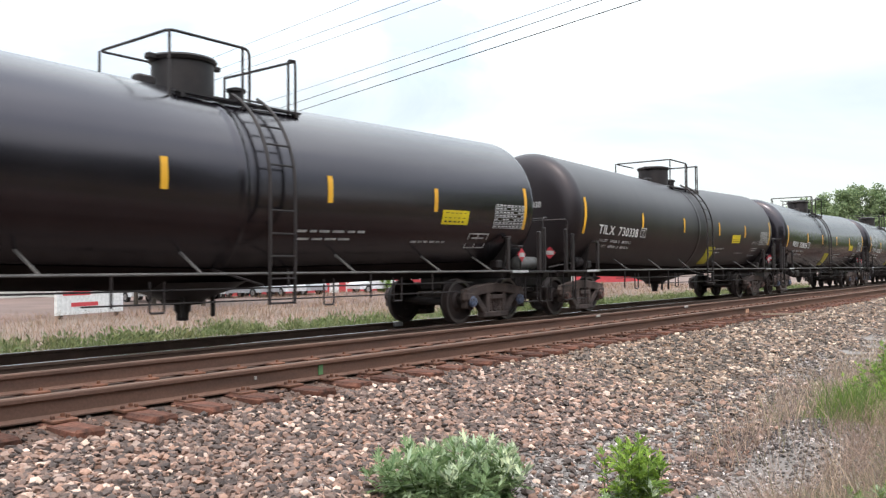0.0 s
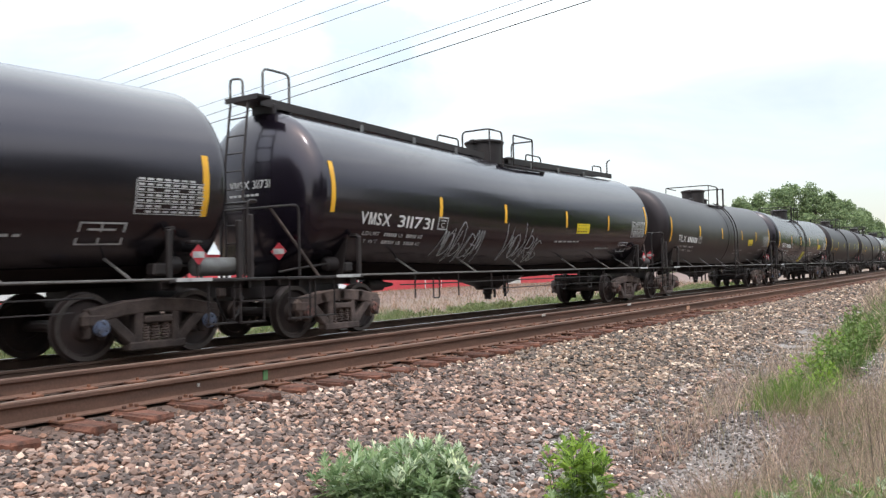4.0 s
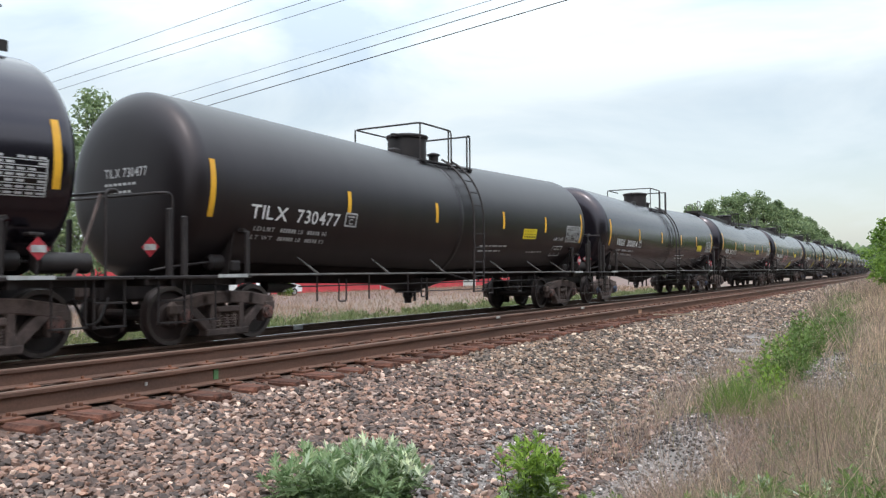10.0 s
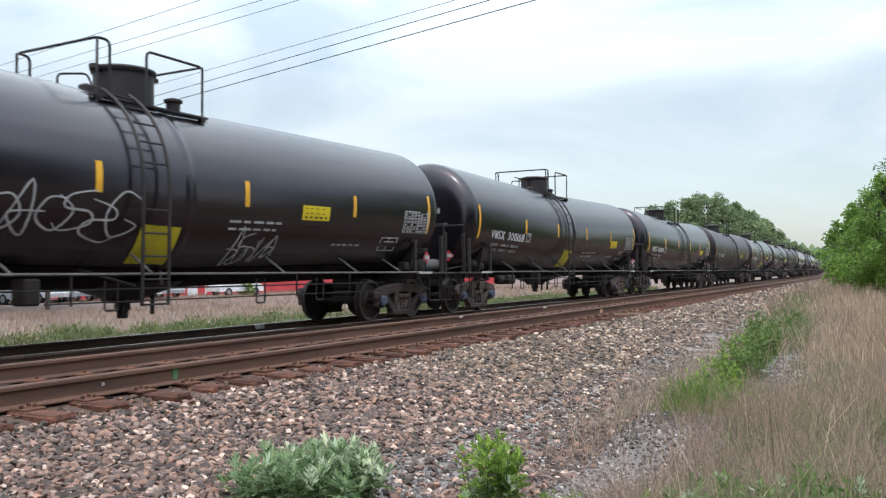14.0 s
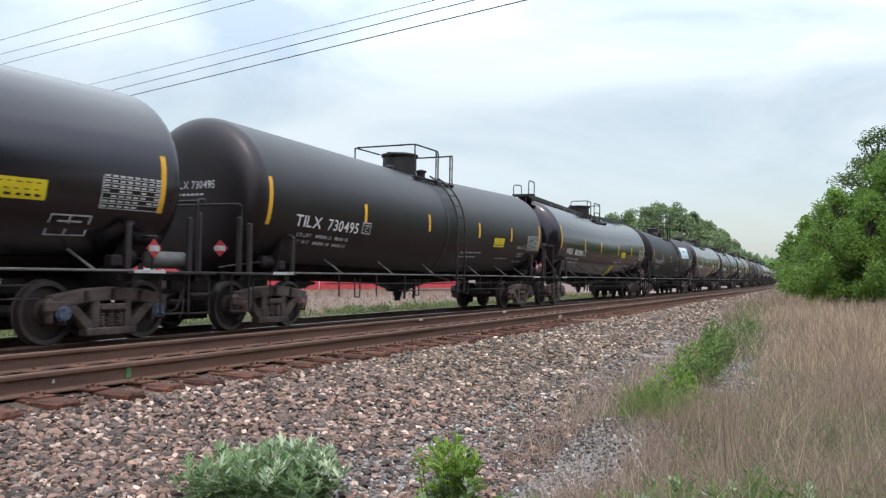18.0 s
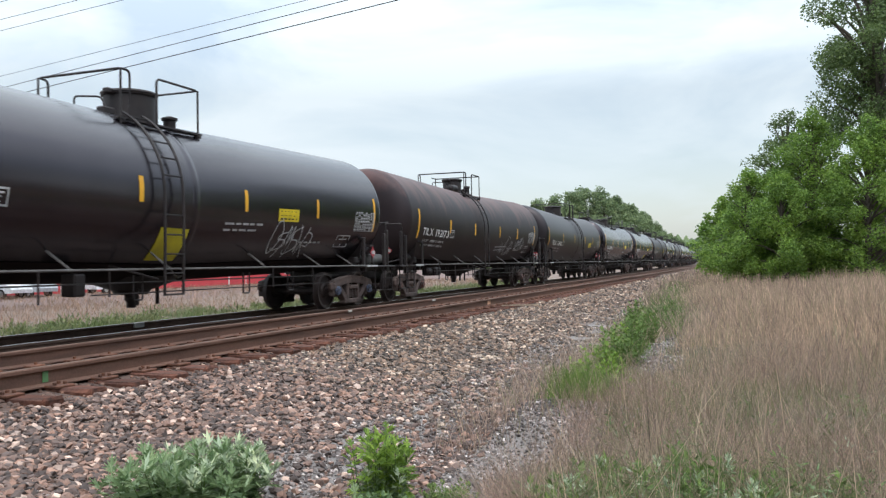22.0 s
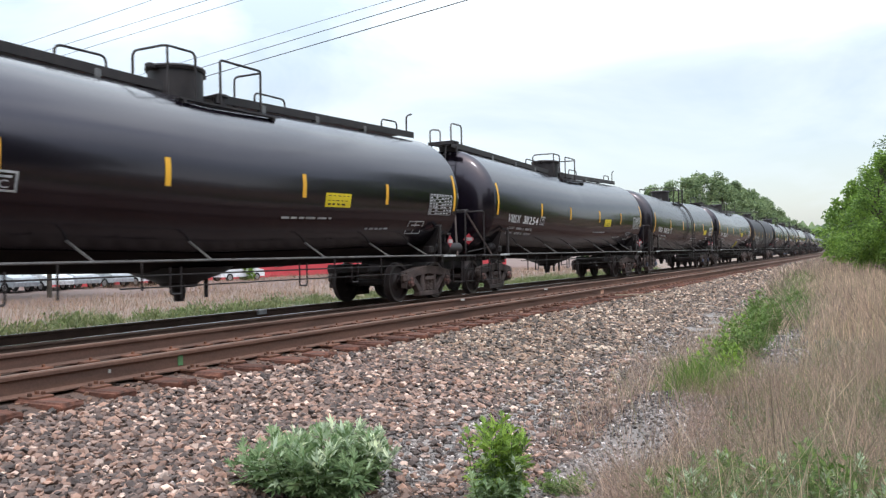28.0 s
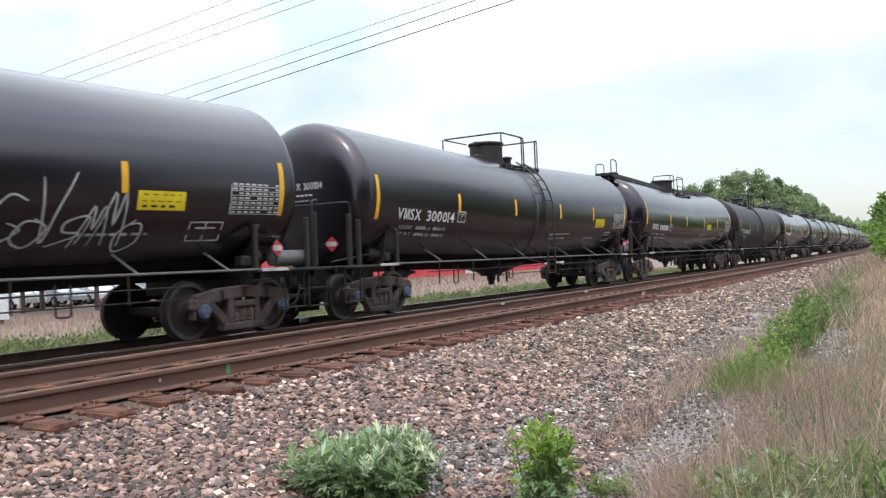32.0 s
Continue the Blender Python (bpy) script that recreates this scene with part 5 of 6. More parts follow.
# ---- loose stone ----
def stones(name, n, xr, yr, size, mat, label, seed, fall=0.5, lift=0.3):
    g = np.random.RandomState(seed)
    u = g.rand(n)
    y = yr[0] * (yr[1] / yr[0]) ** (u ** fall) if yr[0] > 0 else yr[0] + (yr[1] - yr[0]) * u
    x = xr[0] + (xr[1] - xr[0]) * g.rand(n)
    base = np.array([(1, 0, 0), (-1, 0, 0), (0, 1, 0), (0, -1, 0), (0, 0, 1), (0, 0, -1), (0.6, 0.6, 0.55), (-0.6, 0.6, 0.5), (0.6, -0.6, 0.5), (-0.6, -0.6, 0.6)], float)
    faces = [(4, 6, 7), (4, 7, 9), (4, 9, 8), (4, 8, 6), (0, 6, 8), (2, 7, 6), (1, 9, 7), (3, 8, 9), (0, 2, 6), (2, 1, 7), (1, 3, 9), (3, 0, 8), (5, 2, 0), (5, 1, 2), (5, 3, 1), (5, 0, 3)]
    r = size * (0.55 + 0.9 * g.rand(n) ** 1.6) * (1 + 0.02 * np.abs(y))
    P = base[None] * (0.72 + 0.56 * g.rand(n, 10, 1)) * r[:, None, None]
    P[..., 2] *= (0.5 + 0.45 * g.rand(n))[:, None]
    P[..., 0] *= (0.75 + 0.5 * g.rand(n))[:, None]
    a, t = g.rand(n) * 6.283, g.normal(0, 0.45, n)
    c, s = np.cos(t)[:, None], np.sin(t)[:, None]
    P = np.stack([P[..., 0], P[..., 1] * c - P[..., 2] * s, P[..., 1] * s + P[..., 2] * c], -1)
    c, s = np.cos(a)[:, None], np.sin(a)[:, None]
    P = np.stack([P[..., 0] * c - P[..., 1] * s, P[..., 0] * s + P[..., 1] * c, P[..., 2]], -1)
    P[..., 0] += (x - y * y / (2 * CURVE))[:, None]
    P[..., 1] += y[:, None]
    P[..., 2] += (ground_z(x, y) + r * lift)[:, None]
    return tagged(new(name, arrays(name, P, faces, mat)), label, "gravel", kind="stuff")


stones("ballast_stones", 17000, (-5.63, -3.65), (1.5, 9.5), 0.027, "ballast", "broken pinkish-grey ballast on the shoulder slope", 1, 0.8)
stones("ballast_stones", 17500, (-5.63, -3.65), (8.2, 34.0), 0.0265, "ballast_tan", "broken tan-grey ballast further along the shoulder", 41, 0.9)
stones("ballast_stones", 3000, (-9.2, -7.9), (2.4, 30.0), 0.030, "ballast_rust", "ballast between and beside the ties", 2, 0.8, 0.1)
stones("ballast_stones", 14000, (-3.9, -2.3), (8.0, 60.0), 0.020, "ballast_tan", "broken ballast spread over the trackside path", 6, 0.9)
stones("ballast_stones", 9000, (-5.7, -3.6), (30.0, 110.0), 0.032, "ballast_tan", "broken ballast along the distant shoulder", 7, 0.9)
stones("ballast_stones", 1600, (-6.1, -5.45), (1.2, 30.0), 0.024, "ballast_rust", "rust-stained ballast between the tie ends", 8, 0.8, 0.1)
stones("gravel", 46000, (-4.2, -1.0), (3.0, 26.0), 0.0135, "gravel", "fine grey crushed gravel on the trackside path", 4, 0.75)
stones("gravel", 2200, (-3.7, -2.2), (3.0, 12.0), 0.028, "ballast", "stray ballast stones on the gravel path", 5, 0.8)


stones("gravel", 14000, (-3.0, -1.0), (7.5, 34.0), 0.0125, "gravel", "fine grey gravel further along the path", 11, 0.9)
# brown stones whose darker colour also carries the shade of the hollow
stones("gravel", 2600, (-2.95, -2.3), (4.6, 8.8), 0.017, "ballast_rust", "brown stones toned darker for the path's shaded hollow", 10, 1.0)
stones("ballast_stones", 7000, (-5.72, -3.65), (-12.0, 1.7), 0.030, "ballast", "broken ballast on the shoulder behind", 31)
stones("gravel", 8000, (-4.2, -0.9), (-12.0, 3.2), 0.020, "gravel", "fine grey gravel on the path behind", 32)


# ---- grass, weeds and stalks ----
def blades(name, x, y, tall, wide, lean, mat, label, seed, z=None, curl=0.5, category="grass"):
    """Thin blades: arrays of root x, y, height, width and lean."""
    g = np.random.RandomState(seed)
    n = len(x)
    a = g.rand(n) * 6.283
    dx, dy = np.cos(a), np.sin(a)
    b = a + g.normal(0, 0.9, n)
    lx, ly = np.cos(b) * lean, np.sin(b) * lean
    z0 = ground_z(x, y) if z is None else z
    rows = []
    for t, w in ((0.0, 1.0), (0.4, 0.8), (0.75, 0.5), (1.0, 0.08)):
        cx = x + lx * tall * t ** (1 + curl) - y * y / (2 * CURVE)
        cy = y + ly * tall * t ** (1 + curl)
        cz = z0 - 0.02 + tall * t * (1 - 0.25 * lean * t)
        for sgn in (-1, 1):
            rows.append(np.stack([cx + sgn * dx * wide * w / 2, cy + sgn * dy * wide * w / 2, cz], -1))
    P = np.stack(rows, 1)
    return tagged(new(name, arrays(name, P, [(0, 1, 3, 2), (2, 3, 5, 4), (4, 5, 7, 6)], mat, True)), label, category, kind="stuff")


def scatter(g, n, xr, yr, power=0.6):
    y = yr[0] * (yr[1] / yr[0]) ** (g.rand(n) ** power)
    return xr[0] + (xr[1] - xr[0]) * g.rand(n), y


def edge(y):
    """Where the dry grass begins beside the gravel."""
    return np.interp(y, [0, 3, 6, 9, 16, 22, 30, 38, 60, 120], [-0.6, -0.9, -1.25, -1.15, -1.3, -1.9, -3.0, -3.7, -4.2, -4.6]) + 0.15 * np.sin(y * 2.1) + 0.1 * np.sin(y * 5.3)


g = np.random.RandomState(11)
# dry grass field
n = 10000
x, y = scatter(g, n, (0, 1), (2.6, 14.0), 0.7)
x = edge(y) + (0.25 + y * 0.42) * x ** 1.1
patch = 0.6 + 0.4 * np.sin(2.3 * x + 1.1 * y) * np.sin(1.7 * y - 0.9 * x)
blades("dry_grass", x, y, (0.2 + 0.45 * g.rand(n) ** 1.3 + 0.03 * y) * patch * np.clip(0.35 + (x - edge(y)) / 1.6, 0.3, 1.0), 0.0025 + 0.003 * g.rand(n), 0.2 + 1.1 * g.rand(n) ** 1.3, "straw", "thin dry pinkish-grey grass on the verge", 12)
n = 52000
x, y = scatter(g, n, (0, 1), (8.5, 110.0), 0.85)
x = edge(y) + (1.0 + y * 0.42) * x
blades("dry_grass", x, y, (0.42 + 0.5 * g.rand(n) + 0.15 * np.sin(x * 1.3 + y * 0.4)) * np.clip(0.3 + (x - edge(y)) / 1.8, 0.25, 1.0) * np.clip((y - 6.5) / 9, 0.3, 1), 0.0035 + 0.0006 * y, 0.08 + 0.6 * g.rand(n) ** 1.5, "straw_far", "tall pale dry grass stretching to the trees", 13)
# weeds closing over the gravel further on
n = 14000
x, y = scatter(g, n, (0, 1), (16.0, 150.0), 0.9)
x = edge(y) - 0.5 + 3.0 * x
blades("dry_grass", x, y, 0.25 + 0.4 * g.rand(n), 0.007 + 0.0008 * y, 0.2 + 0.5 * g.rand(n), "straw", "brown weeds closing over the gravel path", 23)
# reddish-brown low stems at the gravel's edge
n = 20000
x, y = scatter(g, n, (0, 1), (2.5, 12.0), 0.8)
x = edge(y) - 0.4 + (0.9 + 0.4 * y) * x ** 1.5
blades("dry_grass", x, y, 0.12 + 0.4 * g.rand(n), 0.002 + 0.002 * g.rand(n), 0.3 + 1.2 * g.rand(n), "stem", "wispy reddish stems thinning out over the gravel", 24)
# hazy clumps of fine reddish stems in front of the pale grass
n = 22000
x, y = scatter(g, n, (0, 1), (3.6, 13.0), 0.8)
x = edge(y) - 0.25 + (0.6 + 0.42 * y) * x
clump = np.clip(0.5 + 0.9 * np.sin(1.9 * x + 0.8) * np.sin(1.3 * y + 0.5 * x), 0.12, 1.3)
blades("dry_grass", x, y, (0.16 + 0.42 * g.rand(n)) * clump, 0.0016 + 0.0018 * g.rand(n), 0.15 + 0.8 * g.rand(n), "stem", "hazy reddish-brown clumps of fine dead stems", 25)
# thin pale-green grass coming up through the dead stems
n = 11000
x, y = scatter(g, n, (0, 1), (3.0, 12.0), 0.85)
x = edge(y) - 0.1 + (0.5 + 0.42 * y) * x
clump = np.clip(0.55 + 0.8 * np.sin(1.4 * x + 2.0) * np.sin(1.7 * y - 0.6 * x), 0.15, 1.2)
blades("green_grass", x, y, (0.2 + 0.35 * g.rand(n)) * clump, 0.0025 + 0.002 * g.rand(n), 0.15 + 0.6 * g.rand(n), "strip_grass", "thin dusty-green grass among the dead stems", 26)
# long pale stalks
n = 420
x, y = scatter(g, n, (0, 1), (3.0, 9.0), 0.9)
x = edge(y) + (0.4 + 0.42 * y) * x
blades("dead_stalks", x, y, 0.4 + 0.42 * g.rand(n), 0.0045 + 0.003 * g.rand(n), 0.05 + 0.5 * g.rand(n) ** 2, "straw_far", "long pale stalks standing over the weeds", 27, curl=0.1)
# tuft of thin grass where the green strip begins
n = 800
x, y = -1.78 + g.normal(0, 0.13, n), 8.75 + g.normal(0, 0.35, n)
blades("green_grass", x, y, 0.22 + 0.3 * g.rand(n), 0.004 + 0.003 * g.rand(n), 0.1 + 0.5 * g.rand(n), "weed", "tuft of thin green grass beside the gravel mound", 28)
# stiff dead stalks
n = 900
x, y = scatter(g, n, (0, 1), (2.6, 16.0), 0.8)
x = edge(y) - 0.2 + (0.5 + y * 0.42) * x
blades("dead_stalks", x, y, 0.35 + 0.6 * g.rand(n), 0.004 + 0.004 * g.rand(n), 0.1 + 0.7 * g.rand(n), "straw_grey", "pale dead weed stalks standing in the grass", 14, curl=0.05)
# dry growth beside and behind the path
n = 16000
x, y = -0.6 + 14 * g.rand(n) ** 1.2, -14 + 22 * g.rand(n)
near = (np.hypot(x, y) > 0.5) & (x > edge(np.clip(y, 0, 99)) + 0.3) & ((y < 2.4) | (x > 0.5 + 0.6 * y))
x, y = x[near], y[near]
n = len(x)
blades("dry_grass", x, y, 0.15 + 0.4 * g.rand(n), 0.006 + 0.006 * g.rand(n), 0.3 + 0.8 * g.rand(n), "straw", "low dry grass round the path", 33)
# green undergrowth among the straw
n = 6500
x, y = scatter(g, n, (0, 1), (2.2, 16.0), 1.05)
x = edge(y) - 0.1 + (0.4 + y * 0.40) * x
blades("green_grass", x, y, 0.10 + 0.26 * g.rand(n), 0.004 + 0.004 * g.rand(n), 0.3 + 0.8 * g.rand(n), "strip_grass", "low green grass under the dry stems", 15)
# bright green strip in the gravel
n = 3600
y = 8.6 + 12 * g.rand(n) ** 1.1
x = -1.85 - 0.02 * (y - 8) + g.normal(0, 0.26, n) * (0.55 + 0.45 * np.sin(y * 2.4)) + 0.1 * np.sin(y * 1.3)
blades("green_grass", x, y, (0.16 + 0.34 * g.rand(n)) * np.clip((y - 7.6) / 1.5, 0.5, 1.0) * (0.75 + 0.35 * np.sin(y * 3.1)), 0.005 + 0.005 * g.rand(n), 0.2 + 0.6 * g.rand(n), "weed", "bright green weeds growing in the gravel", 16)
n = 7000
y = 17 + 30 * g.rand(n)
x = -1.9 - 0.05 * (y - 17) + g.normal(0, 0.35, n)
blades("green_grass", x, y, 0.25 + 0.3 * g.rand(n), 0.014 + 0.01 * g.rand(n), 0.2 + 0.6 * g.rand(n), "grass", "green and dry weeds along the gravel edge", 17)
n = 2600
y = 6.8 + 14 * g.rand(n)
x = -2.2 + g.normal(0, 0.32, n) - 0.01 * y
blades("dry_grass", x, y, 0.25 + 0.35 * g.rand(n), 0.004 + 0.003 * g.rand(n), 0.2 + 0.4 * g.rand(n), "straw", "wispy brown grass in the gravel", 18)
# beyond the train: green strip, then straw field
n = 24000
y = 2 + 75 * g.rand(n) ** 1.3
x = -18.3 - 2.6 * g.rand(n) + 0.4 * np.sin(y * 0.7) + 0.3 * np.sin(y * 1.9)
blades("green_grass", x, y, (0.18 + 0.42 * g.rand(n) ** 1.4) * (0.3 + 0.9 * np.abs(np.sin(y * 0.9 + 1 + 0.5 * x) * np.sin(y * 0.37 + 2))), 0.012 + 0.0003 * y, 0.3 + 1.1 * g.rand(n), "strip_grass", "green grass strip beyond the far track", 19)
n = 34000
y = 1 + 88 * g.rand(n) ** 1.3
x = -20.0 - np.where(y > 34, 29, 14) * g.rand(n)
blades("dry_grass", x, y, 0.15 + 0.38 * g.rand(n), 0.007 + 0.0002 * y, 0.2 + 0.6 * g.rand(n), "field", "pinkish dry grass beyond the far track", 20)


def leaf_cloud(name, centres, radii, n, size, mat, seed, flat=1.0, parent=None, shell=0.25, droop=0.0):
    """Small folded leaves in clumps round the given centres."""
    g = np.random.RandomState(seed)
    w = np.array(radii) ** 2
    pick = g.choice(len(centres), n, p=w / w.sum())
    d = g.normal(size=(n, 3))
    d /= np.linalg.norm(d, axis=1)[:, None]
    rad = (shell + (1 - shell) * g.rand(n)) ** 0.7
    rad[::9] *= 1.0 + 0.45 * g.rand(len(rad[::9])) ** 2
    stretch = 0.75 + 0.55 * g.rand(len(centres), 3)
    P0 = np.array(centres)[pick] + d * stretch[pick] * (np.array(radii)[pick] * rad)[:, None] * np.array([1, 1, flat])
    t = g.normal(size=(n, 3))
    t[:, 2] = t[:, 2] * 0.6 - droop
    t /= np.linalg.norm(t, axis=1)[:, None]
    up = g.normal(size=(n, 3)) + d * 0.8 + np.array([0, 0, 0.7])
    s = np.cross(t, up)
    s /= np.linalg.norm(s, axis=1)[:, None] + 1e-9
    nn = np.cross(s, t)
    L = (size * (0.6 + 0.8 * g.rand(n)))[:, None]
    q = [P0 - t * L * 0.5, P0 + s * L * 0.32 + nn * L * 0.06, P0 + t * L * 0.55, P0 - s * L * 0.32 + nn * L * 0.06]
    return part(name, arrays(name, np.stack(q, 1), [(0, 1, 2, 3)], mat), None, parent)


def tree(x, y, tall, spread, seed, leaves, size, mat, label, low=0.12, trunk=0.02, kind_name="tree", clumps=26, category="tree"):
    """Tapered trunk, limbs, and a crown of leaf clumps."""
    r = random.Random(seed)
    z0 = float(ground_z(np.array([x]), np.array([y]))[0]) if abs(x) < 60 else -0.8
    t = new(kind_name)
    t.matrix_basis = pose(x - bend(y), y, z0 - 0.05)
    s = Shape()
    lean = (r.uniform(-0.05, 0.05), r.uniform(-0.05, 0.05))
    tr = trunk * tall
    s.tube([(lean[0] * tall * q, lean[1] * tall * q, tall * 0.8 * q) for q in (0, 0.25, 0.5, 0.75, 1)], [tr * 1.3, tr, tr * 0.75, tr * 0.45, tr * 0.12], 7)
    centres, radii = [], []
    clumps = clumps * 2
    for i in range(clumps):
        q = low + (1 - low) * ((i + 0.5) / clumps) ** 0.9
        a = i * 2.4 + r.uniform(-0.5, 0.5)
        f = math.sin(math.pi * min(1, 0.12 + 0.88 * (q - low) / (1 - low)) ** 0.75) ** 0.7
        d = spread * f * r.uniform(0.35, 1.0)
        c = (math.cos(a) * d, math.sin(a) * d, tall * (0.06 + 0.9 * q) + r.uniform(-0.04, 0.04) * tall)
        centres.append(c)
        radii.append(spread * r.uniform(0.14, 0.34) * (1.15 - 0.45 * q))
        b = max(0.05, min(0.75, q * 0.75)) * tall
        st = (lean[0] * b, lean[1] * b, b)
        md = ((st[0] + c[0]) / 2, (st[1] + c[1]) / 2, (st[2] + c[2]) / 2 + 0.03 * tall)
        s.tube([st, md, c], [tr * 0.4, tr * 0.25, tr * 0.06], 5)
    part("trunk", s, "bark", t)
    leaf_cloud("crown", centres, radii, leaves, size, mat, seed, 0.85, t)
    return tagged(t, label, category)


# thicket beside the line
tree(0.15, 43.5, 6.0, 2.4, 31, 30000, 0.105, "leaf", "bushy green sapling at the end of the grass", 0.0, category="tree", clumps=34)
tree(1.6, 41.5, 5.2, 2.1, 32, 24000, 0.105, "leaf", "low bright green bush before the trees", 0.0, clumps=30)
tree(3.0, 44.0, 8.5, 2.8, 33, 40000, 0.11, "leaf", "green tree with a dense leafy crown", 0.0, clumps=40)
tree(5.0, 41.0, 7.6, 2.6, 34, 34000, 0.105, "leaf", "leafy green tree rising behind dry grass", 0.0, clumps=36)
tree(6.4, 47.5, 17.5, 4.2, 35, 40000, 0.14, "leaf_dark", "tall dark tree with an open crown", 0.42, clumps=30)
tree(2.2, 48.0, 9.6, 3.2, 36, 22000, 0.13, "leaf_dark", "dark green tree inside the thicket", 0.05, clumps=34)
tree(9.0, 42.0, 10.5, 3.4, 37, 14000, 0.17, "leaf", "broad green tree in the thicket", 0.0, clumps=34)
tree(13.5, 43.0, 11.0, 3.8, 38, 7000, 0.26, "leaf_dark", "dark green tree at the field's edge", 0.02, clumps=30)
tree(-1.6, 62.0, 6.0, 2.6, 39, 5000, 0.26, "leaf", "green bush further along the line", 0.0, clumps=26)
tree(0.5, 90.0, 9.0, 4.0, 40, 4500, 0.4, "leaf", "green tree along the line", 0.02, clumps=26)
tree(-1.0, 140.0, 10.0, 5.0, 41, 3500, 0.55, "leaf_haze", "distant green tree along the line", 0.02, clumps=26)
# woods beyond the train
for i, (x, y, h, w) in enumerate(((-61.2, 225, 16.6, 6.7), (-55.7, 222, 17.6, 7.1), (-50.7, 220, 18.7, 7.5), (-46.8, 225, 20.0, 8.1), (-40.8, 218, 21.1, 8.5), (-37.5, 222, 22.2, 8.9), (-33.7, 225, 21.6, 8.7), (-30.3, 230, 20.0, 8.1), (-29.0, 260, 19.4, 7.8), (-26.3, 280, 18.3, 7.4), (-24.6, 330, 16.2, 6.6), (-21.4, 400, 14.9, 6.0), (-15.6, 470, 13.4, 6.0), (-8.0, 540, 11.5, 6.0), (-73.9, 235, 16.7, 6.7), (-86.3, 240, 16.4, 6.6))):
    tree(x, y, h, w, 50 + i, 13000, 0.55, "leaf_haze", "distant broad green tree behind the train", 0.03, 0.015, clumps=30)
SIGN = (-46.4, 38.0, 3.2)
POLE = (-52.6, 29.1, 12.9)
tree(-45.6, 50.8, 2.6, 0.9, 69, 1500, 0.2, "leaf", "young green sapling before the red building", 0.0, clumps=16)
for i, (x, y, h, w) in enumerate(((-37.5, 27.0, 11.5, 3.6), (-40, 24.5, 10.5, 3.4), (-43, 27.5, 12.0, 3.6))):
    tree(x, y, h, w, 70 + i, 7000, 0.22, "leaf_haze", "thin green tree standing beyond the tracks", 0.12, 0.009, clumps=26)
# tall trees behind the eye, unseen; they darken the reflections in the tanks
for i in range(8):
    tree(14.5 + 1.2 * math.sin(i * 2.3), -36 + i * 8.2, 14 + 1.5 * math.sin(i * 1.7), 4.4, 90 + i, 3600, 0.8, "leaf_deep", "unseen tall dark tree behind the path", 0.02, clumps=34)
# unseen trees beyond the far track, added so the tank heads reflect dark
for i in range(7):
    tree(-25.5 + 1.5 * math.sin(i * 2.9), -7 - i * 7.5, 10.0 + 1.5 * math.sin(i * 1.3), 4.2, 110 + i, 3200, 0.75, "leaf_deep", "unseen dark tree added beyond the far track", 0.0, clumps=20)
# more unseen trees, kept low so the heads still reflect sky at their edge
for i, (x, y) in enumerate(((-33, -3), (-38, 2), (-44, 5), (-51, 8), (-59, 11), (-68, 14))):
    tree(x, y, 4.6 + 0.8 * math.sin(i * 2.1), 2.8, 120 + i, 2600, 0.75, "leaf_deep", "unseen low dark tree added past the lot", 0.0, clumps=18)
# wood closing the distance
hz = Shape()
r = random.Random(5)
for k in range(150):
    yy = 480 + r.uniform(0, 160)
    xx = -160 + k * 1.6 + r.uniform(-3, 3)
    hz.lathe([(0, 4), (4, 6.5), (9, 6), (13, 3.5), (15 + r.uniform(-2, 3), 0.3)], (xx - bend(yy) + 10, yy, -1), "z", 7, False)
part_ob = new("far_woods", hz.mesh("far_woods", "leaf_haze"))
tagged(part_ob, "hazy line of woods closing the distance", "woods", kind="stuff")


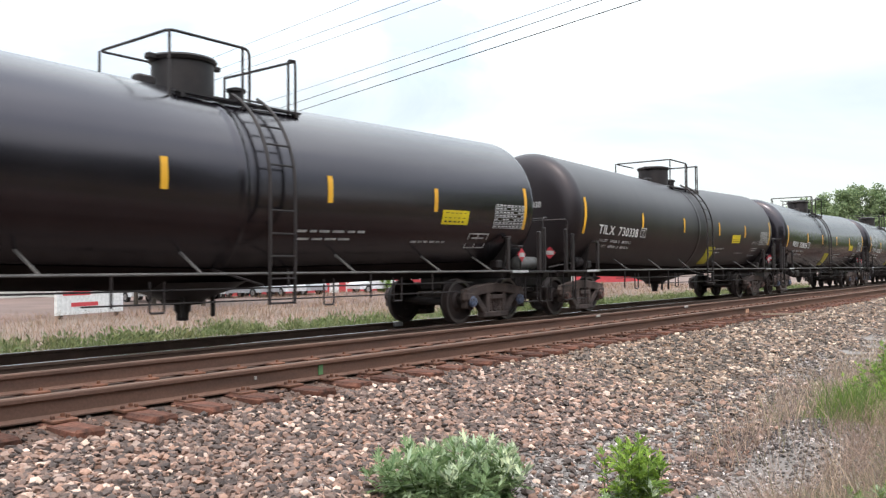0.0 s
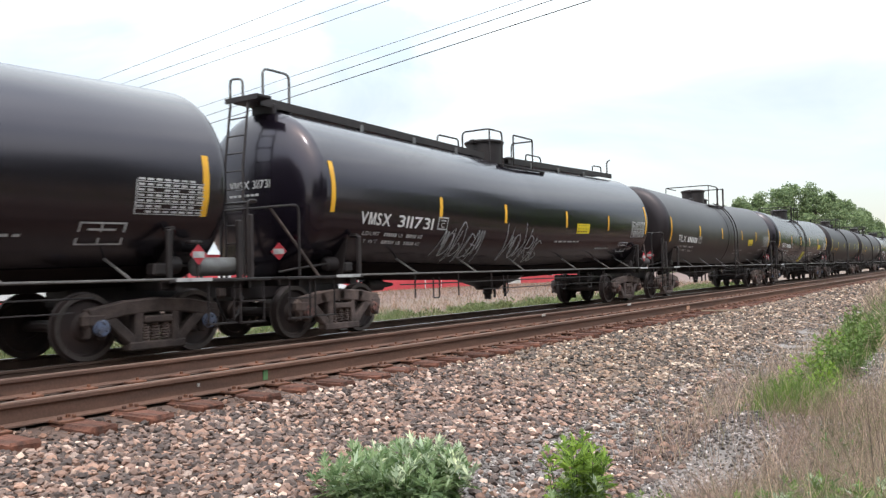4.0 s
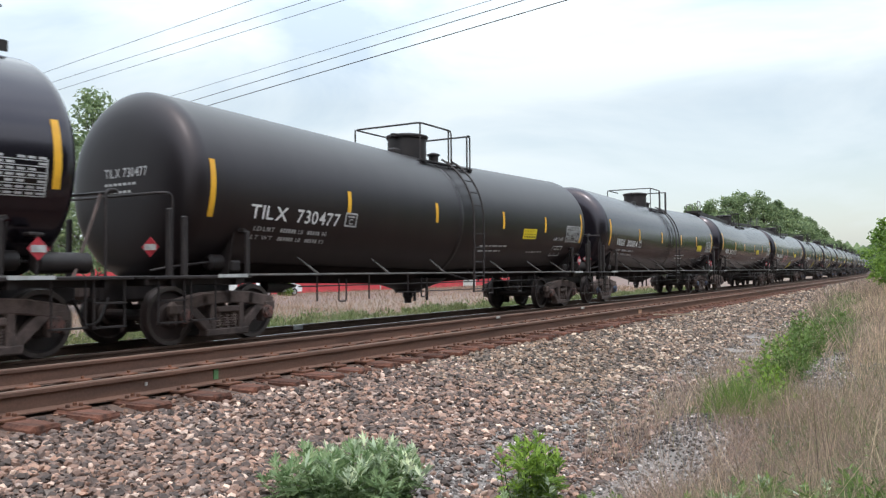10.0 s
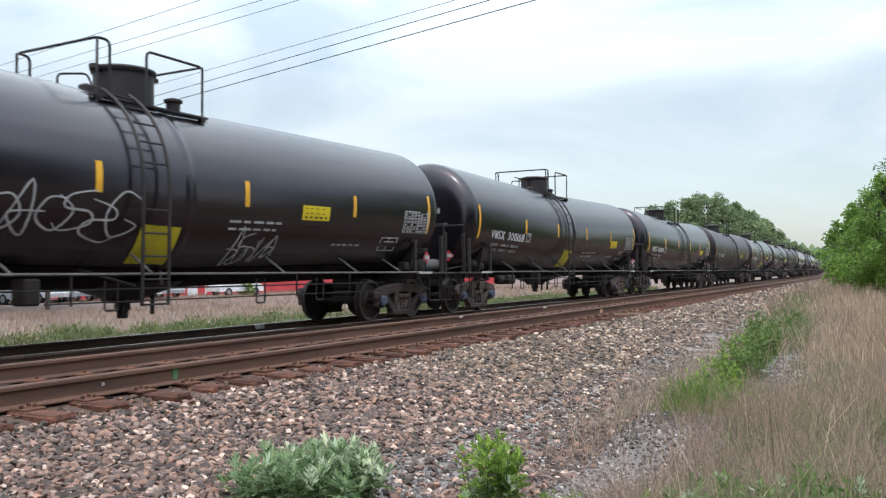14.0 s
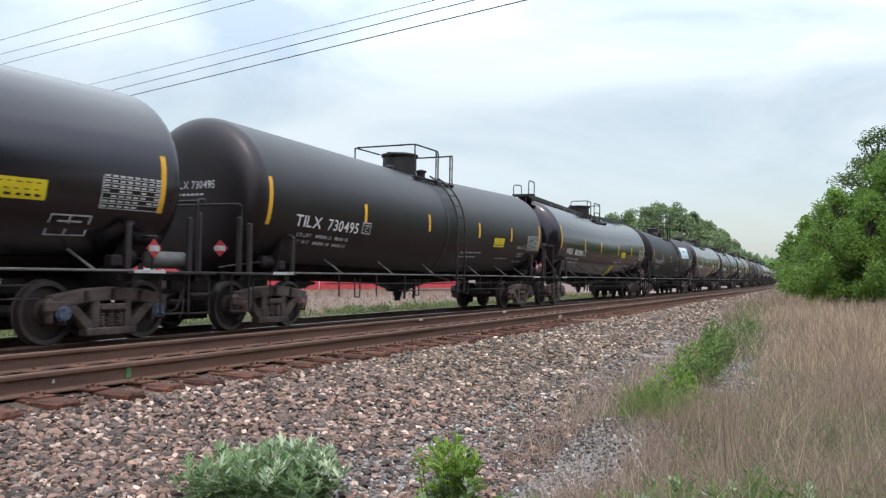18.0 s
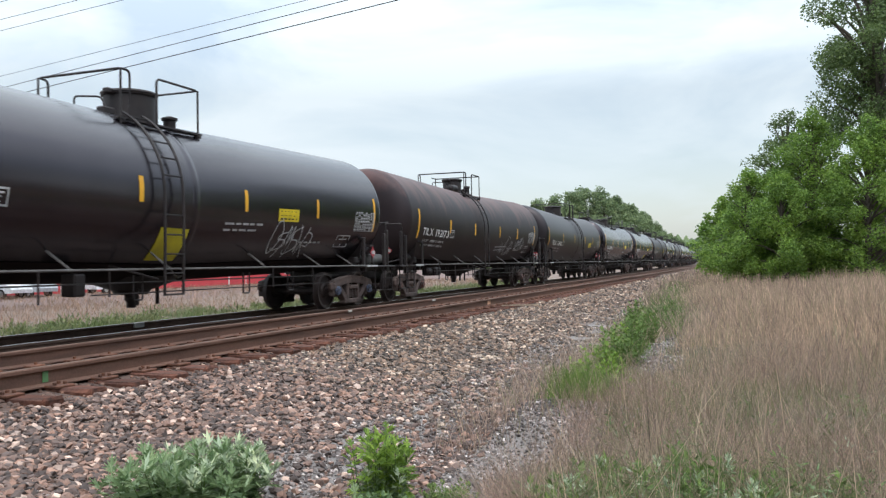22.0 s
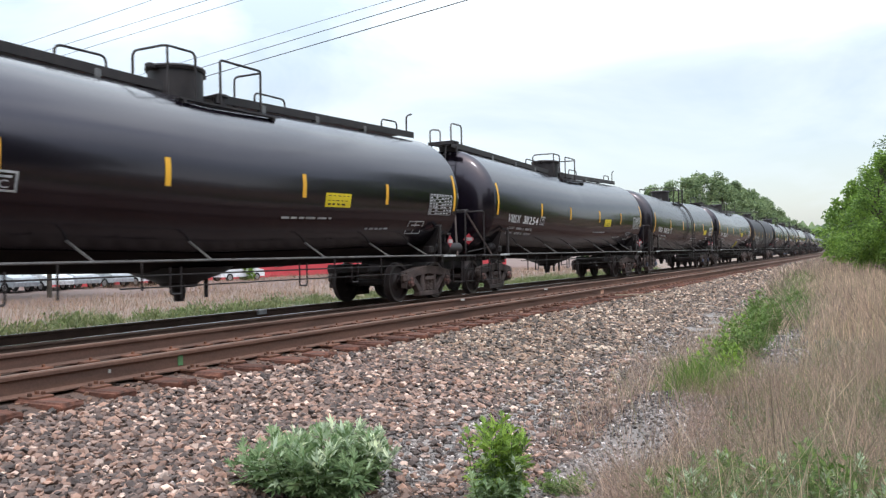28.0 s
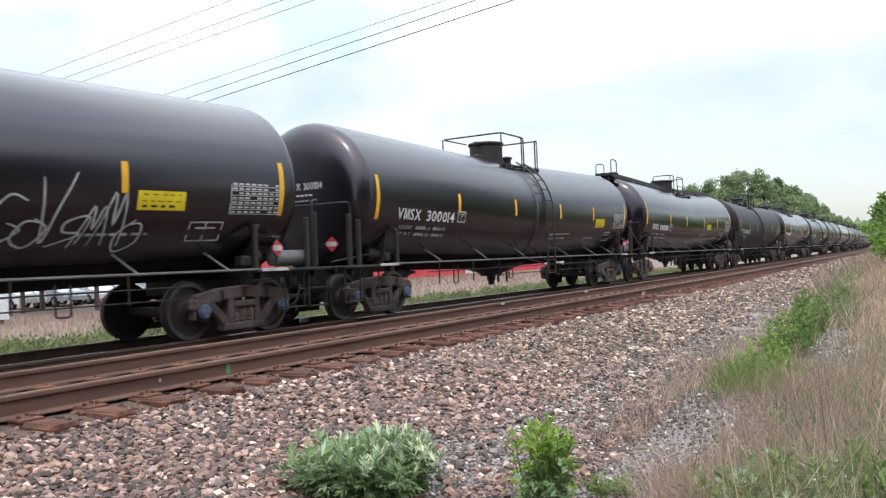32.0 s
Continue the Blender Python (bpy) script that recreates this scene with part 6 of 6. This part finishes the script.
# ---- the plants at the path's edge ----
def mugwort(x, y, spread, tall, stems, seed, mat, label, leaf=0.085, silver=0.0, lean=0.35):
    """Leafy stems from one root: narrow deep-cut leaves, upright tufts at the tips."""
    r = random.Random(seed)
    z0 = float(ground_z(np.array([x]), np.array([y]))[0])
    t = new("weed_plant")
    t.matrix_basis = pose(x, y, z0)
    st = Shape()
    lv, sv = [], []
    for i in range(stems):
        pale = r.random() < silver
        a, d = r.uniform(0, 6.283), spread * math.sqrt(r.random()) * r.uniform(0.75, 1.1)
        top = tall * (1.0 - lean * (d / spread) ** 2) * r.uniform(0.62, 1.12)
        tip = (math.cos(a) * d, math.sin(a) * d, top)
        root = (tip[0] * 0.45, tip[1] * 0.45, 0)
        st.tube([root, (tip[0] * 0.85, tip[1] * 0.85, top * 0.55), tip], [0.005, 0.004, 0.002], 4)
        count = 15
        for k in range(count):
            q = 0.18 + 0.82 * k / (count - 1)
            c = np.array([root[j] + (tip[j] - root[j]) * q for j in range(3)])
            b = k * 2.4 + r.uniform(-0.5, 0.5)
            rise = r.uniform(-0.25, 0.55) + (1.6 * (q - 0.7) / 0.3 if q > 0.7 else 0) + (0.6 if pale and q > 0.8 else 0)
            out = np.array([math.cos(b), math.sin(b), rise])
            out /= np.linalg.norm(out)
            L = leaf * r.uniform(0.65, 1.25) * (1.1 - 0.35 * q)
            sd = np.cross(out, [0.05, 0.02, 1.0])
            sd /= np.linalg.norm(sd) + 1e-9
            twist = r.uniform(-0.6, 0.6)
            nm = np.cross(sd, out)
            sd, nm = sd * math.cos(twist) + nm * math.sin(twist), nm * math.cos(twist) - sd * math.sin(twist)
            bend_down = nm * L * -0.22
            into = sv if pale and q > 0.72 else lv
            for at, ang, ln, wide in ((0.0, 0.0, 1.0, 0.10), (0.22, 0.62, 0.5, 0.075), (0.22, -0.62, 0.5, 0.075), (0.48, 0.55, 0.42, 0.065), (0.48, -0.55, 0.42, 0.065)):
                dr = out * math.cos(ang) + sd * math.sin(ang)
                s2 = np.cross(dr, nm)
                b0 = c + out * L * at + bend_down * at * at
                e0 = b0 + dr * L * ln + bend_down * (at + ln * 0.6) ** 2
                m0 = b0 + dr * L * ln * 0.5
                into.append([b0, m0 + s2 * L * wide, e0, m0 - s2 * L * wide])
    part("stalk", st, "grass", t)
    part("foliage", arrays("foliage", np.array(lv), [(0, 1, 2, 3)], mat), None, t)
    if sv:
        tagged(part("tip_foliage", arrays("tip_foliage", np.array(sv), [(0, 1, 2, 3)], "silver"), None, t, "pale silvery young leaves"), kind="stuff")
    return tagged(t, label, "weed")


mugwort(-3.38, 4.40, 0.54, 0.38, 84, 1, "mugwort", "bushy grey-green mugwort growing in the gravel", 0.165, 0.22)
mugwort(-2.36, 5.05, 0.25, 0.57, 30, 2, "lime", "upright bright green weed in the gravel", 0.13, 0.0, 0.3)
mugwort(-2.32, 4.93, 0.20, 0.30, 26, 8, "mugwort", "low grey-green weed round an upright one", 0.11, 0.1)
mugwort(-1.98, 5.35, 0.24, 0.12, 26, 3, "weed", "low green weed flat on the gravel", 0.06)
mugwort(-0.9, 3.0, 0.3, 0.35, 18, 4, "mugwort", "grey-green weed among dry grass", 0.08)
mugwort(-0.45, 2.75, 0.3, 0.38, 18, 5, "mugwort", "grey-green weed among dry stems", 0.08)
mugwort(-1.25, 3.7, 0.25, 0.3, 14, 6, "weed", "green weed at the grass edge", 0.07)
mugwort(0.05, 3.1, 0.35, 0.4, 20, 7, "mugwort", "grey-green weed under dead stalks", 0.08)
rw = random.Random(21)
for i in range(40):
    yy = 2.3 + 2.9 * rw.random() ** 1.4
    mugwort(float(edge(np.array([yy]))[0]) + 0.1 + (0.3 + 0.34 * yy) * rw.random(), yy, rw.uniform(0.15, 0.3), rw.uniform(0.22, 0.46), 18, 200 + i, rw.choice(("mugwort", "weed", "weed", "grass")), "leafy green weed among the dry stems", 0.095, 0.2)


def weed_patch(n, yr, mat, seed, label, wide=None, size=1.0):
    """Many low leafy weeds under the dry stems, too many to count."""
    g = np.random.RandomState(seed)
    py = yr[0] * (yr[1] / yr[0]) ** g.rand(n)
    px = edge(py) - 0.05 + (wide or 0.3 + 0.4 * py) * g.rand(n)
    k = 26
    px, py = np.repeat(px, k), np.repeat(py, k)
    hh = np.repeat(0.12 + 0.28 * g.rand(n), k)
    a, q = g.rand(n * k) * 6.283, g.rand(n * k)
    d = 0.13 * g.rand(n * k)
    c = np.stack([px + d * np.cos(a), py + d * np.sin(a), ground_z(px, py) + hh * (0.15 + 0.85 * q)], -1)
    t = np.stack([np.cos(a), np.sin(a), g.rand(n * k) * 1.2 - 0.2], -1)
    t /= np.linalg.norm(t, axis=1)[:, None]
    s = np.cross(t, np.stack([g.normal(0, 0.4, n * k), g.normal(0, 0.4, n * k), np.ones(n * k)], -1))
    s /= np.linalg.norm(s, axis=1)[:, None]
    L = size * (0.035 + 0.045 * g.rand(n * k))[:, None]
    quad = np.stack([c, c + t * L * 0.5 + s * L * 0.10, c + t * L, c + t * L * 0.5 - s * L * 0.10], 1)
    tagged(new("low_weeds", arrays("low_weeds", quad, [(0, 1, 2, 3)], mat)), label, "weeds", kind="stuff")


def far_clumps(n, seed):
    """Leafy clumps in the grass strip beyond the far track."""
    g = np.random.RandomState(seed)
    py = 3 + 72 * g.rand(n) ** 1.4
    px = -17.9 - 2.4 * g.rand(n)
    big = 0.22 + 0.26 * g.rand(n)
    k = 90
    c = np.repeat(np.stack([px - py * py / (2 * CURVE), py, ground_z(px, py)], -1), k, 0)
    h = np.repeat(big, k)
    d = g.normal(size=(n * k, 3))
    d /= np.linalg.norm(d, axis=1)[:, None]
    d[:, 2] = np.abs(d[:, 2])
    c = c + d * (h * (0.4 + 0.6 * g.rand(n * k)))[:, None] * np.array([1.3, 1.3, 1.0])
    t = d + g.normal(0, 0.6, (n * k, 3)) + np.array([0, 0, 0.5])
    t /= np.linalg.norm(t, axis=1)[:, None]
    s = np.cross(t, g.normal(size=(n * k, 3)))
    s /= np.linalg.norm(s, axis=1)[:, None] + 1e-9
    L = (0.10 + 0.10 * g.rand(n * k))[:, None]
    quad = np.stack([c, c + t * L * 0.5 + s * L * 0.14, c + t * L, c + t * L * 0.5 - s * L * 0.14], 1)
    tagged(new("green_weeds", arrays("green_weeds", quad, [(0, 1, 2, 3)], "strip_grass")), "clumps of green weeds beyond the far track", "weeds", kind="stuff")


far_clumps(170, 401)
weed_patch(130, (2.2, 7.0), "strip_grass", 301, "grey-green leafy weeds low among the dry stems")
weed_patch(90, (2.2, 10.0), "grass", 302, "dark green leafy weeds low among the dry stems")
weed_patch(330, (2.2, 4.8), "strip_grass", 304, "grey-green leafy weeds crowding the edge of the dry grass", 2.1, 1.0)
weed_patch(170, (2.2, 4.8), "mugwort", 305, "dark green weeds crowding the edge of the dry grass", 1.9, 1.0)
weed_patch(40, (2.2, 6.0), "silver", 303, "pale silvery weeds low among the dry stems")
STRIP = ((9.5, 0.36, "weed"), (10.2, 0.50, "lime"), (11.1, 0.56, "lime"), (11.9, 0.64, "weed"), (12.9, 0.70, "grass"), (13.6, 0.60, "lime"), (14.7, 0.74, "grass"), (15.9, 0.70, "weed"), (17.3, 0.74, "grass"), (19.2, 0.64, "strip_grass"), (21.4, 0.66, "grass"), (23.6, 0.60, "strip_grass"))
for i, (yy, hh, leafy) in enumerate(STRIP):
    mugwort(-1.84 - 0.03 * i + 0.16 * math.sin(i * 2.1), yy, 0.36, hh, 20, 20 + i, leafy, "leafy green weed among others along the gravel", 0.12, 0.0, 0.45)


# ---- overhead wires ----
def wire(a, b, z, r, mat, label):
    a, b = Vector((*a, z)), Vector((*b, z))
    d = (b - a).normalized()
    p, q = a - d * 90, b + d * 60
    pts = [p + (q - p) * (i / 30) for i in range(31)]
    tagged(new("overhead_wire", Shape().tube([tuple(v) for v in pts], r, 5).mesh("overhead_wire", mat)), label, "wire", "wires overhead")


wire((-7.86, 20.84), (-27.71, 25.68), 8.6, 0.016, "cable", "thick black overhead cable crossing above the tracks")
wire((-9.16, 20.76), (-28.55, 25.32), 8.8, 0.013, "cable", "black overhead cable crossing above the tracks")
wire((-10.5, 21.34), (-29.65, 25.32), 9.2, 0.009, "cable_thin", "thin grey overhead wire")
wire((-16.78, 22.13), (-41.41, 25.79), 10.5, 0.0105, "cable_thin", "thin grey overhead wire above the train")
wire((-18.43, 22.19), (-40.54, 25.24), 10.8, 0.0105, "cable_thin", "thin grey overhead wire above the train")
wire((-20.95, 21.76), (-39.3, 24.46), 11.1, 0.0105, "cable_thin", "thin grey overhead wire above the train")


# ---- beyond the tracks: low red building, pale hall, parked cars ----
def building(name, x, y0, y1, deep, tall, wall, label, doors, band=None):
    b = new(name)
    z = -0.8
    b.matrix_basis = pose(x, (y0 + y1) / 2, z)
    L = y1 - y0
    part("wall", Shape().box((-deep / 2, 0, tall / 2), (deep, L, tall)), wall, b)
    part("roof", Shape().add([(0.4, -L / 2 - 0.3, tall), (0.4, L / 2 + 0.3, tall), (-deep / 2, L / 2 + 0.3, tall + 1.3), (-deep / 2, -L / 2 - 0.3, tall + 1.3), (-deep - 0.4, L / 2 + 0.3, tall), (-deep - 0.4, -L / 2 - 0.3, tall)], [(0, 1, 2, 3), (3, 2, 4, 5), (0, 3, 5), (1, 4, 2)]), "roof", b)
    if band:
        part("fascia", Shape().box((0.06, 0, tall - 0.35), (0.1, L, 0.7)), band, b)
    for i, (yy, w, h, mat) in enumerate(doors):
        d = part("door" if h > 1.5 else "window", Shape().box((0.03, yy, h / 2 + (0 if h > 1.5 else 1.0)), (0.08, w, h), None, 0.01), mat, b)
        part("frame", Shape().box((0.05, yy - w / 2, h / 2 + (0 if h > 1.5 else 1.0)), (0.1, 0.08, h)).box((0.05, yy + w / 2, h / 2 + (0 if h > 1.5 else 1.0)), (0.1, 0.08, h)).box((0.05, yy, h + (0 if h > 1.5 else 1.0)), (0.1, w, 0.08)), "white", d)
    return tagged(b, label, "building")


building("red_shed", -51, 40, 114, 16, 3.6, "red_wall", "long low red building beyond the tracks", [(-33, 1.2, 1.0, "white"), (-27, 1.0, 2.1, "white"), (-24, 3, 2.6, "red_wall"), (-16, 1.2, 1.0, "glass"), (-4, 3, 2.6, "red_wall"), (6, 1.2, 1.0, "glass"), (14, 3, 2.6, "pale_wall"), (24, 1.2, 1.0, "glass")], "red_wall")
building("pale_hall", -62, 8, 36, 16, 4.5, "pale_wall", "pale hall with a red band beyond the tracks", [(-6, 4, 3.2, "glass"), (0, 4, 3.2, "glass"), (6, 1.6, 1.2, "glass")], "red_wall")


def parked_car(x, y, turn, paint, label, seed):
    c = new("parked_car")
    c.matrix_basis = pose(x, y, -0.76, 0, 0, turn)
    side = [(-2.2, 0.35), (-2.25, 0.7), (-1.9, 0.92), (-1.3, 0.98), (-0.75, 1.42), (0.75, 1.46), (1.5, 1.0), (2.1, 0.88), (2.25, 0.6), (2.2, 0.35)]
    s = Shape()
    n = len(side)
    vs = []
    for w, k in ((-0.86, 0), (-0.70, 1), (0.70, 1), (0.86, 0)):
        for u, v in side:
            top = v > 1.1
            vs.append((u, w * (0.86 if top else 1.0) if not k else (w if not top else w * 0.9), v + (0.02 if k else 0)))
    fs = [tuple(range(n)), tuple(3 * n + i for i in range(n - 1, -1, -1))]
    for r0 in range(3):
        for i in range(n):
            j = (i + 1) % n
            fs.append((r0 * n + i, (r0 + 1) * n + i, (r0 + 1) * n + j, r0 * n + j))
    s.add(vs, fs)
    part("body", s, paint, c)
    part("window", Shape().plate([(-1.12, 1.02), (-0.68, 1.36), (0.70, 1.38), (1.3, 1.02)], 1.62, 0, "y"), "glass", c)
    for u in (-1.35, 1.38):
        for w in (-0.78, 0.78):
            wh = part("wheel", Shape().lathe([(-0.1, 0.2), (-0.1, 0.32), (0.1, 0.32), (0.1, 0.2)], (0, 0, 0), "y", 16), "tyre", c)
            wh.location = (u, w, 0.32)
            part("rim", Shape().lathe([(-0.105, 0.19), (0.105, 0.19)], (0, 0, 0), "y", 14), "alloy", wh)
    return tagged(c, label, "car", "cars parked beyond the tracks")


lot = (("car_white", "white"), ("car_silver", "silver"), ("car_grey", "dark grey"), ("car_white", "white"), ("car_red", "red"), ("car_silver", "silver"), ("car_blue", "dark blue"), ("car_white", "white"))
rng = random.Random(9)
for k in range(7):
    mat, word = lot[(0, 1, 3, 5, 1, 7, 1)[k]]
    parked_car(-47.6 - rng.uniform(0, 0.5), 28.6 + k * 2.45, rng.uniform(-5, 5), mat, word + " car parked on the lot beyond the tracks", k)
parked_car(-46.4, 50.2, 82, "car_white", "white car parked across the red building", 41)
sg = new("roadside_sign")
sg.matrix_basis = pose(-32.2, 17.6, -0.78, 0, 0, 20)
part("post", Shape().box((0, -1.6, 0.9), (0.12, 0.12, 1.8)), "frame", sg)
part("post", Shape().box((0, 1.6, 0.9), (0.12, 0.12, 1.8)), "frame", sg)
part("board", Shape().box((0.04, 0, 0.95), (0.14, 3.8, 1.5), None, 0.01), "white", sg)
part("header", Shape().box((0.05, 0, 2.15), (0.16, 3.8, 0.85), None, 0.01), "red", sg)
for zz in (0.6, 1.05, 1.45):
    part("print", Shape().box((0.118, 0.2 - zz, zz), (0.008, 1.5, 0.16)), "red_wall", sg, "faded red unreadable print")
s2 = new("shop_sign")
s2.matrix_basis = pose(SIGN[0], SIGN[1], -0.78, 0, 0, 30)
part("post", Shape().box((0, 0, SIGN[2] / 2), (0.2, 0.2, SIGN[2])), "frame", s2)
part("board", Shape().box((0.12, 0, SIGN[2] - 0.5), (0.1, 1.6, 0.97), None, 0.01), "white", s2)
part("header", Shape().plate([(-0.8, SIGN[2]), (0.8, SIGN[2]), (0.12, SIGN[2] + 0.75), (-0.12, SIGN[2] + 0.75)], 0.1, 0.12), "red", s2)
part("print", Shape().box((0.175, 0, SIGN[2] - 0.5), (0.01, 1.2, 0.35)), "dim", s2, "grey unreadable print")
tagged(s2, "white shop sign with a pointed red top", "sign")
# power pole behind the train
pl = new("utility_pole")
pl.matrix_basis = pose(POLE[0], POLE[1], -0.8)
part("shaft", Shape().tube([(0, 0, 0), (0, 0, 5), (0.05, 0, POLE[2])], [0.17, 0.15, 0.11], 10), "bark", pl, "grey weathered timber shaft")
for zz in (0.5, 1.4):
    part("crossarm", Shape().box((0, 0, POLE[2] - zz), (2.4, 0.1, 0.12), Euler((0, 0, 0.5)).to_matrix(), 0.01), "bark", pl)
for u in (-1.05, -0.5, 0.5, 1.05):
    part("insulator", Shape().lathe([(0, 0.03), (0.1, 0.06), (0.2, 0.02)], (u * math.cos(0.5), u * math.sin(0.5), POLE[2] - 0.44), "z", 8), "dim", pl)
part("transformer", Shape().lathe([(0, 0.2), (0.05, 0.24), (0.7, 0.24), (0.8, 0.1)], (0.35, 0.1, POLE[2] - 2.8), "z", 14), "steel", pl, "grey drum transformer")
tagged(pl, "weathered timber power pole with crossarms", "pole")
tagged(sg, "white and red roadside sign on two posts", "sign")


# ---- what moves ----
def place_at(s):
    """Pose on the bent line for a centre s metres along it."""
    return pose(-TRAIN_X - bend(s), s, 0, 0, 0, math.degrees(math.atan2(s, CURVE)))


def motions():
    for k, car in enumerate(train):
        walk(car, [(t, place_at(FIRST + CAR * k - rolled(t))) for t in range(33)])
    # wheels turn while their car is near
    for k, car in enumerate(train[:len(CARS)]):
        t0 = max(0.0, (FIRST + CAR * k - 45) / 24.1)
        t1 = min(32.0, (FIRST + CAR * k + 12) / 24.1)
        if t0 >= 31.9 or t1 <= 0.1:
            continue
        steps = int((t1 - t0) * FPS)
        for tr in car.children:
            for ws in tr.children:
                if ws.name.startswith("wheelset"):
                    x, y, z = ws.location
                    rows = [] if t0 < 0.05 else [(0.0, pose(x, y, z))]
                    rows += [(t0 + i / FPS, pose(x, y, z, 80 * i % 360)) for i in range(steps + 1)]
                    if t1 < 31.95:
                        rows.append((32.0, pose(x, y, z, 80 * steps % 360)))
                    walk(ws, rows)


motions()
